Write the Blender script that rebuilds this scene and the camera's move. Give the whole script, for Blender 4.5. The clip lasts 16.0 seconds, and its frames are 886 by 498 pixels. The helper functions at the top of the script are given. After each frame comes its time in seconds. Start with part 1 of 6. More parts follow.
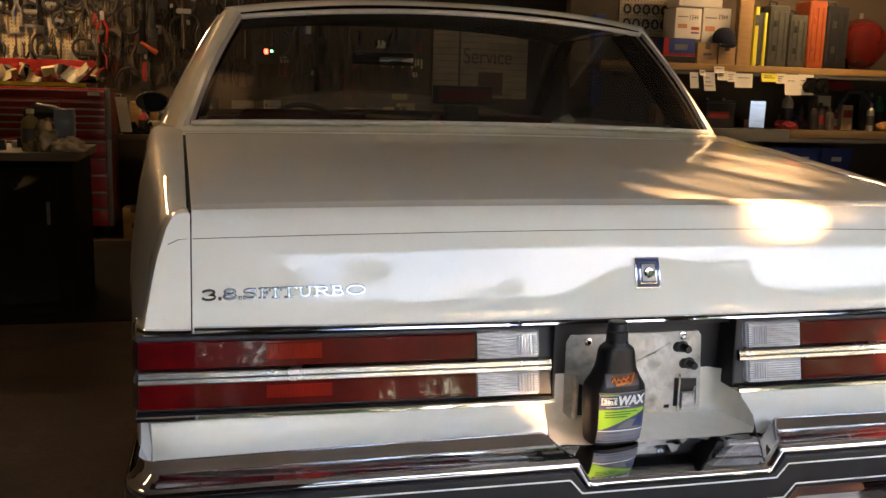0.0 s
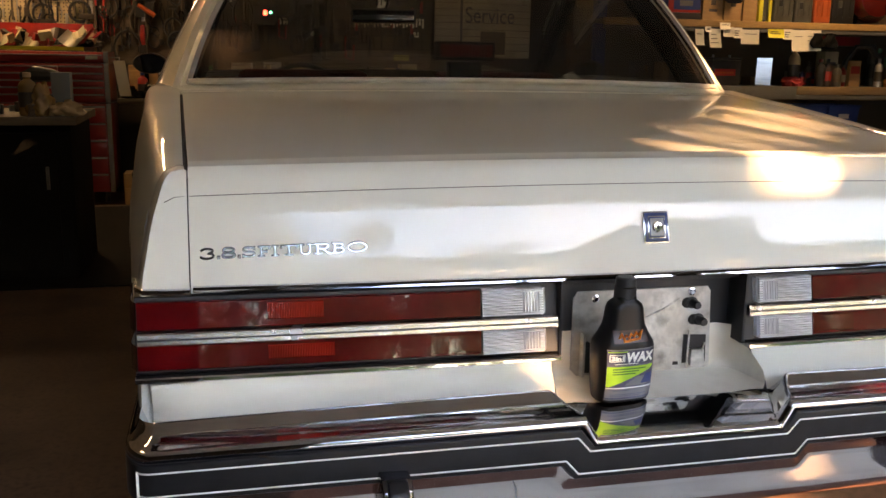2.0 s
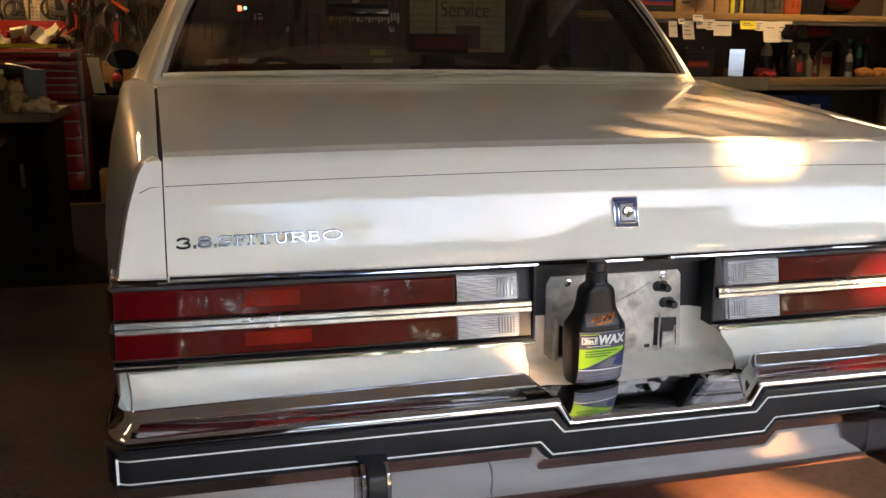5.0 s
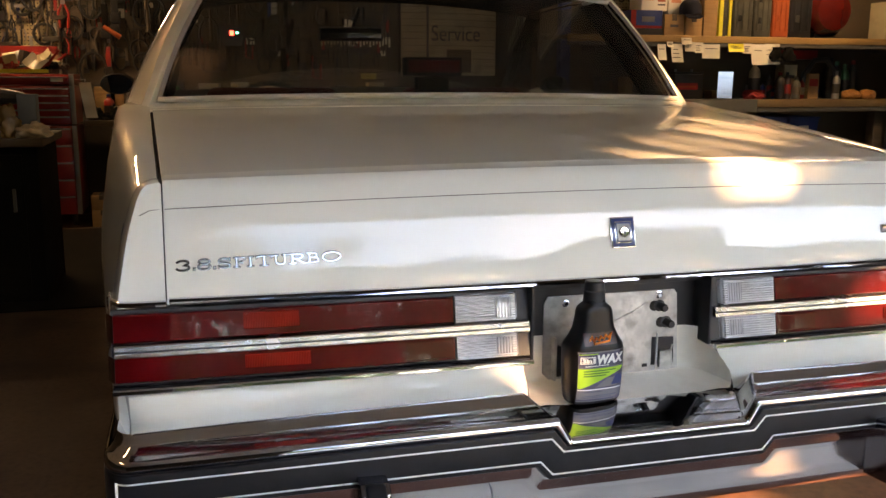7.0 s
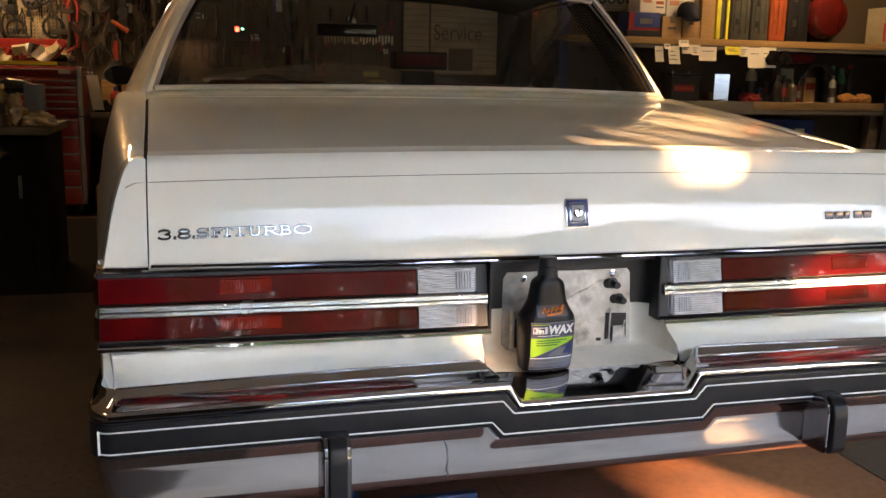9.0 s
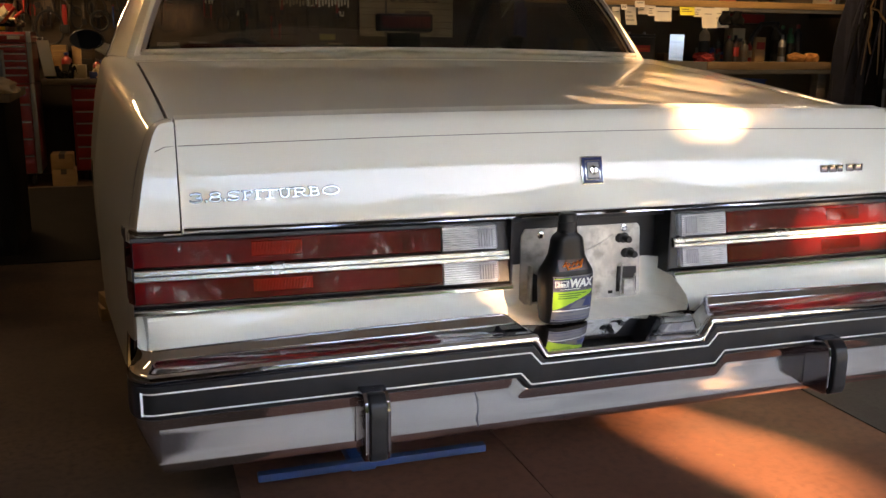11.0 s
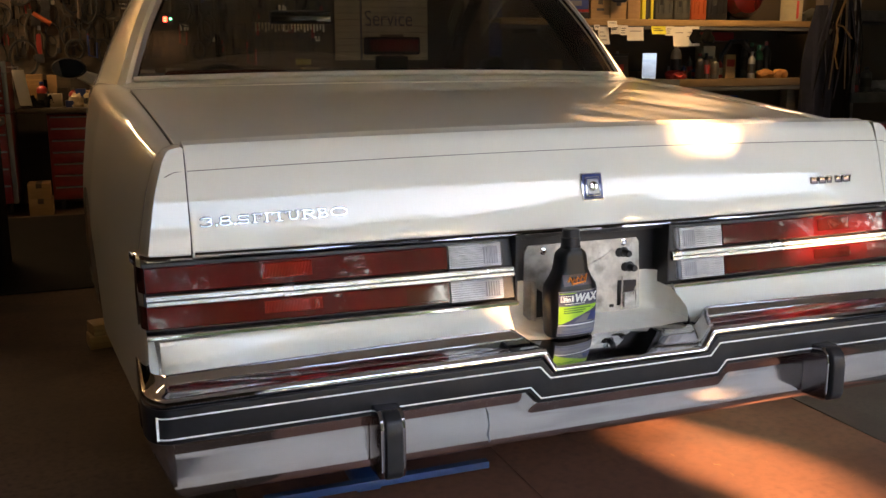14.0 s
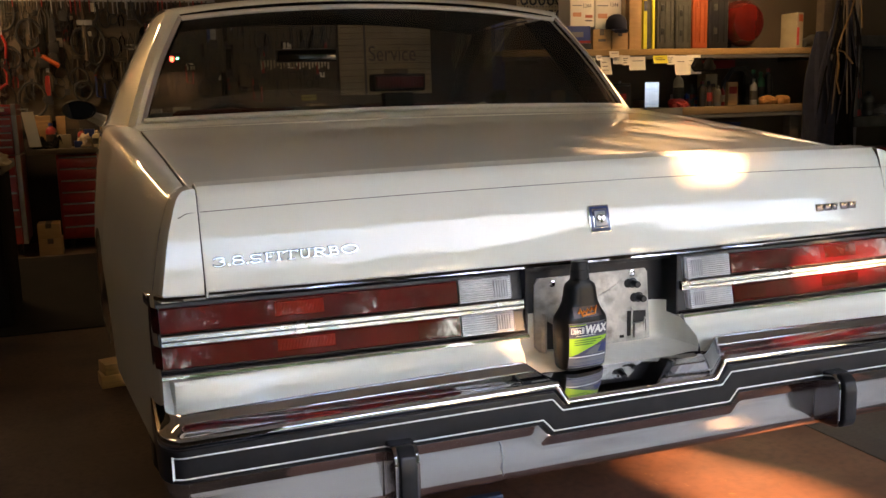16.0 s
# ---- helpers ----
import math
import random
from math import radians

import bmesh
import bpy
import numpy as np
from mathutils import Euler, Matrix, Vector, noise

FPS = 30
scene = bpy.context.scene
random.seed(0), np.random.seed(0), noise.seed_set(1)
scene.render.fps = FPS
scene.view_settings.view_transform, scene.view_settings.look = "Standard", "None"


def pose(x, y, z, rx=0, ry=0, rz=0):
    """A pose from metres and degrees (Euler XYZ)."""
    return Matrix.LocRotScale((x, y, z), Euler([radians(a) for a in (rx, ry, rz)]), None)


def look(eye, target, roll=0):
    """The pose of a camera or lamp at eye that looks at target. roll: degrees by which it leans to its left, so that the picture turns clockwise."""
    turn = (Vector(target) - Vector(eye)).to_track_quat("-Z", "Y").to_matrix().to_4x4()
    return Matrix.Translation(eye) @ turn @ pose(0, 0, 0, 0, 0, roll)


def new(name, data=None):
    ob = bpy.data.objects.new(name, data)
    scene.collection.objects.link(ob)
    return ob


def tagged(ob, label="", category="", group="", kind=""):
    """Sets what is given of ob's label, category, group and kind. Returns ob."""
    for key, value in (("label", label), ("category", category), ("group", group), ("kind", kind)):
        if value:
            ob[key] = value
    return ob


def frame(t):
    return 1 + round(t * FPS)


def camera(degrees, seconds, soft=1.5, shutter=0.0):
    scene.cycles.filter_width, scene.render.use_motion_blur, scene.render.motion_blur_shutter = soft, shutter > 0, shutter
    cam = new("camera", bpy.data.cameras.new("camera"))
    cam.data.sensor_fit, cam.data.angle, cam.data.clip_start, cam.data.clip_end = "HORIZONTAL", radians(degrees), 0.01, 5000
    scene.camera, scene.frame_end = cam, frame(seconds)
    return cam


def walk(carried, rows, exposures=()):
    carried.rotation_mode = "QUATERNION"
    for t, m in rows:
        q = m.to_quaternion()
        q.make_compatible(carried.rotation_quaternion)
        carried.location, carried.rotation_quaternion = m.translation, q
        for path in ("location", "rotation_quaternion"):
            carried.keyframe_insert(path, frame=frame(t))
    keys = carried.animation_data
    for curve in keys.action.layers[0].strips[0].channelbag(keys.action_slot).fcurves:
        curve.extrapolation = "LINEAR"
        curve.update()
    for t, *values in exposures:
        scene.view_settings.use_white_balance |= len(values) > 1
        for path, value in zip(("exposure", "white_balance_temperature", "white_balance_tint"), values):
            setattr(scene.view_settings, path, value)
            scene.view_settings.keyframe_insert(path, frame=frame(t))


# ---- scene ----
# ---- camera ----
cam = camera(52.0, 16.0, soft=1.5)
# seconds, place in metres, turn in degrees
ROWS = [
    (0, -0.7315, -1.4515, 1.1226, 80.34, -1.58, -13.59),
    (0.5, -0.7305, -1.4425, 1.1144, 79.69, -1.46, -13.39),
    (1, -0.7319, -1.4310, 1.1079, 79.02, -1.25, -13.29),
    (1.5, -0.7300, -1.4214, 1.1044, 78.47, -1.14, -13.29),
    (2, -0.7225, -1.4193, 1.1028, 78.07, -0.95, -13.46),
    (2.5, -0.7192, -1.4194, 1.1041, 77.88, -0.59, -13.58),
    (3, -0.7172, -1.4245, 1.1028, 77.75, -0.49, -14.03),
    (3.5, -0.7128, -1.4320, 1.1003, 77.61, -0.33, -14.63),
    (4, -0.7090, -1.4415, 1.0982, 77.58, -0.28, -14.70),
    (6.5, -0.7408, -1.4492, 1.0893, 78.91, -0.52, -15.45),
    (7, -0.7348, -1.4506, 1.0916, 79.25, -0.24, -15.54),
    (7.5, -0.7409, -1.4485, 1.0859, 79.19, -0.14, -15.50),
    (8, -0.7488, -1.4651, 1.0801, 79.03, -0.53, -16.17),
    (8.5, -0.7195, -1.5063, 1.0783, 79.28, -1.10, -16.36),
    (9, -0.6905, -1.5900, 1.0692, 79.32, -1.08, -14.88),
    (11.5, -0.8786, -1.5892, 1.0645, 76.86, -0.46, -19.18),
    (12, -0.8914, -1.5889, 1.0670, 76.97, -0.21, -19.13),
    (12.5, -0.9003, -1.5912, 1.0683, 77.30, -0.14, -19.45),
    (13, -0.9065, -1.5948, 1.0674, 77.74, -0.06, -20.02),
    (13.5, -0.9057, -1.5949, 1.0667, 78.04, 0.23, -20.42),
    (14, -0.9129, -1.5918, 1.0635, 78.48, 0.35, -20.55),
    (14.5, -0.9152, -1.6055, 1.0635, 79.22, 0.81, -20.50),
    (15, -0.9129, -1.6101, 1.0681, 79.63, 1.29, -20.27),
    (15.5, -0.9183, -1.6059, 1.0696, 80.04, 1.35, -20.36),
    (16, -0.9236, -1.6036, 1.0741, 80.43, 1.53, -20.34),
]
walk(cam, [(t, pose(x, y, z, a, b, c)) for t, x, y, z, a, b, c in ROWS], exposures=[(0.0, 3.90, 7800, 21), (16.0, 3.96, 7800, 21)])

# ---- light ----
SUN_AZ, SUN_EL = radians(27), radians(13)      # towards the sun: from behind the car, to its right
SUN_DIR = Vector((math.sin(SUN_AZ) * math.cos(SUN_EL), -math.cos(SUN_AZ) * math.cos(SUN_EL), math.sin(SUN_EL)))
world = bpy.data.worlds.new("world")
scene.world = world
world.use_nodes = True
wn = world.node_tree.nodes
sky = wn.new("ShaderNodeTexSky")
sky.sky_type = "NISHITA"
sky.sun_disc = False
sky.sun_elevation = SUN_EL + radians(7)
sky.dust_density, sky.ozone_density = 0.15, 1.6
sky.sun_rotation = math.atan2(SUN_DIR.x, SUN_DIR.y)
world.node_tree.links.new(sky.outputs[0], wn["Background"].inputs[0])
wn["Background"].inputs[1].default_value = 0.14
sun = bpy.data.lights.new("sun", "SUN")
sun.energy, sun.angle, sun.color = 4.4, radians(0.4), (1.0, 0.64, 0.34)
sun_ob = new("sun", sun)
sun_ob.matrix_world = look(SUN_DIR * 40, (0, 0, 0))


# ---- materials ----
def mat(name, color, rough=0.5, metal=0.0, coat=0.0, spec=0.5, var=0.0, vscale=6.0, fine=0.0, fscale=120.0, bump=0.0, bscale=60.0,
        emit=None, power=0.0, rvar=0.0, stretch=(1, 1, 1), dirt=None, damt=0.0, dscale=3.0, sheen=0.0, rand=0.0):
    m = bpy.data.materials.new(name)
    m.use_nodes = True
    nt = m.node_tree
    b = nt.nodes["Principled BSDF"]
    b.inputs["Roughness"].default_value = rough
    b.inputs["Metallic"].default_value = metal
    b.inputs["Coat Weight"].default_value = coat
    b.inputs["Coat Roughness"].default_value = 0.012
    b.inputs["Specular IOR Level"].default_value = spec
    b.inputs["Sheen Weight"].default_value = sheen
    if emit:
        b.inputs["Emission Color"].default_value = (*emit, 1)
        b.inputs["Emission Strength"].default_value = power
    tc = nt.nodes.new("ShaderNodeTexCoord")
    mp = nt.nodes.new("ShaderNodeMapping")
    mp.inputs["Scale"].default_value = stretch
    nt.links.new(tc.outputs["Object"], mp.inputs[0])

    def noise_tex(sc, detail=4.0):
        n = nt.nodes.new("ShaderNodeTexNoise")
        n.inputs["Scale"].default_value = sc
        n.inputs["Detail"].default_value = detail
        nt.links.new(mp.outputs[0], n.inputs["Vector"])
        return n.outputs["Fac"]

    def mixed(a, col_b, fac, blend="MIX"):
        x = nt.nodes.new("ShaderNodeMix")
        x.data_type, x.blend_type = "RGBA", blend
        if isinstance(a, tuple):
            x.inputs[6].default_value = (*a, 1)
        else:
            nt.links.new(a, x.inputs[6])
        if isinstance(col_b, tuple):
            x.inputs[7].default_value = (*col_b, 1)
        else:
            nt.links.new(col_b, x.inputs[7])
        if isinstance(fac, float):
            x.inputs[0].default_value = fac
        else:
            nt.links.new(fac, x.inputs[0])
        return x.outputs[2]

    def ranged(v, lo, hi, a, c):
        r = nt.nodes.new("ShaderNodeMapRange")
        for k, q in zip((1, 2, 3, 4), (lo, hi, a, c)):
            r.inputs[k].default_value = q
        nt.links.new(v, r.inputs[0])
        return r.outputs[0]

    col = tuple(color)
    if var:
        col = mixed(tuple(max(0.0, c * (1 - var)) for c in color), tuple(min(1.0, c * (1 + var)) for c in color), ranged(noise_tex(vscale), 0.3, 0.7, 0, 1))
    if fine:
        col = mixed(col, tuple(c * (1 - fine) for c in color), ranged(noise_tex(fscale, 2.0), 0.45, 0.75, 0, 1))
    if dirt:
        col = mixed(col, tuple(dirt), ranged(noise_tex(dscale, 8.0), 0.5, 0.7, 0, damt))
    if rand:
        oi = nt.nodes.new("ShaderNodeObjectInfo")
        col = mixed(col, tuple(c * (1 - rand) for c in color), oi.outputs["Random"])
    if isinstance(col, tuple):
        b.inputs["Base Color"].default_value = (*col, 1)
    else:
        nt.links.new(col, b.inputs["Base Color"])
    if rvar:
        nt.links.new(ranged(noise_tex(vscale * 1.7), 0.3, 0.7, max(0.0, rough - rvar), min(1.0, rough + rvar)), b.inputs["Roughness"])
    if bump:
        bp = nt.nodes.new("ShaderNodeBump")
        bp.inputs["Strength"].default_value = bump
        bp.inputs["Distance"].default_value = 0.004
        nt.links.new(noise_tex(bscale), bp.inputs["Height"])
        nt.links.new(bp.outputs[0], b.inputs["Normal"])
    return m


def tinted_glass(name, tint, film=0.0):
    """Tinted glass that reflects more at a glancing view; film: a share of pale diffuse mixed in as painted haze."""
    m = bpy.data.materials.new(name)
    m.use_nodes = True
    nt = m.node_tree
    nt.nodes.remove(nt.nodes["Principled BSDF"])
    tr, gl, mx, lw, pw, ma = (nt.nodes.new("ShaderNode" + k) for k in ("BsdfTransparent", "BsdfGlossy", "MixShader", "LayerWeight", "Math", "Math"))
    tr.inputs[0].default_value = (*tint, 1)
    gl.inputs["Roughness"].default_value = 0.01
    lw.inputs[0].default_value = 0.5
    pw.operation, ma.operation = "POWER", "MULTIPLY_ADD"
    pw.inputs[1].default_value = 5.0
    ma.inputs[1].default_value, ma.inputs[2].default_value = 0.95, 0.045
    nt.links.new(lw.outputs["Facing"], pw.inputs[0])
    nt.links.new(pw.outputs[0], ma.inputs[0])
    nt.links.new(ma.outputs[0], mx.inputs[0])
    nt.links.new(tr.outputs[0], mx.inputs[1])
    nt.links.new(gl.outputs[0], mx.inputs[2])
    df, haze_mix = nt.nodes.new("ShaderNodeBsdfDiffuse"), nt.nodes.new("ShaderNodeMixShader")
    df.inputs[0].default_value = (0.75, 0.66, 0.56, 1)
    haze_mix.inputs[0].default_value = film
    nt.links.new(mx.outputs[0], haze_mix.inputs[1])
    nt.links.new(df.outputs[0], haze_mix.inputs[2])
    nt.links.new(haze_mix.outputs[0], nt.nodes["Material Output"].inputs[0])
    return m


def ribbed(name, color, rough, ribs, axis="X", strength=0.4, trans=0.0):
    """Moulded lens plastic with fine ribs across one axis."""
    m = mat(name, color, rough, coat=1.0, spec=0.05, var=0.25, vscale=14)
    nt = m.node_tree
    b = nt.nodes["Principled BSDF"]
    b.inputs["Transmission Weight"].default_value = trans
    b.inputs["Coat Roughness"].default_value = 0.03
    w = nt.nodes.new("ShaderNodeTexWave")
    w.bands_direction = axis
    w.inputs["Scale"].default_value = ribs
    tc = nt.nodes.new("ShaderNodeTexCoord")
    nt.links.new(tc.outputs["Object"], w.inputs["Vector"])
    bp = nt.nodes.new("ShaderNodeBump")
    bp.inputs["Strength"].default_value = strength
    bp.inputs["Distance"].default_value = 0.003
    nt.links.new(w.outputs["Fac"], bp.inputs["Height"])
    nt.links.new(bp.outputs[0], b.inputs["Normal"])
    return m


M = {}
M["paint"] = mat("white_paint", (0.82, 0.81, 0.715), 0.6, coat=0.78, spec=0.1, var=0.02, vscale=3)
nt_p = M["paint"].node_tree
wave = nt_p.nodes.new("ShaderNodeTexNoise")
wave.inputs["Scale"].default_value, wave.inputs["Detail"].default_value = 7.0, 2.0
wavy = nt_p.nodes.new("ShaderNodeBump")
wavy.inputs["Strength"].default_value, wavy.inputs["Distance"].default_value = 0.045, 0.002
tcp = nt_p.nodes.new("ShaderNodeTexCoord")
nt_p.links.new(tcp.outputs["Object"], wave.inputs["Vector"])
nt_p.links.new(wave.outputs["Fac"], wavy.inputs["Height"])
nt_p.links.new(wavy.outputs[0], nt_p.nodes["Principled BSDF"].inputs["Coat Normal"])
M["worn_paint"] = mat("worn_white_paint", (0.80, 0.76, 0.65), 0.4, coat=0.5, spec=0.3, var=0.03, vscale=12, dirt=(0.5, 0.44, 0.34), damt=0.25, dscale=20)
M["apron"] = mat("pale_concrete", (0.62, 0.555, 0.455), 0.85, var=0.12, vscale=2, fine=0.15, fscale=70, bump=0.2, bscale=120, dirt=(0.3, 0.28, 0.24), damt=0.5)
M["chrome"] = mat("chrome", (0.64, 0.64, 0.67), 0.05, metal=1.0, rvar=0.03, vscale=20)
M["chrome_dull"] = mat("aged_chrome", (0.72, 0.71, 0.73), 0.12, metal=1.0, rvar=0.05, vscale=9, var=0.05)
M["letter_chrome"] = mat("letter_chrome", (0.50, 0.50, 0.51), 0.16, metal=1.0, rvar=0.08, vscale=30, var=0.1)
# Darker than chrome: the guards' dim reflections are put into the colour.
M["dark_chrome"] = mat("dark_chrome", (0.22, 0.20, 0.21), 0.14, metal=1.0, rvar=0.05, vscale=14)
M["satin"] = mat("satin_aluminium", (0.62, 0.62, 0.63), 0.24, metal=1.0, var=0.03, rvar=0.05, vscale=12)
M["bright_trim"] = mat("bright_window_trim", (0.80, 0.76, 0.69), 0.42, metal=0.55, rvar=0.06, vscale=14, var=0.05)
M["rubber"] = mat("black_rubber", (0.012, 0.012, 0.014), 0.38, spec=0.3, var=0.2, vscale=30, bump=0.05, bscale=300)
M["black"] = mat("black_plastic", (0.012, 0.012, 0.013), 0.45, var=0.2, vscale=20)
M["seam"] = mat("seam_shadow", (0.02, 0.018, 0.016), 0.8)
M["soft_seam"] = mat("soft_seam", (0.16, 0.14, 0.115), 0.8)
M["stripe"] = mat("white_stripe", (0.8, 0.8, 0.78), 0.4)
M["glass"] = tinted_glass("tinted_glass", (0.88, 0.86, 0.80))
M["hazed_glass"] = tinted_glass("hazed_tinted_glass", (0.88, 0.86, 0.80), 0.006)
M["side_glass"] = tinted_glass("side_glass", (0.42, 0.41, 0.38))
M["red_lens"] = ribbed("red_lens", (0.085, 0.0030, 0.0040), 0.12, 60, "Z", 0.05)
# Left blocks: the light they send back is put into a brighter red.
M["reflector"] = ribbed("lit_red_reflector", (0.24, 0.010, 0.006), 0.2, 120, "X", 0.5)
# Right blocks: the same reflector, coloured as if unlit.
M["unlit_reflector"] = ribbed("unlit_reflector", (0.06, 0.003, 0.002), 0.15, 120, "X", 0.4)
M["amber_lens"] = ribbed("amber_red_lens", (0.07, 0.006, 0.003), 0.12, 60, "Z", 0.05)
M["clear_lens"] = ribbed("clear_lens", (0.68, 0.68, 0.68), 0.12, 75, "Z", 0.8)
M["clear_lens_dark"] = ribbed("clear_lens_box", (0.50, 0.50, 0.52), 0.12, 60, "X", 0.7)
M["zinc"] = mat("galvanised_steel", (0.54, 0.53, 0.49), 0.45, metal=0.6, var=0.3, vscale=22, fine=0.15, fscale=90, rvar=0.12, dirt=(0.16, 0.14, 0.11), damt=0.7, dscale=26, bump=0.15, bscale=45)
M["dark_red"] = mat("dark_red_velour", (0.05, 0.009, 0.008), 0.95, spec=0.1, var=0.2, vscale=12)
M["tyre"] = mat("tyre", (0.018, 0.018, 0.018), 0.8, var=0.2, bump=0.1)
M["alloy"] = mat("alloy", (0.5, 0.5, 0.52), 0.3, metal=1.0, var=0.1)
M["floor"] = mat("red_painted_concrete", (0.19, 0.080, 0.047), 0.55, var=0.25, vscale=1.3, fine=0.3, fscale=40, bump=0.15, bscale=90, rvar=0.15, dirt=(0.06, 0.034, 0.026), damt=0.9, dscale=1.6)
# Floor left of the car: its shade is put into a darker red-brown.
M["shaded_floor"] = mat("shaded_floor", (0.065, 0.040, 0.027), 0.85, spec=0.25, var=0.3, vscale=2, fine=0.3, fscale=50, bump=0.2, bscale=90, dirt=(0.03, 0.02, 0.014), damt=0.8)
M["concrete"] = mat("bare_concrete", (0.10, 0.083, 0.060), 0.8, var=0.2, vscale=2, fine=0.2, fscale=70, bump=0.3, bscale=120, dirt=(0.06, 0.048, 0.036), damt=0.7)
M["asphalt"] = mat("asphalt", (0.06, 0.058, 0.055), 0.9, var=0.2, bump=0.4, bscale=150, fine=0.3)
M["grass"] = mat("grass", (0.06, 0.085, 0.025), 0.95, var=0.4, vscale=1.5, fine=0.4, fscale=60)
# Wall colour kept very dark, so that little light bounces onto the car's flank.
M["dark_wall"] = mat("dark_wall_boards", (0.035, 0.027, 0.019), 0.85, var=0.25, vscale=3, fine=0.2, stretch=(3, 3, 0.3), dirt=(0.02, 0.018, 0.015), damt=0.6)
M["wall"] = mat("painted_wall", (0.085, 0.062, 0.038), 0.85, var=0.12, vscale=1.5, fine=0.1, bump=0.1, dirt=(0.07, 0.06, 0.045), damt=0.6)
M["pegboard"] = mat("pegboard", (0.44, 0.36, 0.23), 0.8, var=0.1, vscale=3, dirt=(0.2, 0.15, 0.09), damt=0.4)
M["timber"] = mat("raw_timber", (0.36, 0.22, 0.085), 0.7, var=0.3, vscale=4, fine=0.3, fscale=50, stretch=(0.25, 3, 3), bump=0.2, dirt=(0.07, 0.05, 0.03), damt=0.85, dscale=3.5)
M["grey_board"] = mat("grey_painted_timber", (0.10, 0.10, 0.095), 0.8, var=0.2, vscale=5, fine=0.2, stretch=(0.3, 2, 2), dirt=(0.05, 0.045, 0.04), damt=0.6, dscale=6)
M["stained_rail"] = mat("stained_rail", (0.19, 0.125, 0.06), 0.7, var=0.3, vscale=4, fine=0.3, fscale=50, stretch=(0.25, 3, 3), bump=0.2, dirt=(0.05, 0.035, 0.025), damt=0.9, dscale=2.5)
M["old_timber"] = mat("stained_timber", (0.09, 0.07, 0.05), 0.75, var=0.3, vscale=4, fine=0.3, fscale=50, stretch=(0.15, 3, 3), dirt=(0.05, 0.045, 0.04), damt=0.6)
M["ceiling"] = mat("ceiling_board", (0.52, 0.46, 0.38), 0.9, var=0.15, vscale=2)
M["chest_red"] = mat("red_enamel", (0.28, 0.018, 0.015), 0.32, coat=0.4, var=0.12, vscale=6, dirt=(0.09, 0.012, 0.01), damt=0.4, dscale=9)
M["bark"] = mat("bark", (0.10, 0.07, 0.05), 0.95, var=0.3, vscale=8, bump=0.5, bscale=20)
M["leaf"] = mat("leaf", (0.095, 0.115, 0.04), 0.6, var=0.4, vscale=1.2)
M["grey_plastic"] = mat("grey_plastic", (0.06, 0.06, 0.05), 0.4, var=0.25, vscale=14)
M["grey_steel"] = mat("grey_steel", (0.30, 0.30, 0.30), 0.4, metal=0.7, var=0.15)
M["card"] = mat("brown_cardboard", (0.36, 0.22, 0.10), 0.85, var=0.12, vscale=9, fine=0.1, stretch=(1, 1, 6))
M["paper"] = mat("paper", (0.72, 0.68, 0.58), 0.85, var=0.05)
M["print"] = mat("printed_ink", (0.09, 0.08, 0.08), 0.7)
M["yellow"] = mat("yellow_plastic", (0.72, 0.66, 0.06), 0.5, var=0.08)
M["orange"] = mat("orange_plastic", (0.34, 0.07, 0.02), 0.5, var=0.12)
M["blue_plastic"] = mat("blue_plastic", (0.012, 0.035, 0.16), 0.45, var=0.15)
M["blue_paint"] = mat("blue_paint", (0.006, 0.042, 0.14), 0.5, var=0.35, dirt=(0.03, 0.03, 0.03), damt=0.5, dscale=12)
M["navy_cloth"] = mat("navy_cloth", (0.008, 0.010, 0.022), 0.95, var=0.3, vscale=10)
M["rag_red"] = mat("red_rag", (0.45, 0.05, 0.045), 0.95, var=0.2, vscale=20)
M["cloth"] = mat("pale_cloth", (0.45, 0.36, 0.24), 0.95, var=0.2, vscale=20)
M["lime"] = mat("lime_label", (0.30, 0.55, 0.03), 0.35)
M["label_dark"] = mat("dark_label", (0.06, 0.06, 0.10), 0.35, var=0.5, vscale=40)
M["silver"] = mat("silver_label", (0.14, 0.14, 0.15), 0.4, var=0.1, vscale=30)
M["bottle"] = mat("black_bottle", (0.006, 0.006, 0.007), 0.34, coat=0.05, spec=0.25, bump=0.02, bscale=40)
M["green_ink"] = mat("green_ink", (0.05, 0.16, 0.02), 0.5)
M["ember"] = mat("dark_red_print", (0.035, 0.008, 0.005), 0.35, var=0.5, vscale=60)
M["script_red"] = mat("script_orange", (0.85, 0.22, 0.02), 0.4)
M["blue_badge"] = mat("blue_badge", (0.018, 0.035, 0.14), 0.3, coat=0.3)
M["mirror"] = mat("mirror_glass", (0.85, 0.87, 0.88), 0.01, metal=1.0)
# Mirror glass coloured dark, to paint the car mirrors' dim reflections.
M["dark_mirror"] = mat("dark_mirror_glass", (0.06, 0.065, 0.07), 0.02, metal=1.0)
M["indicator"] = mat("indicator_red", (0.5, 0.01, 0.01), 0.3, emit=(1.0, 0.03, 0.02), power=3.0)
M["indicator_green"] = mat("indicator_green", (0.01, 0.4, 0.2), 0.3, emit=(0.05, 1.0, 0.5), power=1.2)
M["sponge"] = mat("tan_sponge", (0.36, 0.17, 0.06), 0.95, spec=0.1, var=0.2, vscale=15, fine=0.3, fscale=60)
M["brake_red"] = mat("brake_lens", (0.08, 0.004, 0.004), 0.5, spec=0.05, var=0.3, vscale=40)
M["tank_red"] = mat("tank_red", (0.085, 0.008, 0.006), 0.12, coat=0.7, var=0.15, vscale=8)
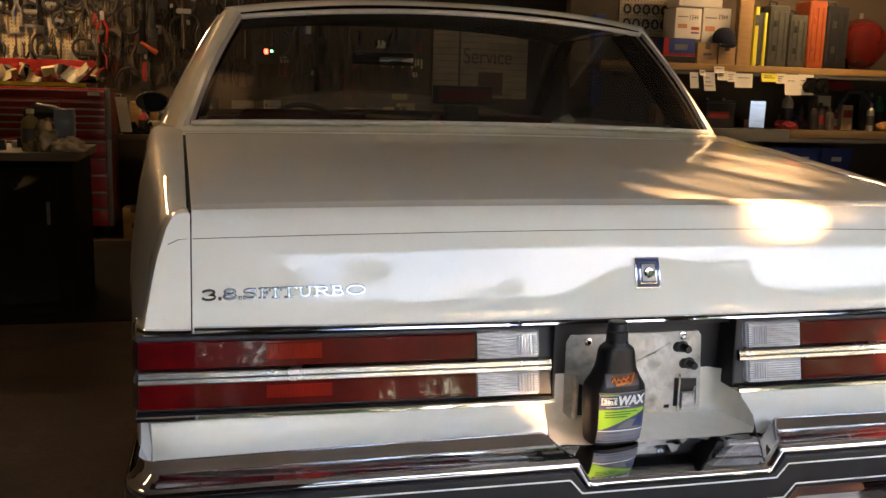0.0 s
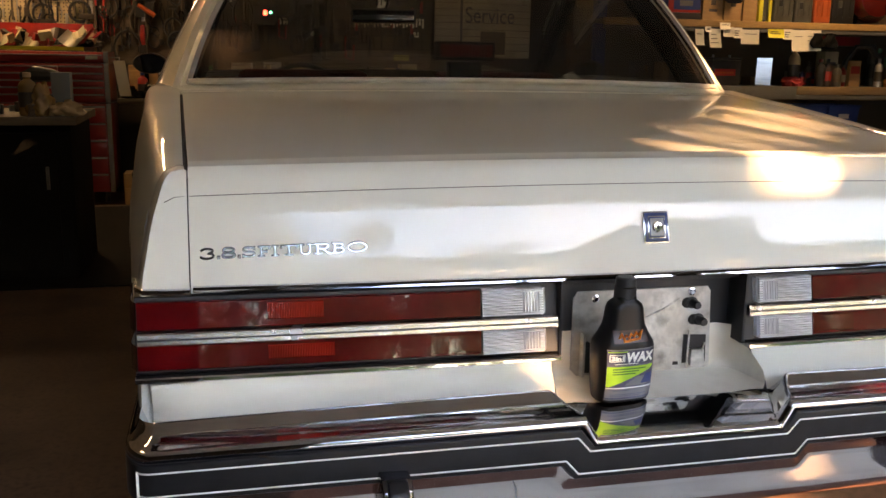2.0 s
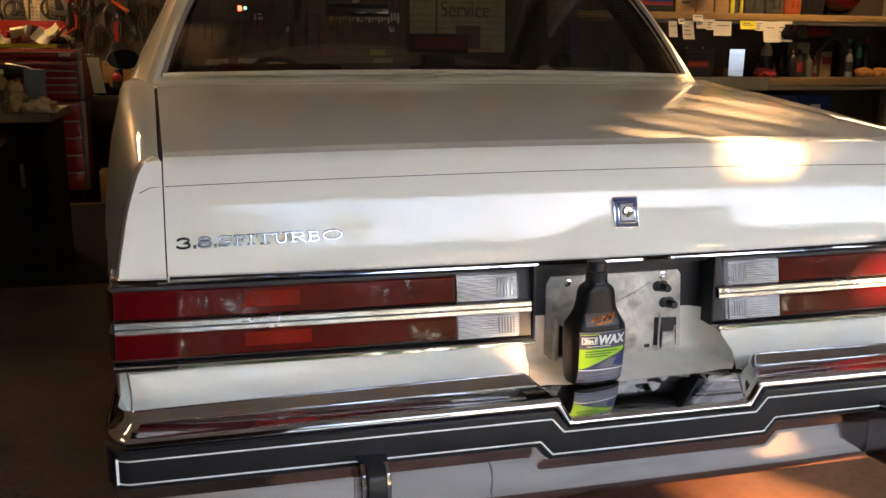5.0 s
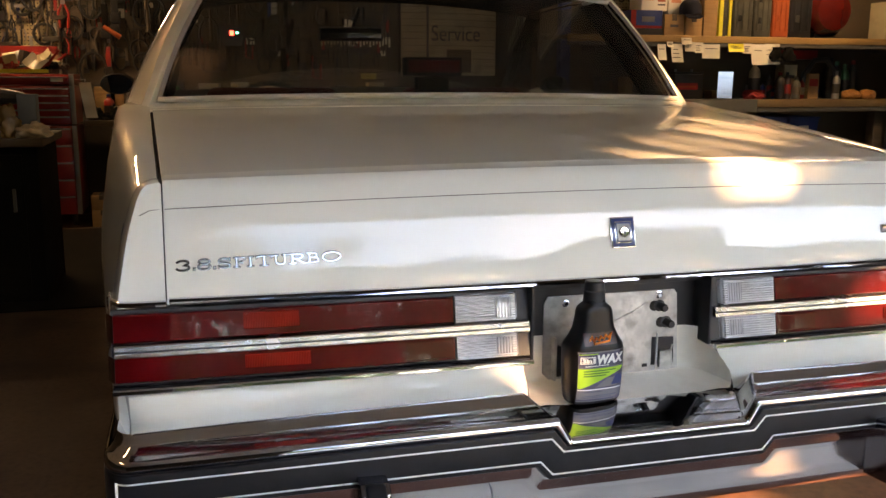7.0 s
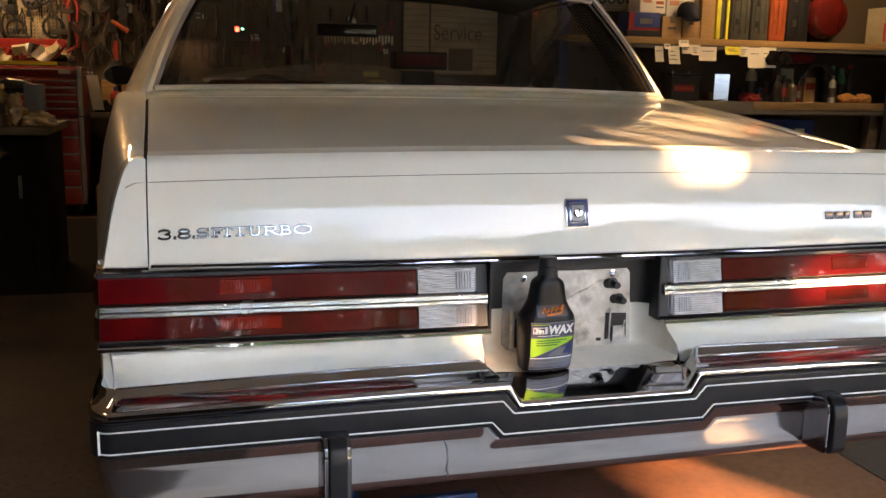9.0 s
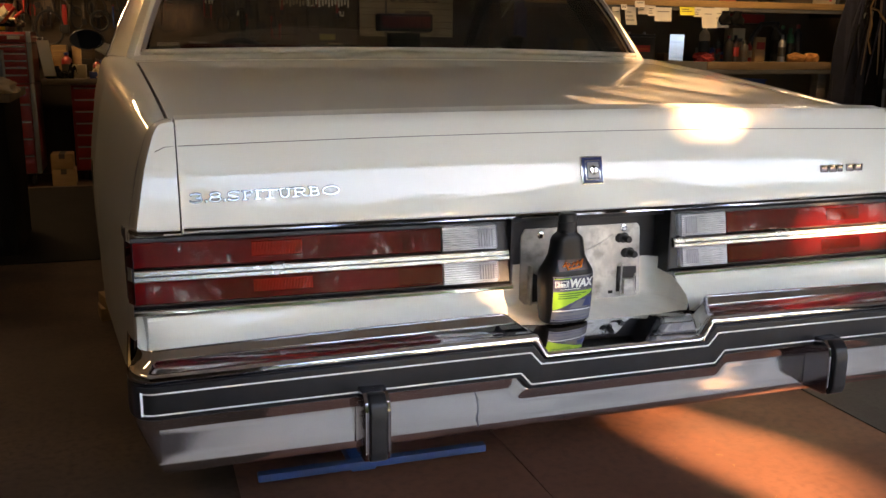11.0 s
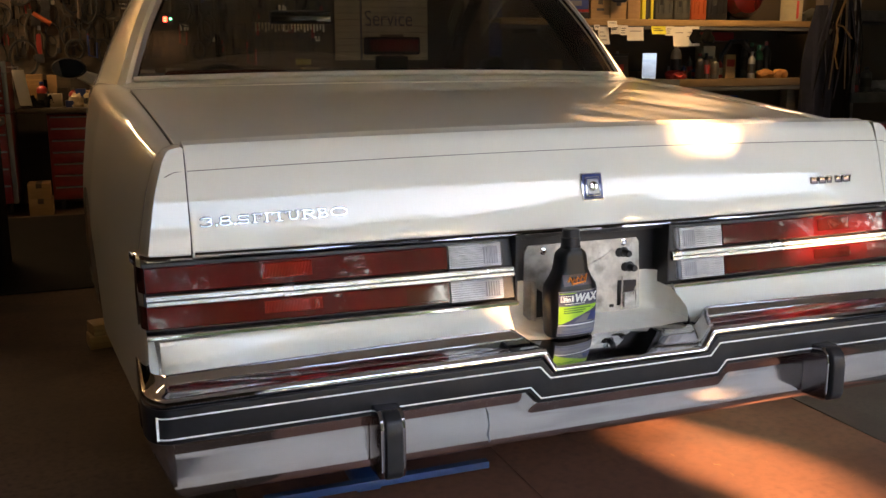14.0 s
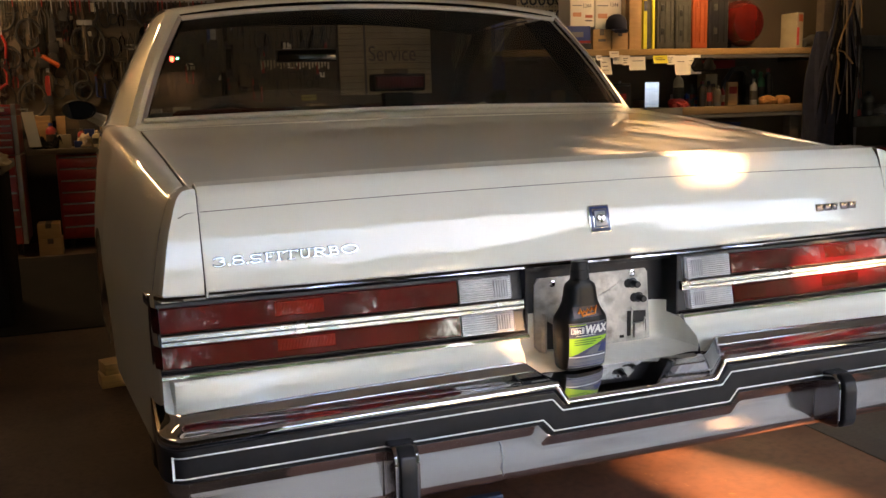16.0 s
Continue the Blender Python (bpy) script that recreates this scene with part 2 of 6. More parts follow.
# Near-black for plain black parts; on the bench cabinet it also holds deep shade.
M["flat_black"] = mat("matt_black", (0.005, 0.005, 0.005), 0.9, spec=0.1, var=0.2)
M["aged_board"] = mat("aged_cream_board", (0.34, 0.29, 0.19), 0.8, var=0.15, vscale=5, dirt=(0.15, 0.12, 0.08), damt=0.5, dscale=6)
M["dark_steel"] = mat("dull_dark_steel", (0.045, 0.04, 0.034), 0.5, metal=0.5, var=0.3)
M["heater_wire"] = mat("heater_wire", (0.022, 0.010, 0.008), 0.9, spec=0.05)
M["lamp_dim"] = mat("lamp_tube_dim", (0.9, 0.85, 0.7), 0.4, emit=(1.0, 0.72, 0.38), power=1.6)
M["lamp_glow"] = mat("lamp_tube", (0.9, 0.85, 0.7), 0.4, emit=(1.0, 0.72, 0.38), power=7.0)


def perforate(m):
    """Rows of small dark holes, 25 mm apart."""
    nt = m.node_tree
    b = nt.nodes["Principled BSDF"]
    old = b.inputs["Base Color"].links[0].from_socket
    tc = nt.nodes.new("ShaderNodeTexCoord")
    sc, fr, sb, mu, ln, lt, mx = (nt.nodes.new("ShaderNode" + k) for k in ("VectorMath", "VectorMath", "VectorMath", "VectorMath", "VectorMath", "Math", "Mix"))
    sc.operation, fr.operation, sb.operation, mu.operation, ln.operation, lt.operation = "SCALE", "FRACTION", "SUBTRACT", "MULTIPLY", "LENGTH", "LESS_THAN"
    sc.inputs["Scale"].default_value = 36.0
    sb.inputs[1].default_value = (0.5, 0.5, 0.5)
    mu.inputs[1].default_value = (1, 0, 1)
    lt.inputs[1].default_value = 0.17
    mx.data_type = "RGBA"
    mx.inputs[7].default_value = (0.02, 0.015, 0.01, 1)
    for a, c in ((tc.outputs["Object"], sc.inputs[0]), (sc.outputs[0], fr.inputs[0]), (fr.outputs[0], sb.inputs[0]), (sb.outputs[0], mu.inputs[0]), (mu.outputs[0], ln.inputs[0]), (ln.outputs["Value"], lt.inputs[0]), (lt.outputs[0], mx.inputs[0]), (old, mx.inputs[6]), (mx.outputs[2], b.inputs["Base Color"])):
        nt.links.new(a, c)


perforate(M["pegboard"])


# ---- mesh helpers ----
def mesh_of(name, bm, material, smooth=30):
    me = bpy.data.meshes.new(name)
    bmesh.ops.recalc_face_normals(bm, faces=bm.faces) if len(bm.faces) < 30000 else None
    bm.to_mesh(me)
    bm.free()
    for m in (material if isinstance(material, (list, tuple)) else [material]):
        me.materials.append(m)
    if smooth:
        for p in me.polygons:
            p.use_smooth = True
        me.set_sharp_from_angle(angle=radians(smooth))
    return me


def part(name, bm, material, parent, label="", smooth=30):
    """One mesh object under a thing or a part; coordinates are the parent's own."""
    ob = new(name, mesh_of(name, bm, material, smooth))
    ob.parent = parent
    if label:
        tagged(ob, label)
    return ob


def thing(name, label, category, at=(0, 0, 0), turn=0.0, group="", kind=""):
    ob = new(name)
    ob.empty_display_size = 0.1
    ob.matrix_world = pose(*at, 0, 0, turn)
    return tagged(ob, label, category, group, kind)


def solid(name, bm, material, label, category, at=(0, 0, 0), turn=0.0, group="", kind="", smooth=30):
    ob = new(name, mesh_of(name, bm, material, smooth))
    ob.matrix_world = pose(*at, 0, 0, turn)
    return tagged(ob, label, category, group, kind)


def box(x0, x1, y0, y1, z0, z1, bevel=0.0, bm=None, seg=2):
    b = bmesh.new()
    bmesh.ops.create_cube(b, size=1.0)
    for v in b.verts:
        v.co = Vector(((x0 + x1) / 2 + v.co.x * (x1 - x0), (y0 + y1) / 2 + v.co.y * (y1 - y0), (z0 + z1) / 2 + v.co.z * (z1 - z0)))
    if bevel:
        bmesh.ops.bevel(b, geom=b.edges[:], offset=bevel, segments=seg, affect="EDGES", profile=0.6)
    return merged(bm, b)


def merged(bm, b):
    if bm is None:
        return b
    me = bpy.data.meshes.new("tmp")
    b.to_mesh(me)
    b.free()
    bm.from_mesh(me)
    bpy.data.meshes.remove(me)
    return bm


def moved(b, m):
    bmesh.ops.transform(b, matrix=m, verts=b.verts)
    return b


def grid(rows, bm=None, mats=None, close=False):
    """A sheet through rows of points; mats: material index per row strip."""
    b = bm or bmesh.new()
    vs = [[b.verts.new(p) for p in r] for r in rows]
    n = len(rows[0])
    for i in range(len(rows) - 1):
        for j in range(n if close else n - 1):
            k = (j + 1) % n
            try:
                f = b.faces.new((vs[i][j], vs[i][k], vs[i + 1][k], vs[i + 1][j]))
                if mats:
                    f.material_index = mats[i]
            except ValueError:
                pass
    return b


def lathe(profile, seg=24, bm=None, squash=1.0):
    """Turned solid from (radius, z) pairs, closed at both ends."""
    b = bm or bmesh.new()
    rings = [[b.verts.new((r * math.cos(2 * math.pi * k / seg), r * squash * math.sin(2 * math.pi * k / seg), z)) for k in range(seg)] for r, z in profile]
    for a, c in zip(rings, rings[1:]):
        for k in range(seg):
            b.faces.new((a[k], a[(k + 1) % seg], c[(k + 1) % seg], c[k]))
    b.faces.new(rings[0][::-1])
    b.faces.new(rings[-1])
    return b


def tube(points, r, seg=8, bm=None, cap=True):
    """A round bar along points."""
    b = bm or bmesh.new()
    pts = [Vector(p) for p in points]
    rings = []
    for i, p in enumerate(pts):
        d = (pts[min(i + 1, len(pts) - 1)] - pts[max(i - 1, 0)]).normalized()
        u = d.orthogonal().normalized() if i == 0 else (last - d * last.dot(d)).normalized()
        last = u
        w = d.cross(u)
        rr = r[i] if isinstance(r, (list, tuple)) else r
        rings.append([b.verts.new(p + (u * math.cos(2 * math.pi * k / seg) + w * math.sin(2 * math.pi * k / seg)) * rr) for k in range(seg)])
    for a, c in zip(rings, rings[1:]):
        for k in range(seg):
            b.faces.new((a[k], a[(k + 1) % seg], c[(k + 1) % seg], c[k]))
    if cap:
        b.faces.new(rings[0][::-1])
        b.faces.new(rings[-1])
    return b


def slab(outline, y0, y1, bm=None):
    """A plate from an outline of (x, z) points, from y0 to y1."""
    b = bm or bmesh.new()
    front = [b.verts.new((x, y0, z)) for x, z in outline]
    back = [b.verts.new((x, y1, z)) for x, z in outline]
    b.faces.new(front)
    b.faces.new(back[::-1])
    for i in range(len(front)):
        j = (i + 1) % len(front)
        b.faces.new((front[i], back[i], back[j], front[j]))
    return b


def letters(name, text, size, depth, material, parent, m, label="", stretch=1.0, bevel=0.0, offset=0.0):
    cu = bpy.data.curves.new(name, "FONT")
    cu.body, cu.size, cu.extrude, cu.bevel_depth, cu.offset = text, size, depth, bevel, offset
    cu.align_x, cu.align_y = "LEFT", "BOTTOM_BASELINE"
    tmp = bpy.data.objects.new("tmp", cu)
    me = bpy.data.meshes.new_from_object(tmp)
    bpy.data.objects.remove(tmp)
    me.materials.clear()
    me.materials.append(material)
    ob = new(name, me)
    ob.parent = parent
    ob.matrix_basis = m @ Matrix.Diagonal((stretch, 1, 1, 1))
    return tagged(ob, label) if label else ob


def lerp(a, b, t):
    return a + (b - a) * t


def curve_at(table, x):
    """Smooth-ish lookup in a table of (x, value)."""
    if x <= table[0][0]:
        return table[0][1]
    for (x0, v0), (x1, v1) in zip(table, table[1:]):
        if x <= x1:
            return lerp(v0, v1, (x - x0) / (x1 - x0))
    return table[-1][1]


def spread(a, b, n):
    return [a + (b - a) * i / (n - 1) for i in range(n)]


# ---- the garage: floor, walls, ceiling, outside ----
DOOR_Y = -2.9                                   # plane of the open garage door
WALL_L, WALL_R, WALL_B, CEIL = -3.6, 6.4, 6.25, 2.9
# The unseen left jamb stands close in, to keep skylight off the flank.
OPEN_L, OPEN_R, OPEN_H = -1.05, 4.4, 2.3


def structure(name, bm, material, label, category, smooth=0):
    return solid(name, bm, material, label, category, kind="structure", smooth=smooth)


structure("floor_side", box(WALL_L, -0.66, -0.42, WALL_B, -0.12, 0.0), M["shaded_floor"], "dark red-brown concrete floor beside the car, shade in its colour", "floor")
structure("floor", box(-0.66, 0.049, -0.42, WALL_B, -0.12, 0.0), M["floor"], "worn dark red painted concrete garage floor", "floor")
structure("floor_middle", box(0.053, 1.106, -0.42, WALL_B, -0.12, 0.0), M["floor"], "worn dark red painted concrete garage floor", "floor")
structure("floor_joint", box(0.0, 1.15, -0.42, WALL_B, -0.13, -0.004), M["soft_seam"], "dark joints between the floor slabs", "floor joint")
# Unseen strip, coloured dark so that less light bounces onto the flank.
structure("floor_left", box(WALL_L, -0.955, -3.4, -0.43, -0.12, -0.002), M["shaded_floor"], "dark red-brown concrete floor by the door, toned to bounce less light", "floor")
structure("door_apron", box(-0.95, WALL_R, -3.4, -0.43, -0.12, -0.004), M["apron"], "pale concrete floor at the garage door", "floor")
structure("floor_slab", box(1.109, WALL_R, -0.42, WALL_B, -0.12, 0.002), M["concrete"], "bare grey concrete floor slab beside the red floor", "floor")
structure("floor_mat", box(-3.4, -1.0, 3.05, 5.45, -0.0005, 0.007, 0.003), M["flat_black"], "thin near-black sheet on the floor before the tool chests", "floor mat")
structure("wall_left", box(WALL_L - 0.15, WALL_L, DOOR_Y, WALL_B, -0.1, CEIL), M["dark_wall"], "dark board garage side wall, toned down to bounce less light", "wall")
structure("wall_right", box(WALL_R, WALL_R + 0.15, DOOR_Y, WALL_B, -0.1, CEIL), M["dark_wall"], "dark board garage side wall, toned down to bounce less light", "wall")
structure("wall_back", box(WALL_L - 0.15, WALL_R + 0.15, WALL_B, WALL_B + 0.15, -0.1, CEIL), M["dark_wall"], "dark board garage back wall", "wall")
structure("ceiling", box(WALL_L - 0.15, WALL_R + 0.15, DOOR_Y - 0.15, WALL_B + 0.15, CEIL, CEIL + 0.12), M["ceiling"], "dingy cream board garage ceiling", "ceiling")
bm = box(WALL_L - 0.15, OPEN_L, DOOR_Y - 0.15, DOOR_Y, -0.1, CEIL)
box(OPEN_R, WALL_R + 0.15, DOOR_Y - 0.15, DOOR_Y, -0.1, CEIL, bm=bm)
box(OPEN_L, OPEN_R, DOOR_Y - 0.15, DOOR_Y, OPEN_H, CEIL, bm=bm)
structure("wall_front", bm, M["dark_wall"], "garage front wall with a wide open doorway", "wall")
structure("driveway", box(-6, 9, -16, -3.41, -0.14, -0.02), M["apron"], "pale concrete driveway outside the garage", "driveway")
structure("ground", box(-300, 300, -400, 300, -0.6, -0.15), M["grass"], "grassy ground around the garage", "ground")


def tree(name, at, height, spread_r, leaves, seed):
    """A trunk with limbs and a crown of many small leaves in clumps."""
    rng = random.Random(seed)
    t = thing(name, f"broad leafy {name} with an uneven dark green crown", name, at, group="trees behind the driveway")
    top = height * 0.55
    trunk = tube([(0, 0, -0.2), (0.0, 0.05, top * 0.4), (0.0, 0, top * 0.8), (0.0, 0.1, height * 0.8)], [0.22, 0.17, 0.12, 0.04], 10)
    clumps = []
    for k in range(11):
        a = k * 2.4 + rng.random()
        z0 = height * rng.uniform(0.12, 0.6)
        r = spread_r * rng.uniform(0.45, 1.0)
        tip = Vector((math.cos(a) * r, math.sin(a) * r, z0 + height * rng.uniform(0.05, 0.35)))
        tube([(0.0, 0, z0), tip * 0.5 + Vector((0, 0, z0 * 0.5 + 0.15)), tip], [0.07, 0.045, 0.015], 6, bm=trunk)
        clumps.append((tip, spread_r * rng.uniform(0.28, 0.5)))
    for k in range(7):
        clumps.append((Vector((rng.gauss(0, spread_r * 0.4), rng.gauss(0, spread_r * 0.4), height * rng.uniform(0.6, 0.95))), spread_r * rng.uniform(0.3, 0.5)))
    part("trunk", trunk, M["bark"], t)
    verts, faces = [], []
    for k in range(leaves):
        c, r = clumps[rng.randrange(len(clumps))]
        d = Vector((rng.gauss(0, 1), rng.gauss(0, 1), rng.gauss(0, 0.8)))
        p = c + d.normalized() * r * rng.random() ** 0.5
        u = Vector((rng.gauss(0, 1), rng.gauss(0, 1), rng.gauss(0, 1))).normalized()
        w = u.orthogonal().normalized()
        s = rng.uniform(0.06, 0.12)
        n = len(verts)
        verts += [p - u * s, p + w * s * 0.45, p + u * s, p - w * s * 0.45]
        faces.append((n, n + 1, n + 2, n + 3))
    me = bpy.data.meshes.new("crown")
    me.from_pydata(verts, [], faces)
    me.materials.append(M["leaf"])
    crown = new("crown", me)
    crown.parent = t
    return t


# a loose belt of trees across the road, lower where the evening sun comes over, and a far row behind it
rng = random.Random(31)
SLOPE = -SUN_DIR.x / SUN_DIR.y
k = 0
for row_y, x0, x1, gap in ((-17.0, -20, 20, 3.6), (-24.0, -30, 36, 4.6), (-37.0, -40, 60, 4.4)):
    x = x0
    while x < x1:
        ty = row_y + rng.uniform(-1.5, 1.5)
        low = abs(x - SLOPE * -ty - 0.2) < 4.2
        high = rng.uniform(5.6, 7.2) if row_y < -30 else rng.uniform(2.0, 2.4) if low else rng.uniform(5.6, 7.4) * (-row_y / 17.0)
        if x < -0.7:
            high *= 1.45
        tree("tree", (x, ty, -0.15), high, 1.1 if low and row_y > -30 else rng.uniform(2.0, 2.9), 7000, 40 + k)
        x += gap * rng.uniform(0.75, 1.2)
        k += 1
# tall thin-leaved trees, through which the sky shows
for k in range(7):
    tree("tree", (-13 + 4.1 * k + rng.uniform(-1, 1), -29 + rng.uniform(-1.5, 1.5), -0.15), rng.uniform(8.5, 12.5), rng.uniform(2.2, 3.0), 8000, 300 + k)
# bushes between the trunks
for k in range(13):
    tree("bush", (-17 + 1.5 * k, -20.5 + rng.uniform(-0.6, 0.6), -0.3), rng.uniform(2.6, 3.6), 1.5, 4500, 400 + k)


def shade_tree(at, centre, radii, leaves, seed, gaps):
    """A dense low tree, unseen and added to shade the car from the evening sun. gaps: openings cut in its foliage, as
    (x, z, rx, rz) where the light falls on the plane y = 0;
    SPARSE: places where it only thins out."""
    rng = random.Random(seed)
    t = thing("tree", "unseen low leafy tree added for shade, gaps cut for sun patches", "tree", at, group="trees behind the driveway")
    trunk = tube([(-1.2, 0, -0.2), (-1.1, 0, 0.9), (-1.0, 0.1, 2.0), (-0.8, 0, 3.2)], [0.2, 0.16, 0.12, 0.05], 10)
    for k in range(9):
        a = k * 2.4
        tube([(-1.05, 0, 1.2 + 0.15 * k), (-1.0 + 0.4 * math.cos(a), 0.5 * math.sin(a), 2.0 + 0.15 * k), (-0.9 + 1.0 * math.cos(a), 0.9 * math.sin(a), 2.6 + 0.15 * k)], [0.03, 0.02, 0.008], 6, bm=trunk)
    part("trunk", trunk, M["bark"], t)
    along = Vector((SUN_DIR.x, SUN_DIR.y, 0)).normalized()
    side = Vector((-along.y, along.x, 0))
    verts, faces = [], []
    kx, kz = -SUN_DIR.x / SUN_DIR.y, -SUN_DIR.z / SUN_DIR.y
    for k in range(leaves):
        d = Vector((rng.gauss(0, 1), rng.gauss(0, 1), rng.gauss(0, 1))).normalized() * rng.random() ** 0.4
        d *= 1.0 + 0.28 * noise.noise(d.normalized() * 2.6 + Vector((seed, 0, 0)))
        p = Vector(centre) + side * d.x * radii[0] + along * d.y * radii[1] + Vector((0, 0, d.z * radii[2]))
        px, pz = p.x + p.y * kx, p.z + p.y * kz
        s = rng.uniform(0.05, 0.11)
        if any(((px - gx) / (rx + 0.7 * s)) ** 2 + ((pz - gz) / (rz + 0.7 * s)) ** 2 < rng.uniform(0.8, 1.25) for gx, gz, rx, rz in gaps):
            continue
        if any(rng.random() > thick * (((px - gx) / rx) ** 2 + ((pz - gz) / rz) ** 2) + 0.02 for gx, gz, rx, rz, thick in SPARSE if abs(px - gx) < rx and abs(pz - gz) < rz):
            continue
        u = Vector((rng.gauss(0, 1), rng.gauss(0, 1), rng.gauss(0, 1))).normalized()
        w = u.orthogonal().normalized()
        n = len(verts)
        p = p - Vector(at)
        verts += [p - u * s, p + w * s * 0.6, p + u * s, p - w * s * 0.6]
        faces.append((n, n + 1, n + 2, n + 3))
    me = bpy.data.meshes.new("crown")
    me.from_pydata(verts, [], faces)
    me.materials.append(M["leaf"])
    new("crown", me).parent = t


SPARSE = [(0.31, 0.955, 0.30, 0.12, 0.6)]
GAPS = [(0.31, 0.940, 0.05, -0.004), (0.63, 0.015, 0.06, 0.05), (0.76, 0.065, 0.08, 0.06), (0.89, 0.12, 0.07, 0.055),
        (-0.20, 0.585, 0.012, 0.03), (0.62, 0.665, 0.17, 0.004), (0.44, -0.21, 0.10, 0.008)]
# a slanting run of thinner foliage that lights the deck, and pinholes for the roof pillars
for k in range(9):
    SPARSE.append((lerp(0.52, 1.14, k / 8), lerp(1.025, 1.17, k / 8), 0.17, 0.062, 0.72))
for k in range(3):
    GAPS.append((lerp(-0.13, 0.0, k / 2), lerp(1.38, 1.52, k / 2), 0.001, 0.001))
    GAPS.append((1.45, lerp(1.38, 1.52, k / 2), 0.002, 0.002))
shade_tree((5.9, -10.9, -0.15), (5.9, -10.9, 3.15), (2.6, 1.0, 2.1), 42000, 77, GAPS)

# ---- the car ----
car = thing("car", "white eighties coupe with chrome bumper, parked in the garage", "car")


def lid_gap(y):
    return 0.779 + 0.043 * max(0.0, y - 0.06)


def deck_z(y):
    """Height of the boot deck, gently arched from its lip to the window."""
    return 0.899 + 0.086 * y + 0.019 * max(0.0, y - 0.12) * max(0.0, 1.155 - y)


def wing_top(y):
    """Top of the wing: the spoiler's end cap, then the deck line."""
    return curve_at([(0.0, 0.925), (0.085, 0.925), (0.10, 0.921), (0.118, 0.912), (0.132, 0.9104), (0.26, 0.9238), (0.4, 0.9375), (0.64, 0.9592), (0.9, 0.9802), (1.155, 0.9983), (1.3, 1.0108), (2.2, 1.012), (3.2, 1.0), (5.0, 0.92)], y)


def tail_y(x):
    """Plan curve of the rear face."""
    return 0.026 * (x / 0.78) ** 2


HALF = [(0.0, 0.864), (0.05, 0.869), (0.10, 0.876), (0.16, 0.883), (0.5, 0.919), (0.9, 0.958), (1.3, 0.98), (2.0, 0.985), (3.2, 0.97), (4.2, 0.925), (4.7, 0.89), (4.93, 0.84)]
SIDE = [(-1.0, -0.02), (0.30, -0.02), (0.36, -0.004), (0.5, 0.0), (0.66, -0.002), (0.728, -0.008), (0.845, -0.029), (0.9, -0.046), (0.915, -0.053), (0.923, -0.062), (0.927, -0.074)]
WHEELS_Y = (1.12, 3.87)


def side_low(y):
    z = 0.27 if y > 1.5 else 0.42
    for wy in WHEELS_Y:
        d = abs(y - wy)
        if d < 0.38:
            z = max(z, 0.33 + math.sqrt(0.38 ** 2 - d * d))
    return z


def side_point(sx, y, z):
    """Body side at a height; the shoulder rises with the deck."""
    rise = wing_top(y) - 0.927
    k = min(1.0, max(0.0, (z - 0.62) / 0.3))
    return Vector((sx * (curve_at(HALF, y) + curve_at(SIDE, z)), y, z + rise * k))


LID = [(0.012, 0.737), (-0.019, 0.739), (-0.020, 0.75), (-0.009, 0.79), (0.0, 0.82), (0.0105, 0.855), (0.0200, 0.885), (0.0262, 0.903), (0.0325, 0.918), (0.0405, 0.929), (0.050, 0.9355), (0.064, 0.9365)]


def cap_y(z):
    """The wing's end follows the lid's rear face."""
    return 0.026 + curve_at([(0.70, 0.0), (0.735, -0.015), (0.75, -0.020), (0.79, -0.009), (0.82, 0.0), (0.855, 0.0105), (0.885, 0.02), (0.903, 0.0262), (0.918, 0.0325), (0.93, 0.0405)], z)


for sx in (-1, 1):
    ys = [0.046, 0.06, 0.085, 0.094, 0.10, 0.108, 0.118, 0.132, 0.16, 0.22, 0.32, 0.45, 0.6] + [0.74 + 0.76 * i / 26 for i in range(27)] + spread(1.6, 3.4, 10) + [3.49 + 0.76 * i / 26 for i in range(27)] + [4.35, 4.5, 4.65, 4.8, 4.93]
    rows = []
    zt = [0, 0.06, 0.14, 0.3, 0.46, 0.58, 0.68, 0.74, 0.80, 0.86, 0.91, 0.945, 0.965, 0.98, 0.99, 1.0]
    for y in ys:
        lo = side_low(y)
        r = [side_point(sx, y, lo + (0.927 - lo) * t) for t in zt]
        g = lid_gap(min(y, 1.25)) + 0.007
        top = r[-1].copy()
        if y < 1.3:
            r += [Vector((sx * lerp(abs(top.x), g, 0.6), y, top.z + 0.0015)), Vector((sx * g, y, top.z)), Vector((sx * g, y, top.z - 0.04))]
        else:
            r += [Vector((sx * (abs(top.x) - 0.02), y, top.z + 0.001)), Vector((sx * (abs(top.x) - 0.04), y, top.z - 0.005)), Vector((sx * (abs(top.x) - 0.05), y, top.z - 0.04))]
        rows.append(r)
    for y, r in zip(ys, rows):
        w = min(1.0, max(0.0, (0.12 - y) / 0.074))
        for p in r:
            p.y += (cap_y(p.z) - 0.031) * w
    cap_mid = [Vector((sx * max(0.7835, abs(p.x) - 0.004), cap_y(min(p.z, 0.921)) + 0.002, min(p.z, 0.9225))) for p in rows[0]]
    cap_in = [Vector((sx * 0.7815, cap_y(min(p.z, 0.921)) + 0.001, min(p.z, 0.9215))) for p in rows[0]]
    cap_deep = [Vector((sx * 0.7815, 0.11, min(p.z, 0.915))) for p in rows[0]]
    part("quarter_panel", grid([cap_deep, cap_in, cap_mid] + rows), M["paint"], car, "white painted body side")

# deck lid: rear face, crest and deck in one pressing
xs = [-1, -0.9985, -0.995] + spread(-0.985, 0.985, 33) + [0.995, 0.9985, 1]
rows = []
for py, pz in LID:
    rows.append([Vector((0.7795 * u, py + tail_y(0.778 * u), pz - (0.010 * u * u if pz > 0.9 else 0.004 * u * u))) for u in xs])
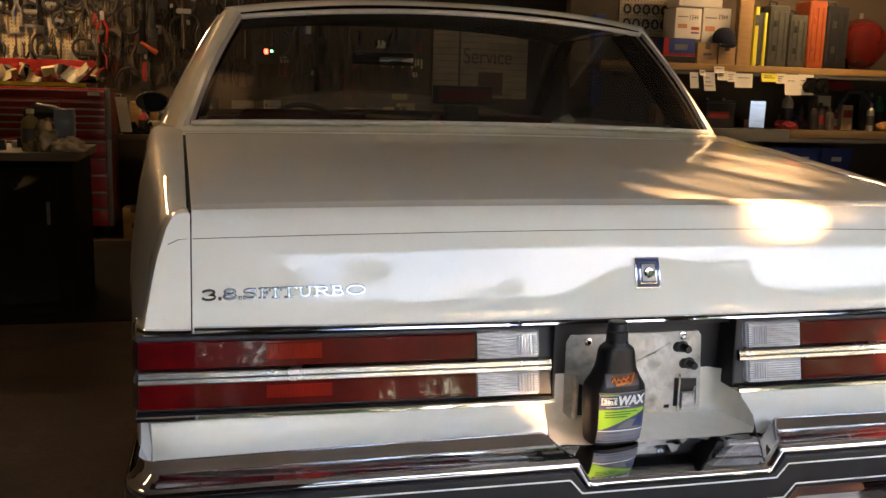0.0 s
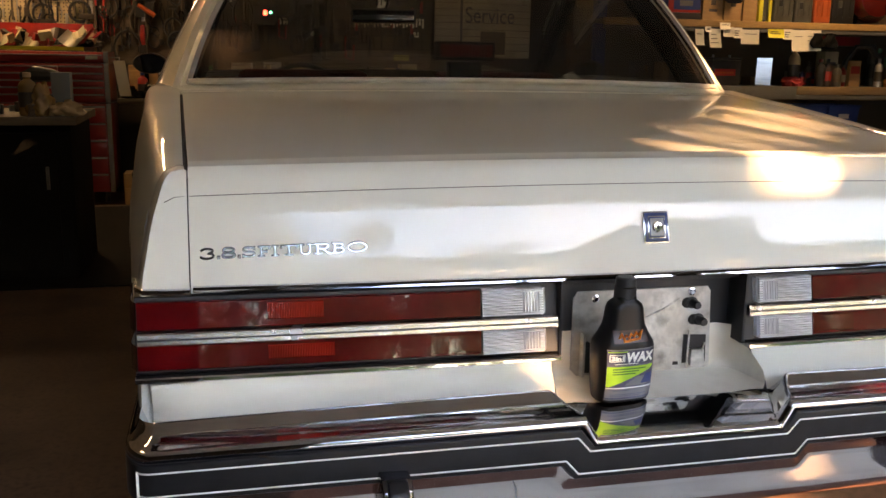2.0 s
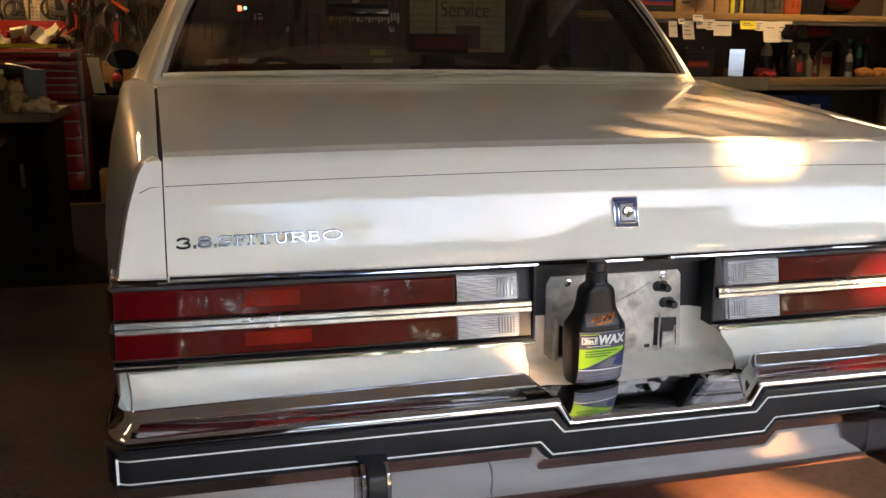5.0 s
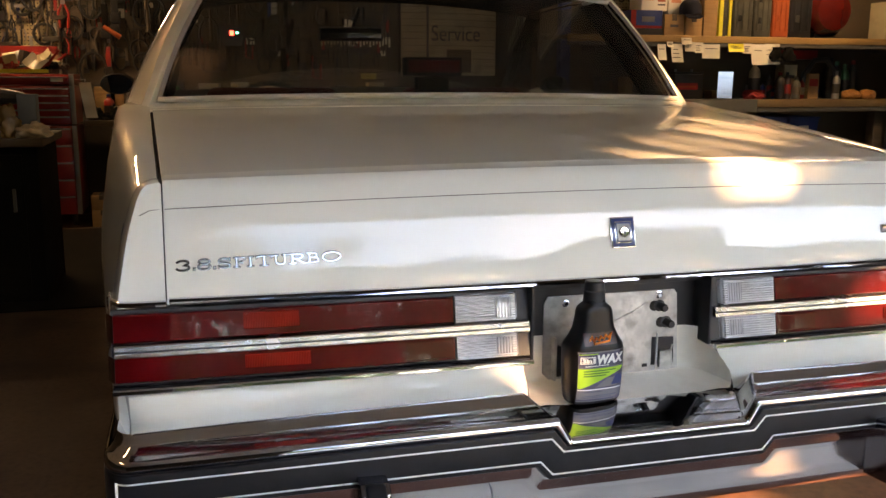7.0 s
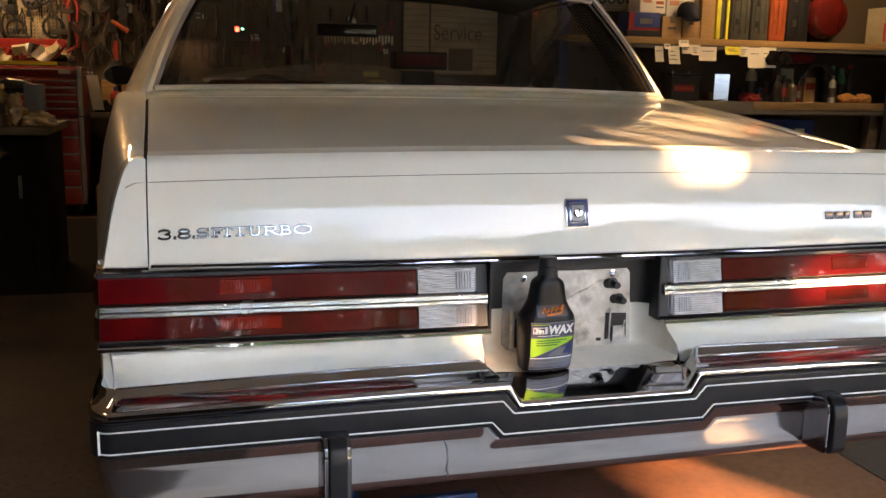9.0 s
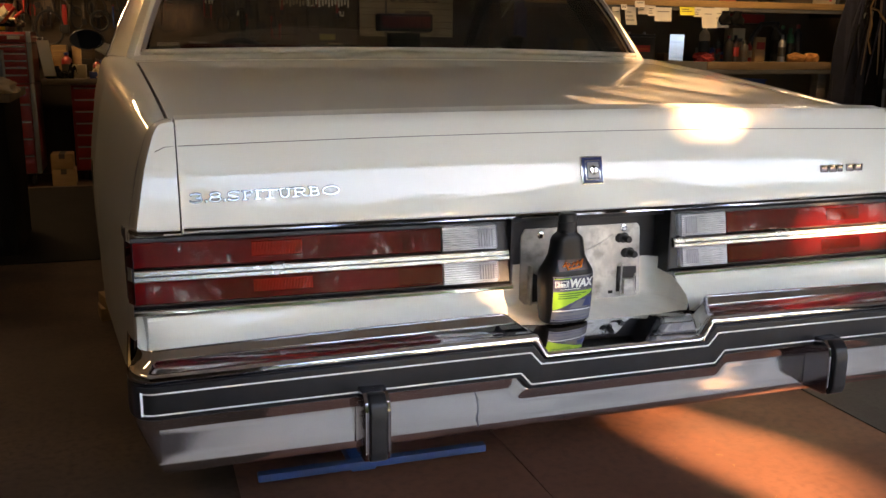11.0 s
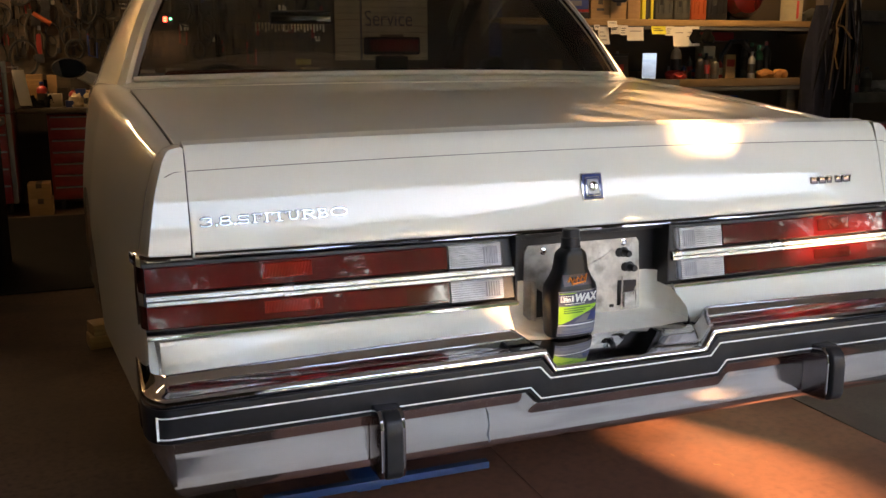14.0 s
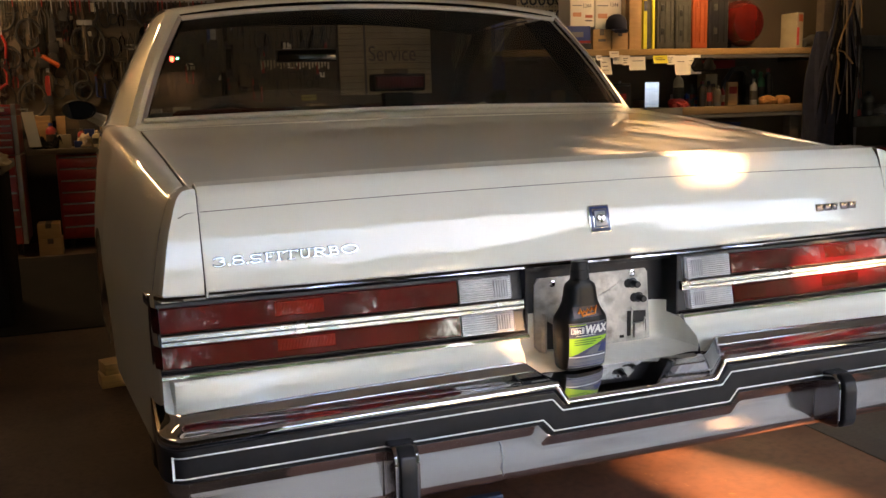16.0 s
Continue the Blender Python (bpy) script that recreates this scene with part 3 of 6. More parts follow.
for y, up in ((0.085, 0.024), (0.098, 0.0185), (0.112, 0.009), (0.124, 0.003), (0.14, 0.0005)):
    g = lid_gap(y)
    rows.append([Vector((g * u, y + tail_y(0.778 * u) * (1 - y), deck_z(y) + 0.0125 * (1 - u * u) + up)) for u in xs])
for y in (0.18, 0.24, 0.34, 0.5, 0.7, 0.9, 1.05, 1.13, 1.155):
    g = lid_gap(y)
    rows.append([Vector((g * u, y + tail_y(0.778 * u) * max(0, 1 - y), deck_z(y) + 0.0125 * (1 - u * u))) for u in xs])
lid = part("deck_lid", grid(rows), M["paint"], car, "glossy white boot lid with a crisp rear spoiler edge")
sol = lid.modifiers.new("thickness", "SOLIDIFY")
sol.thickness, sol.offset = 0.006, -1

# black block added under the lid, so that the gaps look dark
part("boot_liner", box(-0.79, 0.79, 0.1, 1.3, 0.45, 0.87), M["black"], car, "black block under the boot lid, added to darken the gaps")


def lid_face(x, z, proud=0.0):
    y = curve_at([(b, a) for a, b in LID[1:]], z)
    return Vector((x, y + tail_y(x) - proud, z))


# dark bars laid into the gaps beside the lid, as their shade
for sx in (-1, 1):
    part("lid_seal", tube([(sx * (lid_gap(y) + 0.0030), y, wing_top(y) - 0.010) for y in spread(0.125, 1.2, 30)], 0.0042, 6), M["seam"], car, "dark bar standing for shade in the gap beside the lid")
    part("lid_seal", tube([(sx * 0.7797, cap_y(z) + 0.006, z) for z in spread(0.742, 0.908, 12)], 0.0020, 6), M["seam"], car)

# spoiler seam and its end caps
seam = tube([lid_face(x, 0.8945 - 0.012 * (x / 0.78) ** 2, 0.0001) for x in spread(-0.777, 0.777, 40)], 0.0007, 6)
part("spoiler_seam", seam, M["soft_seam"], lid)
for sx in (-1, 1):
    pts = [(0.785, 0.882), (0.80, 0.881), (0.815, 0.874), (0.826, 0.860), (0.833, 0.845)]
    part("spoiler_end_seam", tube([(sx * x, cap_y(z) + 0.002 + 0.010 * (x > 0.825), z) for x, z in pts], 0.0009, 6), M["soft_seam"], car)
# seam of the end panel and a small script mark on the body side
for sx in (-1, 1):
    part("end_panel_seam", tube([side_point(sx, 0.098, z) + Vector((sx * 0.0004, 0, 0)) for z in spread(0.742, 0.858, 8)], 0.0011, 6), M["grey_steel"], car)
    em = bmesh.new()
    for k in range(5):
        p = side_point(sx, 0.112 + 0.017 * k, 0.712)
        box(p.x - 0.003, p.x + 0.003, p.y - 0.006, p.y + 0.006, 0.703, 0.722, 0.002, bm=em)
    part("side_mark", em, M["chrome_dull"], car, "small raised chrome mark on the body side")
# chrome strip on the lid's lower edge, and its ends on the wings
part("chrome_moulding", tube([lid_face(x, 0.742, 0.003) for x in spread(-0.776, 0.776, 40)], 0.0055, 8), M["chrome"], lid, "thin chrome moulding")
for sx in (-1, 1):
    part("chrome_moulding", tube([(sx * x, y, 0.738) for x, y in ((0.781, 0.005), (0.82, 0.007), (0.85, 0.014), (0.863, 0.04))], 0.0055, 8), M["chrome"], car, "thin chrome moulding")

# lock badge
LEAN_BACK = Matrix.Translation((0, 0.0, 0.82)) @ Matrix.Rotation(radians(-16.7), 4, "X") @ Matrix.Translation((0, 0, -0.82))


def badge_plate(w, h, y, bevel):
    return moved(box(-w, w, y, 0.004, 0.82 - h, 0.82 + h, bevel), LEAN_BACK)


badge = part("lock_badge", badge_plate(0.0235, 0.0278, -0.005, 0.002), M["chrome_dull"], lid, "square chrome lock badge with blue border")
part("badge_field", badge_plate(0.0213, 0.0252, -0.0062, 0.0008), M["blue_badge"], badge)
part("badge_frame", badge_plate(0.0160, 0.0195, -0.0072, 0.0008), M["chrome_dull"], badge)
part("badge_inset", badge_plate(0.0145, 0.0178, -0.0080, 0.0008), M["blue_badge"], badge)
part("lock_plate", badge_plate(0.0125, 0.0152, -0.0088, 0.0008), M["grey_steel"], badge)
part("lock_cylinder", moved(lathe([(0.0100, 0), (0.0100, 0.003), (0.0082, 0.005), (0.0073, 0.0042), (0.003, 0.0043)], 20), LEAN_BACK @ pose(0, -0.0085, 0.82, 90, 0, 0)), M["chrome"], badge)
part("keyhole", moved(box(-0.0012, 0.0012, -0.0145, -0.0120, 0.8155, 0.8245), LEAN_BACK), M["black"], badge)

# lettering on the left, a row of plain chrome blocks on the right
ARC = lambda cx, cz, rx, rz, a0, a1, n=10: [(cx + rx * math.cos(radians(a)), cz + rz * math.sin(radians(a))) for a in spread(a0, a1, n)]
# broad serif capitals in a unit box: strokes as (points, half width)
GLYPH = {
    "3": [(ARC(0.5, 0.73, 0.40, 0.22, 165, -90) + ARC(0.5, 0.27, 0.44, 0.25, 90, -165)[1:], 0.085)],
    "8": [(ARC(0.5, 0.74, 0.36, 0.22, 0, 360, 19), 0.085), (ARC(0.5, 0.27, 0.42, 0.23, 0, 360, 19), 0.085)],
    "S": [(ARC(0.5, 0.72, 0.40, 0.22, 20, 270) + ARC(0.5, 0.28, 0.40, 0.22, 90, -160)[1:], 0.085), ([(0.88, 0.98), (0.88, 0.72)], 0.05), ([(0.10, 0.28), (0.10, 0.02)], 0.05)],
    "F": [([(0.26, 0.0), (0.26, 1.0)], 0.11), ([(0.02, 0.95), (0.95, 0.95)], 0.055), ([(0.92, 0.98), (0.92, 0.70)], 0.05), ([(0.26, 0.5), (0.70, 0.5)], 0.05), ([(0.02, 0.05), (0.52, 0.05)], 0.055), ([(0.70, 0.62), (0.70, 0.38)], 0.04)],
    "I": [([(0.5, 0.0), (0.5, 1.0)], 0.20), ([(0.02, 0.95), (0.98, 0.95)], 0.055), ([(0.02, 0.05), (0.98, 0.05)], 0.055)],
    "T": [([(0.5, 0.0), (0.5, 1.0)], 0.11), ([(0.0, 0.95), (1.0, 0.95)], 0.055), ([(0.03, 0.98), (0.03, 0.72)], 0.05), ([(0.97, 0.98), (0.97, 0.72)], 0.05), ([(0.25, 0.05), (0.75, 0.05)], 0.055)],
    "U": [([(0.20, 1.0), (0.20, 0.40)] + ARC(0.5, 0.36, 0.30, 0.30, 190, 350)[1:] + [(0.80, 0.40), (0.80, 1.0)], 0.09), ([(0.0, 0.95), (0.40, 0.95)], 0.055), ([(0.62, 0.95), (1.0, 0.95)], 0.055)],
    "R": [([(0.22, 0.0), (0.22, 1.0)], 0.11), ([(0.02, 0.95), (0.55, 0.95)] + ARC(0.55, 0.73, 0.30, 0.22, 80, -80)[1:] + [(0.22, 0.50)], 0.07), ([(0.50, 0.50), (0.86, 0.05), (1.0, 0.05)], 0.075), ([(0.0, 0.05), (0.44, 0.05)], 0.055)],
    "B": [([(0.22, 0.0), (0.22, 1.0)], 0.11), ([(0.02, 0.95), (0.55, 0.95)] + ARC(0.55, 0.74, 0.28, 0.21, 80, -80)[1:] + [(0.22, 0.53)], 0.07), ([(0.22, 0.52), (0.58, 0.52)] + ARC(0.58, 0.285, 0.36, 0.235, 80, -80)[1:] + [(0.02, 0.05)], 0.07)],
    "O": [(ARC(0.5, 0.5, 0.42, 0.44, 0, 360, 25), 0.085)],
    ".": [([(0.5, 0.0), (0.5, 0.22)], 0.5)],
}


def lid_letter(ch, xa, xb):
    """One raised capital on the lid; a wider dark copy beneath its bright face paints the dark edge reflections."""
    made = []
    for foot in (True, False):
        bm = bmesh.new()
        for pts, hw in GLYPH[ch]:
            grow = 0.0010 if foot else 0.0
            pts = [(xa + u * (xb - xa), v * 0.0160) for u, v in pts]
            hw = max(0.0005, min(hw * (xb - xa) if ch == "." else hw * 0.0092, 0.0014)) + grow
            edge = [[], []]
            for i, (px, pz) in enumerate(pts):
                d = Vector((pts[min(i + 1, len(pts) - 1)][0] - pts[max(i - 1, 0)][0], pts[min(i + 1, len(pts) - 1)][1] - pts[max(i - 1, 0)][1])).normalized()
                e = (grow if i == len(pts) - 1 else -grow if i == 0 else 0.0)
                for k, sgn in enumerate((1, -1)):
                    edge[k].append((px + d.x * e - d.y * hw * sgn, pz + d.y * e + d.x * hw * sgn))
            rows = []
            for (ax, az), (bx, bz) in zip(*edge):
                row = []
                for qx, qz, up in ((ax, az, 0.0), (ax, az, 1.0), (bx, bz, 1.0), (bx, bz, 0.0)):
                    p = lid_face(qx, 0.7872 + 0.026 * (qx + 0.765) + qz)
                    row.append(Vector((qx, p.y + 0.001 - up * (0.0016 if foot else 0.0042), p.z)))
                rows.append(row)
            grid(rows, bm)
            n = len(rows)
            bm.verts.ensure_lookup_table()
            last = list(bm.verts)[-4 * n:]
            bm.faces.new(last[:4])
            bm.faces.new(last[-4:][::-1])
        made.append(part("letter_foot" if foot else "letter", bm, M["rubber"] if foot else M["letter_chrome"], lid if foot else made[0], "" if foot else "raised chrome letter", 25))


for ch, a, b in (("3", 0, 23), (".", 27.5, 30.5), ("8", 33, 56), (".", 59, 62), ("S", 64.5, 87), ("F", 90, 109), ("I", 111, 122), ("T", 125, 151), ("U", 152, 176), ("R", 177, 204), ("B", 206, 226), ("O", 229, 264)):
    lid_letter(ch, -0.765 + a / 1000, -0.765 + b / 1000)
bm = bmesh.new()
for i in range(5):
    x0 = 0.560 + 0.0242 * i
    y0 = lid_face(x0, 0.80).y
    box(x0, x0 + (0.012 if i == 2 else 0.0195), y0 - 0.003, y0 + 0.004, 0.7955, 0.8115, 0.0015, bm=bm)
part("badge_blocks", bm, M["dark_chrome"], lid, "row of small raised dark chrome blocks")

# tail panel and lamps
part("tail_panel", box(-0.84, 0.84, 0.058, 0.075, 0.50, 0.745), M["black"], car, "black recessed tail panel")


def lamp_y(x, z=0.69):
    """Plan curve of the lamps, which lean back towards their top."""
    return -0.018 + 0.016 * (abs(x) / 0.86) ** 2 + 0.2 * (z - 0.69)


def lamp_strip(sx, x0, x1, z0, z1, proud, thick=0.02, n=14):
    """A strip that follows the lamp's plan curve between two heights, rounded at its edges."""
    b = bmesh.new()
    prof = [(thick, z0), (0.002, z0), (0.0, z0 + 0.002), (0.0, (z0 + z1) / 2), (0.0, z1 - 0.002), (0.002, z1), (thick, z1)]
    rows = [[Vector((sx * x, lamp_y(x, z) - proud + d, z)) for d, z in prof] for x in spread(x0, x1, n)]
    grid(rows, b)
    b.verts.ensure_lookup_table()
    b.faces.new(b.verts[:len(prof)])
    b.faces.new(b.verts[-len(prof):][::-1])
    return b


for sx in (-1, 1):
    lamp = part("tail_lamp", lamp_strip(sx, 0.176, 0.866, 0.6125, 0.730, -0.010, 0.06), M["black"], car, "wide red and clear tail lamp in a black housing")
    for z0, z1 in ((0.680, 0.7235), (0.6185, 0.6575)):
        low = z0 < 0.65
        part("red_lens", lamp_strip(sx, 0.315, 0.862, z0, z1, 0.0), M["red_lens"], lamp, "ribbed red lens")
        part("side_lens", grid([[Vector((sx * (0.863 + 0.0105 * min(1.0, 2 * k)), lamp_y(0.862, z) + 0.05 * k, z)) for z in (z0, z1)] for k in (0, 0.5, 1, 1.6)]), M["red_lens"], lamp)
        part("reflector", lamp_strip(sx, 0.575 if not low else 0.559, 0.664, z0 + 0.011, z1 - 0.005, 0.0012), M["reflector"] if sx < 0 else M["unlit_reflector"], lamp, "red reflector block")
        if low:
            part("amber_lens", lamp_strip(sx, 0.318, 0.40, z0 + 0.004, z1 - 0.003, 0.0012), M["amber_lens"], lamp, "amber red signal lens")
        part("clear_lens", lamp_strip(sx, 0.205, 0.312, z0 - 0.001, z1 + 0.001, 0.001, 0.05), M["clear_lens"], lamp, "ribbed clear reversing lens")
        part("lens_end", grid([[Vector((sx * lerp(0.2048, 0.181, k), lamp_y(0.2, z) + lerp(0.001, 0.034, k), lerp(z, (z0 + z1) / 2, 0.1 * k))) for z in spread(z0, z1, 4)] for k in spread(0, 1, 4)]), M["clear_lens_dark"], lamp)
        part("bulb_box", lamp_strip(sx, 0.212, 0.242, z0 + 0.004, z1 - 0.004, 0.0016), M["clear_lens_dark"], lamp)
    part("middle_moulding", lamp_strip(sx, 0.182, 0.862, 0.6585, 0.6775, 0.007), M["satin"], lamp, "polished bright middle moulding")
    part("moulding_groove", lamp_strip(sx, 0.182, 0.861, 0.6672, 0.6686, 0.0085), M["black"], lamp)
    part("lower_moulding", lamp_strip(sx, 0.178, 0.866, 0.603, 0.6115, 0.010, 0.06), M["chrome"], lamp, "chrome lower moulding")
    part("side_trim", tube([(sx * 0.8735, 0.081, 0.606), (sx * 0.8745, 0.083, 0.67), (sx * 0.8735, 0.081, 0.737)], 0.0030, 6), M["chrome"], lamp)
    part("inner_trim", box(min(sx * 0.172, sx * 0.177), max(sx * 0.172, sx * 0.177), -0.024, 0.05, 0.607, 0.735, 0.001), M["rubber"], lamp)


# bumper
def bump_y(x):
    return -0.180 + 0.066 * (x / 0.86) ** 2


def crown(x):
    return -0.030 * (x / 0.86) ** 2


def step(x, z, inset):
    """The bumper steps down round the number plate recess, more so at its back edge."""
    d = max(0.0, inset - 0.015)
    a = 0.196 + 0.49 * (0.525 - min(z, 0.555)) + 0.62 * d
    k = min(1.0, max(0.0, (a - abs(x)) / (0.021 + 0.25 * d)))
    k = lerp(k, k * k * (3 - 2 * k), min(1.0, d / 0.03))
    if z > 0.545:
        low = z - curve_at([(0.0008, 0.5098), (0.0014, 0.5122), (0.0024, 0.5145), (0.004, 0.5162), (0.006, 0.5174), (0.009, 0.5183), (0.013, 0.5193), (0.03, 0.5237), (0.06, 0.5310), (0.09, 0.5378), (0.104, 0.5395)], inset)
    else:
        low = 0.0235 + 0.0145 * min(1.0, max(0.0, (z - 0.53) / 0.02))
    if inset > 0.104:
        low = z - 0.5395 + (inset - 0.104)
    return -low * k * (min(1.0, max(0.0, (z - 0.385) / 0.06)) if inset < 0.03 or z < 0.46 else 1.0)


def bumper_path():
    side = [(0.884, y) for y in (0.42, 0.3, 0.18, 0.08, 0.02)]
    corner = []
    for k in range(9):
        a = math.pi / 2 * k / 8
        corner.append((0.836 + 0.048 * math.cos(a), bump_y(0.836) + 0.075 - 0.075 * math.sin(a)))
    xs = [0.80, 0.76, 0.72, 0.66, 0.60, 0.54, 0.48, 0.42, 0.36, 0.30, 0.26, 0.245] + [0.2424 - 0.003 * k for k in range(41)] + [0.11, 0.08, 0.04, 0.0]
    rear = [(x, bump_y(x)) for x in xs]
    half = side + corner + rear
    return half, [(-x, y) for x, y in half[::-1][1:]]


HALF_PATH, OTHER = bumper_path()
PATH2 = [Vector((-x, y, 0)) for x, y in HALF_PATH] + [Vector((-x, y, 0)) for x, y in OTHER]


def inner_edge(p):
    """Where the bumper's top meets the body, for a point of its outer plan curve."""
    sx = math.copysign(1.0, p.x)
    if abs(p.x) <= 0.8361:
        return Vector((p.x, p.y + 0.104 * (1 - 0.12 * (p.x / 0.86) ** 2), 0))
    t = min(1.0, max(0.0, (-0.043 - p.y) / 0.075))
    return Vector((sx * (lerp(0.858, 0.834, t * t)), max(p.y, lerp(0.0, -0.028, t)), 0))


def swept(profile, path=PATH2, stepped=True):
    """profile: (inset, height) from the outer face; follows the bumper's plan curve and its step."""
    rows = []
    for p in path:
        way = (inner_edge(p) - p) / 0.104
        row = []
        for a, z in profile:
            q = p + way * a
            q.z = z + crown(min(0.88, abs(p.x))) + (step(p.x, z, a) if stepped and p.y < 0 else 0)
            if abs(p.x) > 0.76:
                q.x = math.copysign(min(abs(q.x), 0.884 - 0.5 * max(0.0, 0.475 - z)), q.x)
            row.append(q)
        rows.append(row)
    return rows


BUMPER_TOP = [(0.116, 0.552), (0.100, 0.561), (0.086, 0.570), (0.0805, 0.5752), (0.079, 0.5765), (0.0775, 0.5767), (0.076, 0.5762), (0.072, 0.5744), (0.066, 0.5714), (0.060, 0.5684), (0.055, 0.5660), (0.051, 0.5643), (0.047, 0.5629), (0.042, 0.5613), (0.036, 0.5595),
              (0.030, 0.5579), (0.024, 0.5567), (0.018, 0.5558), (0.013, 0.5551), (0.009, 0.5543), (0.006, 0.5533), (0.004, 0.5519), (0.0024, 0.5500), (0.0014, 0.5476), (0.0010, 0.5450), (0.003, 0.5415), (0.007, 0.538), (0.012, 0.534), (0.02, 0.52)]
bumper = part("rear_bumper", grid(swept(BUMPER_TOP)), M["chrome"], car, "chrome rear bumper with black rub strip")
part("rub_strip", grid(swept([(0.02, 0.537), (0.004, 0.5365), (0.001, 0.5345), (0.0, 0.530), (0.0, 0.505), (0.0, 0.483), (0.001, 0.4785), (0.004, 0.4765), (0.02, 0.476)])), M["rubber"], bumper, "black rubber rub strip")
inner_path = [p for p in PATH2 if abs(p.x) <= 0.866 and p.y < -0.02]
for z in (0.5235, 0.4865):
    part("pinstripe", grid(swept([(0.003, z + 0.0015), (-0.0006, z + 0.0013), (-0.0010, z), (-0.0006, z - 0.0013), (0.003, z - 0.0015)], inner_path)), M["stripe"], bumper, "thin white pinstripe")
for p in (inner_path[0], inner_path[-1]):
    z = 0.505 + crown(p.x)
    part("pinstripe_end", box(p.x - 0.002, p.x + 0.002, p.y - 0.002, p.y + 0.004, z - 0.0205, z + 0.0205), M["stripe"], bumper)
low_prof = [(0.012, 0.482), (0.010, 0.474), (0.014, 0.464), (0.019, 0.456), (0.0215, 0.450), (0.022, 0.44), (0.0225, 0.41), (0.024, 0.39), (0.027, 0.378), (0.034, 0.369), (0.045, 0.363), (0.07, 0.36)]
part("lower_face", grid(swept(low_prof)), M["chrome_dull"], bumper, "lower chrome face of the bumper")


def prism(side, x0, x1, bevel):
    """A block from a side view of (y, z) points, from x0 to x1, with eased edges."""
    bm = bmesh.new()
    a, b = ([bm.verts.new((x, y, z)) for y, z in side] for x in (x0, x1))
    bm.faces.new(a)
    bm.faces.new(b[::-1])
    for i in range(len(side)):
        j = (i + 1) % len(side)
        bm.faces.new((a[i], b[i], b[j], a[j]))
    bmesh.ops.bevel(bm, geom=bm.edges[:], offset=bevel, segments=3, affect="EDGES", profile=0.6)
    return bm


for g, lo, hi in ((-0.488, 0.362, 0.486), (0.462, 0.374, 0.488)):
    yb = bump_y(g)
    gd = part("bumper_guard", prism([(yb + 0.02, hi), (yb - 0.030, hi), (yb - 0.045, hi - 0.012), (yb - 0.050, hi - 0.03), (yb - 0.050, lo + 0.022), (yb - 0.042, lo + 0.004), (yb + 0.02, lo)], g - 0.023, g + 0.023, 0.003), M["dark_chrome"], bumper, "upright chrome bumper guard")
    part("guard_pad", prism([(yb - 0.028, hi + 0.002), (yb - 0.040, hi + 0.001), (yb - 0.055, hi - 0.013), (yb - 0.060, hi - 0.032), (yb - 0.060, lo + 0.022), (yb - 0.054, lo + 0.008), (yb - 0.040, lo + 0.001)], g - 0.016, g + 0.016, 0.0055), M["rubber"], gd, "black rubber guard pad")
    # Thin chrome bar shaped in for the highlight on the guard's left edge.
    part("guard_edge", tube([(g - 0.0205, yb - 0.0485, z) for z in (lo + 0.02, (lo + hi) / 2, hi - 0.028)], 0.0016, 6), M["chrome"], gd)
# thin wavy line down the lower face
part("plating_crack", tube([(-0.294, bump_y(0.29) + 0.0205, 0.449), (-0.289, bump_y(0.29) + 0.0212, 0.436), (-0.2865, bump_y(0.29) + 0.0218, 0.414), (-0.2885, bump_y(0.29) + 0.0225, 0.394), (-0.284, bump_y(0.29) + 0.026, 0.381), (-0.290, bump_y(0.29) + 0.031, 0.372)], [0.0008, 0.0022, 0.0016, 0.0026, 0.0022, 0.0008], 6), M["grey_steel"], bumper, "thin dark wavy line on the chrome")

# white filler panel between lamps and bumper, and the number plate recess
FILL = [(0.03, 0.606), (-0.018, 0.605), (-0.025, 0.600), (-0.031, 0.592), (-0.039, 0.585), (-0.047, 0.5805), (-0.055, 0.576), (-0.062, 0.570), (-0.069, 0.560), (-0.073, 0.545), (-0.075, 0.52)]
for sx in (-1, 1):
    rows = []
    for x in spread(0.19, 0.835, 22) + [0.845, 0.850, 0.8535, 0.855, 0.858, 0.860]:
        wrap = 0.0 if x < 0.8451 else (x - 0.845) * 4.5 + max(0.0, x - 0.855) * 14
        rows.append([Vector((sx * (x + (0.014 * max(0, (0.60 - z) / 0.08) * max(0, (0.26 - x) / 0.07) if x < 0.26 else 0)), y + (lerp(0.012, 0.052, min(1, max(0, (-0.02 - y) / 0.045))) + 0.030 * max(0.0, (x - 0.77) / 0.08) ** 2 * min(1, max(0, (0.60 - z) / 0.03))) * (x / 0.86) ** 2 + wrap, z + crown(x) * (0.45 + 0.55 * min(1, max(0, (0.6 - z) / 0.03))))) for y, z in FILL])
    part("filler_panel", grid(rows), M["paint"], car, "white filler panel above the bumper")


def recess_ring(z, inset=0.0, shift=0.0):
    """U-shaped plan of the recess at one height, from one front edge round the back to the other."""
    wf = 0.190 + 0.014 * max(0.0, (0.60 - z) / 0.08) - inset
    yf = 0.0 if z > 0.6 else curve_at([(b, a) for a, b in FILL[::-1]], z)
    half = [(wf, yf - shift), (wf - 0.004, yf * 0.6), (wf - 0.012, 0.004), (wf - 0.022, 0.018 - inset * 0.3), (wf - 0.036, 0.029 - inset * 0.7), (0.14 - inset, 0.0335 - inset), (0.08, 0.034 - inset), (0.0, 0.034 - inset)]
    return [Vector((-x, y, z)) for x, y in half] + [Vector((x, y, z)) for x, y in half[::-1][1:]]


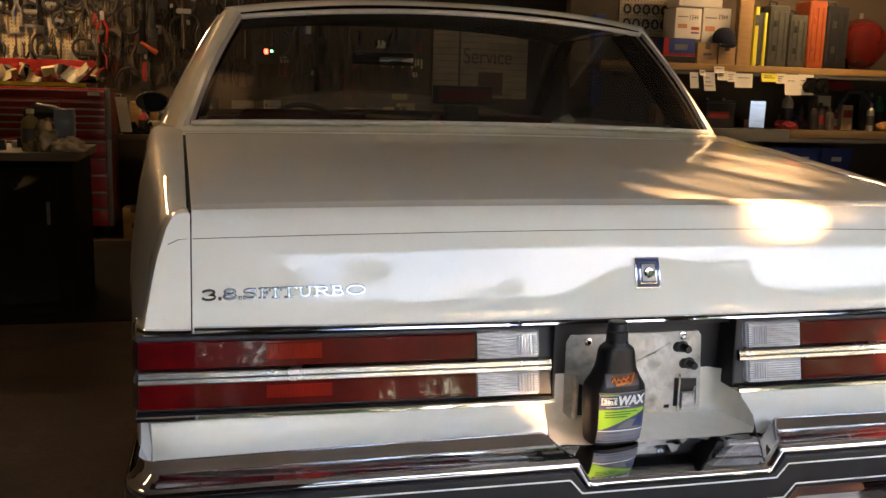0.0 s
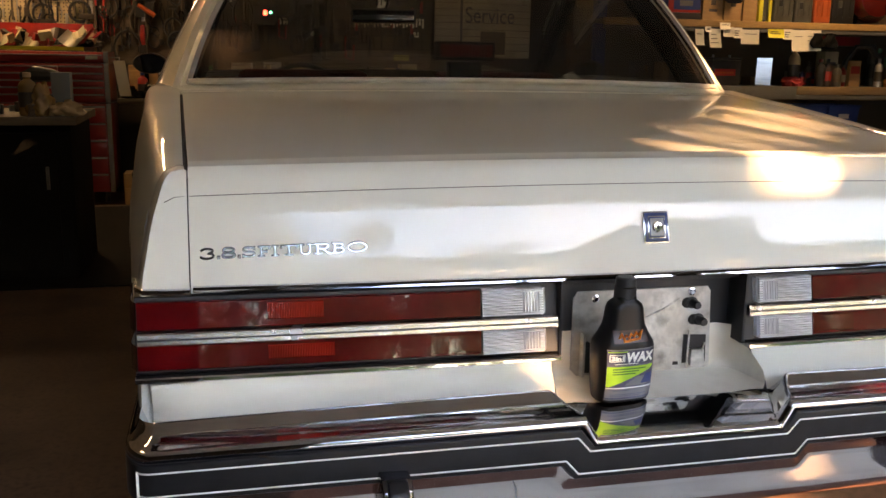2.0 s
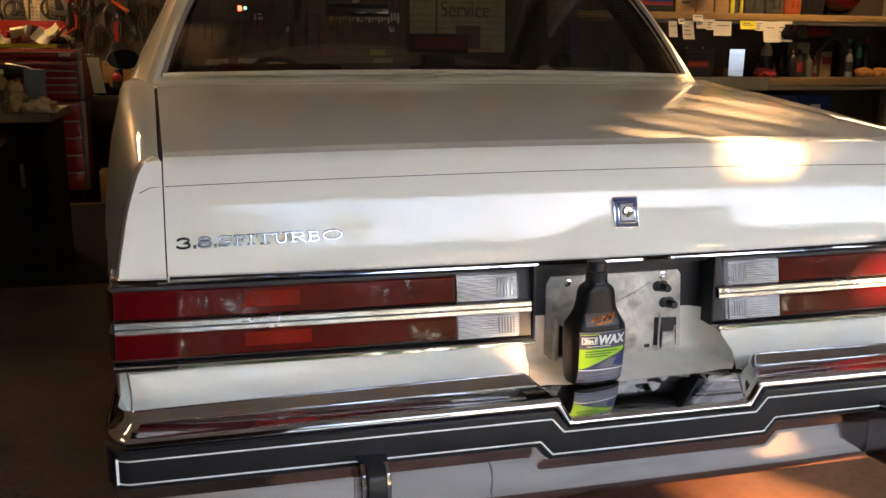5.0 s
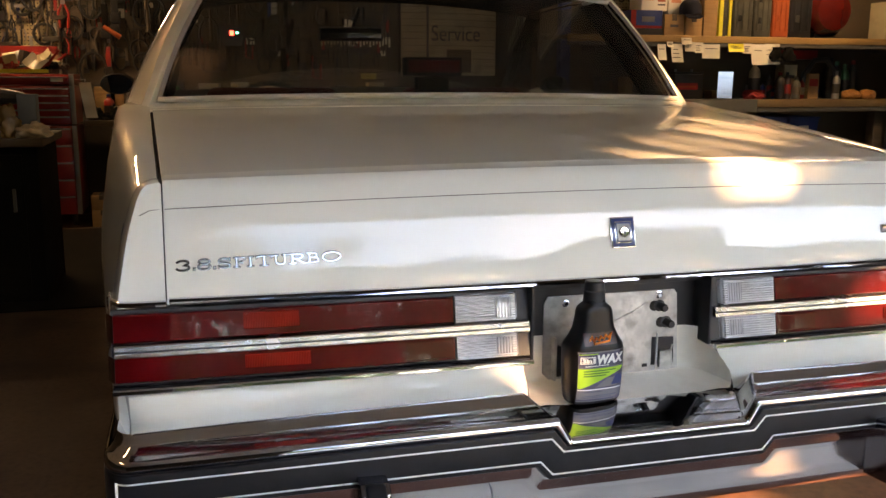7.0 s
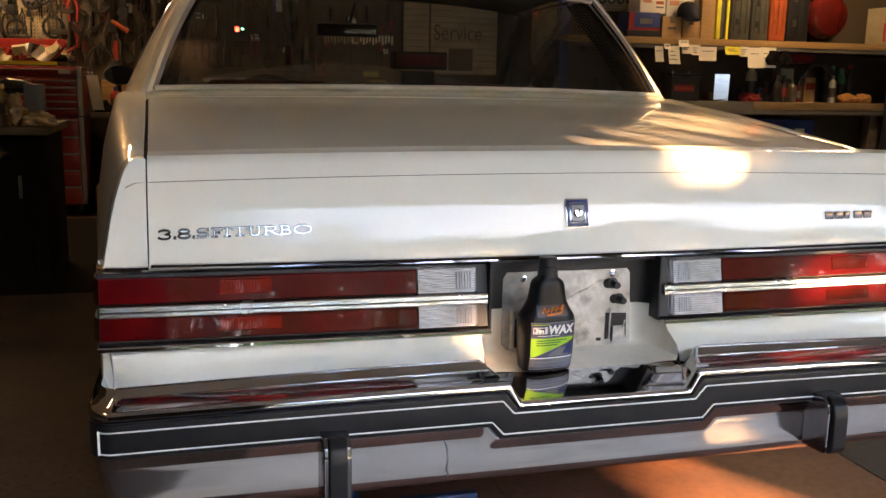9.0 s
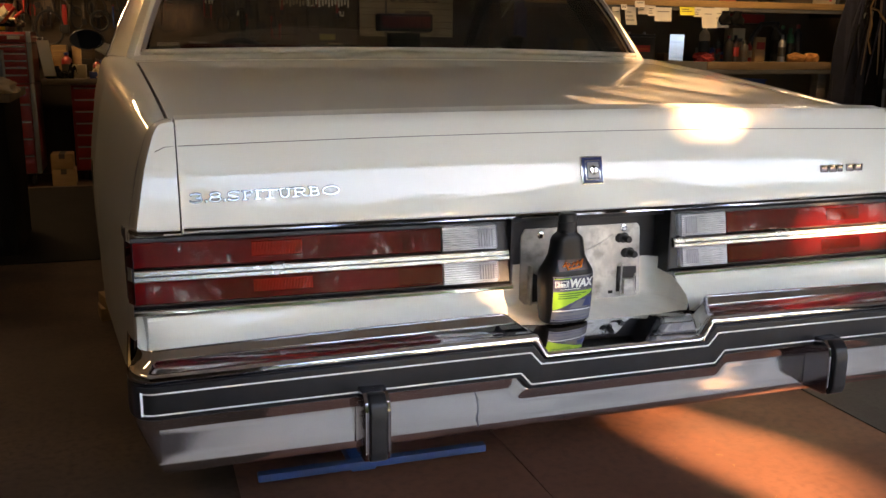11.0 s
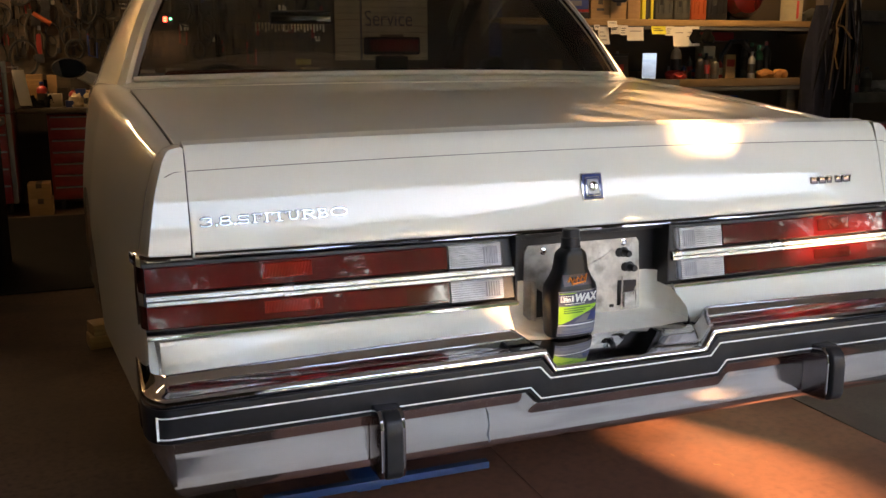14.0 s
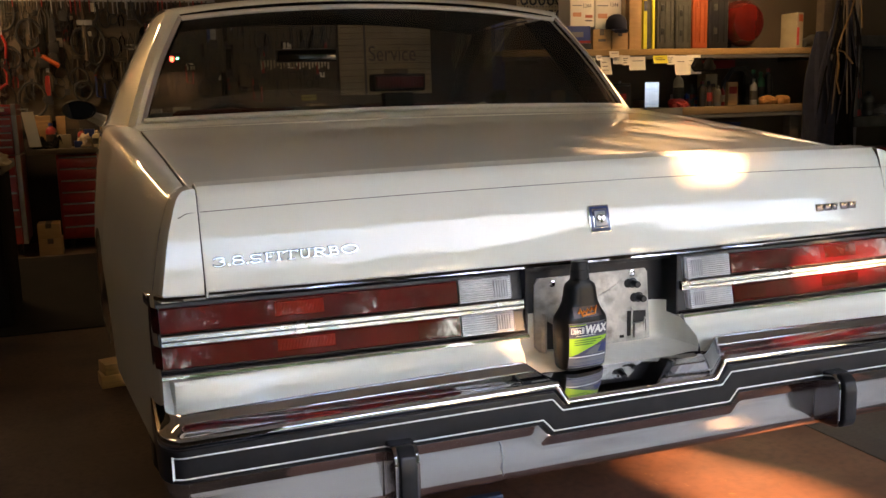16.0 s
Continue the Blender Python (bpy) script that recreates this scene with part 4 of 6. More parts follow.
rows = [recess_ring(0.632), recess_ring(0.605), recess_ring(0.585), recess_ring(0.568), recess_ring(0.556, 0.002), recess_ring(0.548, 0.007, 0.004), recess_ring(0.5435, 0.016, 0.012)]
rows.append([Vector((p.x * 0.9, lerp(p.y, -0.06, 0.35), 0.5405)) for p in rows[-1]])
rows.append([Vector((p.x * 0.6, lerp(p.y, -0.075, 0.7), 0.5365)) for p in rows[-2]])
rows.append([Vector((p.x, -0.086, 0.5270)) for p in rows[-2]])
part("plate_recess", grid(rows), M["worn_paint"], car, "white painted number plate recess")
part("recess_back", box(-0.186, 0.186, 0.030, 0.056, 0.632, 0.738), M["black"], car, "black recess back panel")
part("recess_lip", box(-0.178, 0.178, 0.0, 0.05, 0.724, 0.737, 0.002), M["black"], car)

# galvanised bracket behind the missing plate
plate = part("plate_bracket", slab([(-0.122, 0.548), (-0.1335, 0.56), (-0.1335, 0.69), (-0.126, 0.703), (0.126, 0.703), (0.132, 0.695), (0.140, 0.55), (0.12, 0.548)], 0.026, 0.030), M["zinc"], car, "dull galvanised number plate bracket")
part("bracket_rib", tube([(0.0, 0.0255, 0.648), (0.04, 0.0245, 0.664), (0.075, 0.0255, 0.684)], [0.001, 0.0022, 0.001], 8), M["zinc"], plate)
part("bracket_slot", slab([(0.084, 0.56), (0.130, 0.56), (0.128, 0.612), (0.084, 0.614)], 0.0235, 0.027), M["black"], plate)
part("bracket_slot", slab([(-0.112, 0.553), (-0.088, 0.553), (-0.086, 0.60), (-0.104, 0.612), (-0.112, 0.605)], 0.0235, 0.027), M["black"], plate)
part("bracket_tab", box(0.096, 0.122, 0.014, 0.024, 0.556, 0.588, 0.002), M["zinc"], plate)
part("bracket_rod", tube([(0.090, 0.018, 0.553), (0.090, 0.016, 0.618), (0.092, 0.022, 0.622)], 0.0018, 6), M["zinc"], plate)
part("bracket_rod", tube([(0.124, 0.016, 0.558), (0.117, 0.014, 0.585), (0.121, 0.014, 0.60)], 0.0018, 6), M["zinc"], plate)
part("bracket_arm", box(-0.118, -0.113, 0.010, 0.026, 0.55, 0.63, 0.001), M["zinc"], plate)
for x, z in ((0.096, 0.674), (0.111, 0.642)):
    st = part("rubber_stop", moved(lathe([(0.011, 0), (0.011, 0.003), (0.0075, 0.004), (0.0075, 0.022), (0.006, 0.025)], 16), pose(x, 0.0265, z, 90, 0, 0)), M["black"], plate, "black rubber stop")
    part("stop_hole", moved(lathe([(0.010, 0), (0.010, 0.0014)], 16), pose(x - 0.010, 0.0262, z, 90, 0, 0)), M["seam"], plate)
for x, z in ((-0.093, 0.690), (0.094, 0.695)):
    part("bracket_bolt", moved(lathe([(0.0075, 0), (0.0075, 0.002), (0.005, 0.003), (0.004, 0.006)], 6), pose(x, 0.026, z, 90, 0, 0)), M["chrome_dull"], plate)
part("bracket_hole", moved(lathe([(0.010, 0), (0.010, 0.001)], 20), pose(0.058, 0.0262, 0.635, 90, 0, 0)), M["zinc"], plate)
part("bracket_hole", box(0.066, 0.076, 0.0245, 0.027, 0.557, 0.563), M["seam"], plate)

# glasshouse
def glass_edge(s, sx):
    """Edge of the rear window from its foot to its top."""
    return Vector((sx * lerp(0.812, 0.668, s) + sx * 0.012 * math.sin(math.pi * s), lerp(1.255, 1.49, s) - 0.008 * math.sin(math.pi * s), lerp(1.017, 1.338, s)))


def rear_glass(u, s, off=0.0):
    a, b = glass_edge(s, -1), glass_edge(s, 1)
    p = a.lerp(b, (u + 1) / 2)
    q = 1 - u * u
    return p + Vector((0, -0.065 * q * (1 - 0.35 * s), 0.013 * q + 0.026 * q * s)) + Vector((0, -0.75, 0.6)).normalized() * off


us, ss = spread(-1, 1, 25), spread(0, 1, 11)
window = part("rear_window", grid([[rear_glass(u, s) for u in us] for s in ss]), M["hazed_glass"], car, "dark tinted rear window")
part("lower_trim", tube([rear_glass(u, 0.004, 0.010) for u in us], 0.008, 8), M["bright_trim"], window, "satin bright window trim")
part("upper_trim", tube([rear_glass(u, 1.0, 0.004) for u in us], 0.008, 8), M["bright_trim"], window)
for sx in (-1, 1):
    part("side_trim", tube([rear_glass(sx, s, 0.004) for s in ss], 0.009, 8), M["chrome_dull"], window)
for s in spread(0.10, 0.92, 15):
    part("heater_line", tube([rear_glass(u, s, -0.002) for u in spread(-0.97, 0.97, 13)], 0.0006, 4), M["heater_wire"], window)
# panel between window and lid
rows = []
for d, z in ((0.004, 0.000), (-0.004, -0.005), (-0.020, -0.012), (-0.045, -0.016), (-0.075, -0.018), (-0.09, -0.03)):
    rows.append([rear_glass(u, 0) * 1.0 + Vector((0.03 * u * (1 if d < 0 else 0), d * (1.0 + 0.0 * u) - 0.002, z)) for u in us])
part("window_ledge", grid(rows), M["paint"], car, "white ledge below the rear window")
for sx in (-1, 1):
    sect = []
    for s in spread(-0.06, 1.04, 12):
        e = glass_edge(s, sx)
        k = max(0.0, 1 - max(0, s) * 6)
        o = Vector((sx * lerp(0.838, 0.692, s) + sx * 0.01 * math.sin(math.pi * max(0, s)), lerp(1.25, 1.525, s), lerp(1.013, 1.358, s)))
        f1 = o + Vector((sx * 0.026, 0.045, -0.004))
        f2 = o + Vector((sx * lerp(0.075, 0.045, s), lerp(0.34, 0.28, s), -0.006))
        o = o + Vector((sx * 0.011, 0.003, -0.001))
        f3 = f2 + Vector((-sx * 0.012, 0.01, 0.0))
        sect.append([e + Vector((0, 0.012, -0.012)), e + Vector((sx * 0.006, 0.002, 0.002)), e.lerp(o, 0.5) + Vector((sx * 0.002, -0.003, 0.006)), o + Vector((0, 0.004, 0.001)), o + Vector((sx * 0.008, 0.014, -0.001)), f1, f1.lerp(f2, 0.5) + Vector((sx * 0.004, 0, 0)), f2, f3])
    part("rear_pillar", grid(sect), M["paint"], car, "white painted rear roof pillar", 16)
    part("pillar_trim", grid([[p + Vector((-sx * 0.006, 0.014, -0.010)) for p in r[:1] + r[3:]] for r in sect]), M["flat_black"], car, "dark pillar trim inside the cabin")
    part("drip_moulding", tube([p[7] + Vector((sx * 0.004, 0.004, 0)) for p in sect] + [Vector((sx * 0.745, 2.0, 1.372)), Vector((sx * 0.74, 2.3, 1.36)), Vector((sx * 0.75, 2.5, 1.28)), Vector((sx * 0.80, 2.92, 1.03))], 0.0045, 8), M["chrome"], car, "bright drip moulding")
    part("side_window", grid([[Vector((sx * lerp(0.905, 0.73, t), y0, lerp(1.0, 1.355, t))) for t in spread(0, 1, 6)] for y0 in (1.62, 1.9, 2.2, 2.5)]), M["side_glass"], car, "tinted side window")
    part("side_window", grid([[Vector((sx * lerp(0.905, 0.78, t), lerp(2.5, y1, 1), lerp(1.0, z1, t))) for t in spread(0, 1, 3)] for y1, z1 in ((2.5, 1.30), (2.7, 1.18), (2.92, 1.02))]), M["side_glass"], car, "tinted side window")
    part("windscreen_pillar", tube([(sx * 0.73, 2.34, 1.36), (sx * 0.76, 2.6, 1.22), (sx * 0.82, 2.95, 1.02)], [0.03, 0.03, 0.035], 8), M["flat_black"], car)
rows = []
for y in (1.505, 1.512, 1.525, 1.56, 1.64, 1.8, 2.0, 2.2, 2.34, 2.37):
    k = min(1.0, (y - 1.505) / 0.055)
    rise = 0.05 * math.sin(min(1.0, max(0, (y - 1.5) / 0.9)) * math.pi) * 0.5
    bow = lambda u: -0.04 * (1 - u * u) * max(0.0, 1 - (y - 1.505) / 0.6)
    rows.append([Vector((u * lerp(0.680, 0.715, k), y + bow(u), lerp(1.352, 1.368, math.sqrt(k)) + 0.046 * (1 - abs(u) ** 2.4) + rise - (0.012 if y > 2.35 else 0))) for u in spread(-1, 1, 25)])
part("roof", grid(rows), M["paint"], car, "white painted roof")
part("headliner", grid([[p + Vector((0, 0.012, -0.012)) for p in r] for r in rows]), M["flat_black"], car, "black cloth headliner")
part("windscreen", grid([[Vector((u * lerp(0.81, 0.70, s), lerp(2.97, 2.36, s) + (0.10 if s < 0.5 else 0.05) * (1 - u * u), lerp(1.02, 1.385, s) + 0.02 * (1 - u * u))) for u in spread(-1, 1, 13)] for s in spread(0, 1, 5)]), M["glass"], car, "tinted windscreen")
part("bonnet", grid([[Vector((u * lerp(0.88, 0.80, (y - 3.0) / 1.9), y, lerp(1.02, 0.93, (y - 3.0) / 1.9) + 0.02 * (1 - u * u))) for u in spread(-1, 1, 11)] for y in (2.98, 3.2, 3.8, 4.4, 4.9)]), M["paint"], car, "white bonnet")
part("front_end", box(-0.84, 0.84, 4.88, 4.96, 0.35, 0.93, 0.02), M["paint"], car)
part("front_bumper", box(-0.9, 0.9, 4.95, 5.08, 0.38, 0.56, 0.03), M["chrome"], car, "chrome front bumper")
part("underbody", box(-0.80, 0.80, 0.42, 4.9, 0.24, 0.44, 0.02), M["black"], car, "dark underbody")
part("cabin_floor", box(-0.86, 0.86, 1.35, 2.95, 0.40, 0.50), M["dark_red"], car)
part("parcel_shelf", box(-0.80, 0.80, 1.22, 1.62, 0.975, 1.0, 0.005), M["dark_red"], car, "dark red parcel shelf")
for nm, x0, x1, y0, z1 in (("rear_seat", -0.72, 0.72, 1.62, 1.02), ("front_seat", -0.66, -0.14, 2.25, 1.045), ("front_seat", 0.14, 0.66, 2.25, 1.045)):
    st = part(nm, box(x0, x1, y0, y0 + 0.16, 0.5, z1, 0.05, seg=4), M["dark_red"], car, "dark red cloth seat back")
part("dashboard", box(-0.80, 0.80, 2.78, 3.0, 0.62, 1.0, 0.04), M["dark_red"], car, "dark red dashboard")
part("steering_wheel", tube([(-0.38 + 0.185 * math.cos(a), 2.62 + 0.06 * math.sin(a), 0.89 + 0.17 * math.sin(a)) for a in spread(0, 2 * math.pi, 25)], 0.012, 8), M["black"], car)
stop = part("high_brake_lamp", box(-0.089, 0.089, 1.29, 1.35, 1.094, 1.150, 0.008, seg=3), M["flat_black"], car, "black high-level brake lamp on the parcel shelf")
part("brake_lens", box(-0.081, 0.081, 1.284, 1.294, 1.105, 1.140, 0.002), M["brake_red"], stop, "red brake lens")
bm = bmesh.new()
for k in range(17):
    x = -0.078 + 0.00975 * k
    box(x - 0.001, x + 0.001, 1.2825, 1.285, 1.106, 1.139, bm=bm)
part("lens_ribs", bm, M["flat_black"], stop)
part("lamp_foot", box(-0.05, 0.05, 1.30, 1.35, 0.99, 1.09, 0.005), M["flat_black"], stop)
rv = part("rear_view_mirror", moved(box(-0.14, 0.14, -0.015, 0.015, -0.03, 0.03, 0.012, seg=3), pose(-0.04, 2.535, 1.270, 0, 0, -9)), M["black"], car, "interior mirror")
part("mirror_glass", moved(box(-0.13, 0.13, -0.018, -0.0145, -0.022, 0.022, 0.001), pose(-0.04, 2.535, 1.270, 0, 0, -9)), M["dark_mirror"], rv)
part("mirror_stem", tube([(-0.03, 2.545, 1.29), (0, 2.56, 1.38)], 0.008, 6), M["flat_black"], rv)
for sx in (-1, 1):
    dm = part("door_mirror", moved(lathe([(0.01, -0.06), (0.045, -0.05), (0.066, -0.02), (0.073, 0.02), (0.073, 0.035), (0.07, 0.04)], 24, squash=0.62), pose(sx * 1.022, 2.84, 1.055, 90, 0, 0)), M["black"], car, "black oval door mirror")
    part("mirror_glass", moved(lathe([(0.066, 0.0), (0.066, 0.003)], 24, squash=0.6), pose(sx * 1.022, 2.792, 1.055, 93, 0, sx * 17)), M["dark_mirror"], dm)
    part("mirror_foot", tube([(sx * 0.985, 2.85, 1.03), (sx * 0.92, 2.86, 1.0)], [0.022, 0.03], 8), M["paint"], dm)
    for wy in WHEELS_Y:
        w = part("wheel", moved(lathe([(0.20, -0.10), (0.30, -0.105), (0.325, -0.09), (0.33, -0.06), (0.33, 0.06), (0.325, 0.09), (0.30, 0.105), (0.20, 0.10)], 40), pose(sx * 0.765, wy, 0.33, 0, 90, 0)), M["tyre"], car, "black tyre on an alloy wheel")
        part("rim", moved(lathe([(0.205, -0.102), (0.205, 0.102), (0.19, 0.104), (0.16, 0.07), (0.05, 0.075), (0.03, 0.095)], 30), pose(sx * 0.765, wy, 0.33, 0, 90 * sx, 0)), M["alloy"], w)

# ---- wax bottle standing on the bumper ----
bottle = thing("wax_bottle", "black plastic car wax bottle with lime label on the bumper", "bottle", (-0.080, -0.066, 0.5395), 5)
bottle.scale = (1.04, 1.0, 0.95)


def oval(z, hw, hd, n=28, p=3.2):
    r = []
    for k in range(n):
        a = 2 * math.pi * k / n
        c, s = math.cos(a), math.sin(a)
        r.append(Vector((hw * math.copysign(abs(c) ** (2 / p), c), hd * math.copysign(abs(s) ** (2 / p), s), z)))
    return r


BOT = [(0.0, 0.040, 0.022), (0.002, 0.045, 0.026), (0.008, 0.0475, 0.029), (0.03, 0.049, 0.033), (0.07, 0.0505, 0.034), (0.100, 0.051, 0.034), (0.110, 0.049, 0.032), (0.125, 0.040, 0.027), (0.139, 0.0335, 0.025),
       (0.155, 0.031, 0.023), (0.168, 0.030, 0.022), (0.176, 0.027, 0.0205), (0.181, 0.021, 0.019), (0.184, 0.017, 0.017), (0.19, 0.0165, 0.0165)]
bm = grid([oval(z, w, d) for z, w, d in BOT], close=True)
bm.verts.ensure_lookup_table()
bm.faces.new(bm.verts[:28][::-1])
part("bottle_body", bm, M["bottle"], bottle)
cap = lathe([(0.0172, 0.186), (0.0180, 0.188), (0.0180, 0.205), (0.0165, 0.207), (0.0162, 0.221), (0.014, 0.2235), (0.008, 0.2235)], 24)
part("cap", cap, M["black"], bottle, "black flip cap")


def bottle_front(x, z):
    w, d = curve_at([(a, b) for a, b, c in BOT], z), curve_at([(a, c) for a, b, c in BOT], z)
    return -d * max(0.0, 1 - abs(x / w) ** 3.2) ** (1 / 3.2)


def label_patch(name, outline, material, proud, text=""):
    """A label patch on the bottle's front, between two edges given as (z, x0, x1) rows."""
    rows = [[Vector((x, bottle_front(x, z) - proud, z)) for x in spread(x0, x1, 9)] for z, x0, x1 in outline]
    return part(name, grid(rows), material, bottle, text)


def band(z0, z1, a, b, n=5):
    return [(z, a, b) for z in spread(z0, z1, n)]


label_patch("label", band(0.010, 0.102, -0.041, 0.041, 10), M["label_dark"], 0.0006, "printed label with lime and silver bands")
label_patch("label_edge", band(0.008, 0.0098, -0.0415, 0.0415, 2), M["silver"], 0.0010)
label_patch("lime_band", [(z, -0.0405, lerp(-0.036, 0.0405, min(1, max(0, (z - 0.034) / 0.031)))) for z in spread(0.034, 0.071, 10)], M["lime"], 0.0011)
label_patch("silver_band", [(z, -0.0405, 0.040) for z in spread(0.013, 0.031, 5)], M["silver"], 0.0010)
label_patch("pale_line", [(z, -0.0405, 0.040) for z in (0.0305, 0.0325)], M["stripe"], 0.0013)
label_patch("silver_sweep", [(z, lerp(-0.012, 0.016, (z - 0.035) / 0.02), lerp(0.030, 0.036, (z - 0.035) / 0.02)) for z in spread(0.035, 0.052, 5)], M["silver"], 0.0013)
label_patch("blue_sweep", [(z, lerp(0.018, 0.028, (z - 0.038) / 0.02), 0.0395) for z in spread(0.038, 0.056, 5)], M["blue_badge"], 0.0015)
label_patch("top_line", band(0.1000, 0.1020, -0.042, 0.042, 2), M["silver"], 0.0012)
label_patch("middle_line", band(0.0720, 0.0735, -0.041, 0.041, 2), M["silver"], 0.0012)
label_patch("lime_line", [(z, -0.0405, -0.008) for z in (0.0970, 0.0985)], M["lime"], 0.0012)
label_patch("name_box", band(0.0800, 0.0930, -0.038, -0.012, 3), M["stripe"], 0.0010)
label_patch("name_box_inner", band(0.0815, 0.0915, -0.0365, -0.0135, 3), M["label_dark"], 0.0014)
for z, x0, x1 in ((0.0665, -0.032, 0.026), (0.0620, -0.032, 0.014), (0.0575, -0.032, 0.008)):
    label_patch("text_bar", band(z - 0.0011, z + 0.0011, x0, x1, 2), M["green_ink"], 0.0016)
for z, x0, x1 in ((0.0270, -0.03, 0.0), (0.0190, -0.033, 0.03), (0.0160, -0.033, 0.02)):
    label_patch("text_bar", band(z - 0.0007, z + 0.0007, x0, x1, 2), M["label_dark"], 0.0016)
label_patch("text_bar", band(0.0752, 0.0764, -0.03, 0.012, 2), M["stripe"], 0.0014)
script = tube([Vector((x, bottle_front(x, z + 0.012) - 0.0014, z + 0.012)) for x, z in ((-0.021, 0.1085), (-0.017, 0.1165), (-0.013, 0.1065), (-0.009, 0.1135), (-0.005, 0.1085), (0.000, 0.1155), (0.004, 0.1105), (0.009, 0.1175), (0.012, 0.1125), (0.019, 0.1205), (0.014, 0.1065), (-0.014, 0.1035))], 0.0022, 6)
part("script_mark", script, M["script_red"], bottle, "orange script mark")
part("shoulder_band", grid([[Vector((x, bottle_front(x, z) - 0.0005, z)) for x in spread(-0.03, 0.03, 9)] for z in spread(0.112, 0.134, 5)]), M["ember"], bottle)
for word, size, x0, wide, slant, z0 in (("WAX", 0.0225, -0.011, 0.050, 0.15, 0.0795), ("3in1", 0.0105, -0.0355, 0.021, 0.0, 0.0828)):
    W = letters("label_text", word, size, 0.0004, M["stripe"], bottle, Matrix.Identity(4), "white lettering", bevel=0.0002, offset=0.0007 if size > 0.02 else 0.0003)
    wx = max(v.co.x for v in W.data.vertices)
    for v in W.data.vertices:
        x, z = x0 + v.co.x / wx * wide + v.co.y * slant, z0 + v.co.y * 1.02
        v.co = Vector((x, bottle_front(max(-0.046, min(x, 0.046)), z) - 0.0018 - v.co.z, z))

# ---- lamps under the ceiling ----
def tube_light(at, length, turn, power=0.0):
    t = thing("tube_light", "slim fluorescent tube light hung under the ceiling", "lamp", at, turn, group="tube lights")
    part("housing", box(-length / 2, length / 2, -0.06, 0.06, 0.03, 0.09, 0.006), M["stripe"], t)
    part("tube", moved(lathe([(0.017, -length / 2 + 0.02), (0.017, length / 2 - 0.02)], 12), pose(0, 0, 0.008, 0, 90, 0)), M["lamp_glow"] if power else M["lamp_dim"], t, "glowing tube")
    for dx in (-length * 0.4, length * 0.4):
        part("hanger", tube([(dx, 0, 0.085), (dx, 0, CEIL - at[2])], 0.004, 6), M["grey_steel"], t)
    if not power:
        return
    la = bpy.data.lights.new("tube_lamp", "AREA")
    la.shape, la.size, la.size_y, la.energy, la.color = "RECTANGLE", length - 0.1, 0.05, power, (1.0, 0.66, 0.33)
    ob = new("tube_lamp", la)
    ob.matrix_world = pose(at[0], at[1], at[2] - 0.012, 0, 0, turn)


tube_light((-2.2, 5.65, 2.42), 1.25, 0, 1.25)
tube_light((3.75, 4.2, 2.45), 1.25, 0, 0.9)
tube_light((-1.9, 1.6, 2.55), 1.25, 90)

# ---- right: timber bench and shelf on the back wall ----
SH_Y, SH_B = 4.8, 5.30
structure("wall_partition", box(1.9, WALL_R, SH_B + 0.02, SH_B + 0.12, 0, CEIL), M["wall"], "dingy grey painted partition wall behind the bench", "wall")
shelf = thing("wall_shelf", "long rough timber shelf loaded with boxes and cases", "shelf")
part("shelf_board", box(1.95, 5.06, SH_Y + 0.04, SH_B + 0.015, 1.375, 1.398), M["old_timber"], shelf)
part("front_rail", box(1.95, 5.06, SH_Y, SH_Y + 0.038, 1.352, 1.402, 0.004), M["timber"], shelf, "pale raw timber front rail")
part("lower_rail", box(1.95, 5.06, SH_Y + 0.006, SH_Y + 0.038, 1.322, 1.350, 0.003), M["grey_board"], shelf, "grey lower edge board")
for x in (2.3, 3.6, 4.95):
    part("bracket", box(x - 0.02, x + 0.02, SH_Y + 0.05, SH_B + 0.015, 1.30, 1.374), M["old_timber"], shelf)
bench = thing("workbench", "long dark timber workbench against the partition wall", "workbench")
part("bench_top", box(1.95, 4.80, SH_Y + 0.04, SH_B + 0.015, 0.885, 0.925), M["old_timber"], bench)
part("front_rail", box(1.95, 3.55, SH_Y, SH_Y + 0.038, 0.83, 0.928, 0.004), M["grey_board"], bench)
part("front_rail", box(3.553, 4.80, SH_Y, SH_Y + 0.038, 0.866, 0.928, 0.004), M["stained_rail"], bench, "paler timber rail with oil stains")
part("lower_rail", box(3.553, 4.80, SH_Y + 0.004, SH_Y + 0.038, 0.83, 0.864, 0.003), M["grey_board"], bench)
for x in (2.0, 3.3, 4.74):
    part("leg", box(x - 0.045, x + 0.045, SH_Y + 0.05, SH_Y + 0.14, 0.002, 0.884, 0.003), M["old_timber"], bench)
part("lower_shelf", box(1.97, 4.78, SH_Y + 0.15, SH_B, 0.50, 0.525), M["old_timber"], bench)


def carton(name, label, x0, x1, z0, z1, material, y0=SH_Y + 0.07, depth=0.2, cat="box", turn=0.0, tape=True, mark=None, group=""):
    t = thing(name, label, cat, ((x0 + x1) / 2, y0 + depth / 2, z0), turn, group)
    w, h = (x1 - x0) / 2, z1 - z0
    part("box_body", box(-w, w, -depth / 2, depth / 2, 0, h, 0.003), material, t)
    if tape:
        part("tape", box(-0.02, 0.02, -depth / 2 - 0.0015, depth / 2 + 0.0015, h * 0.7, h + 0.0015), M["card"] if material is not M["card"] else M["old_timber"], t)
    for mm in mark or ():
        mx, mz, mw, mh, mat_ = mm
        part("printed_mark", box(-w + mx * 2 * w, -w + (mx + mw) * 2 * w, -depth / 2 - 0.002, -depth / 2 + 0.002, h * mz, h * (mz + mh)), mat_, t)
    return t


SZ = 1.402
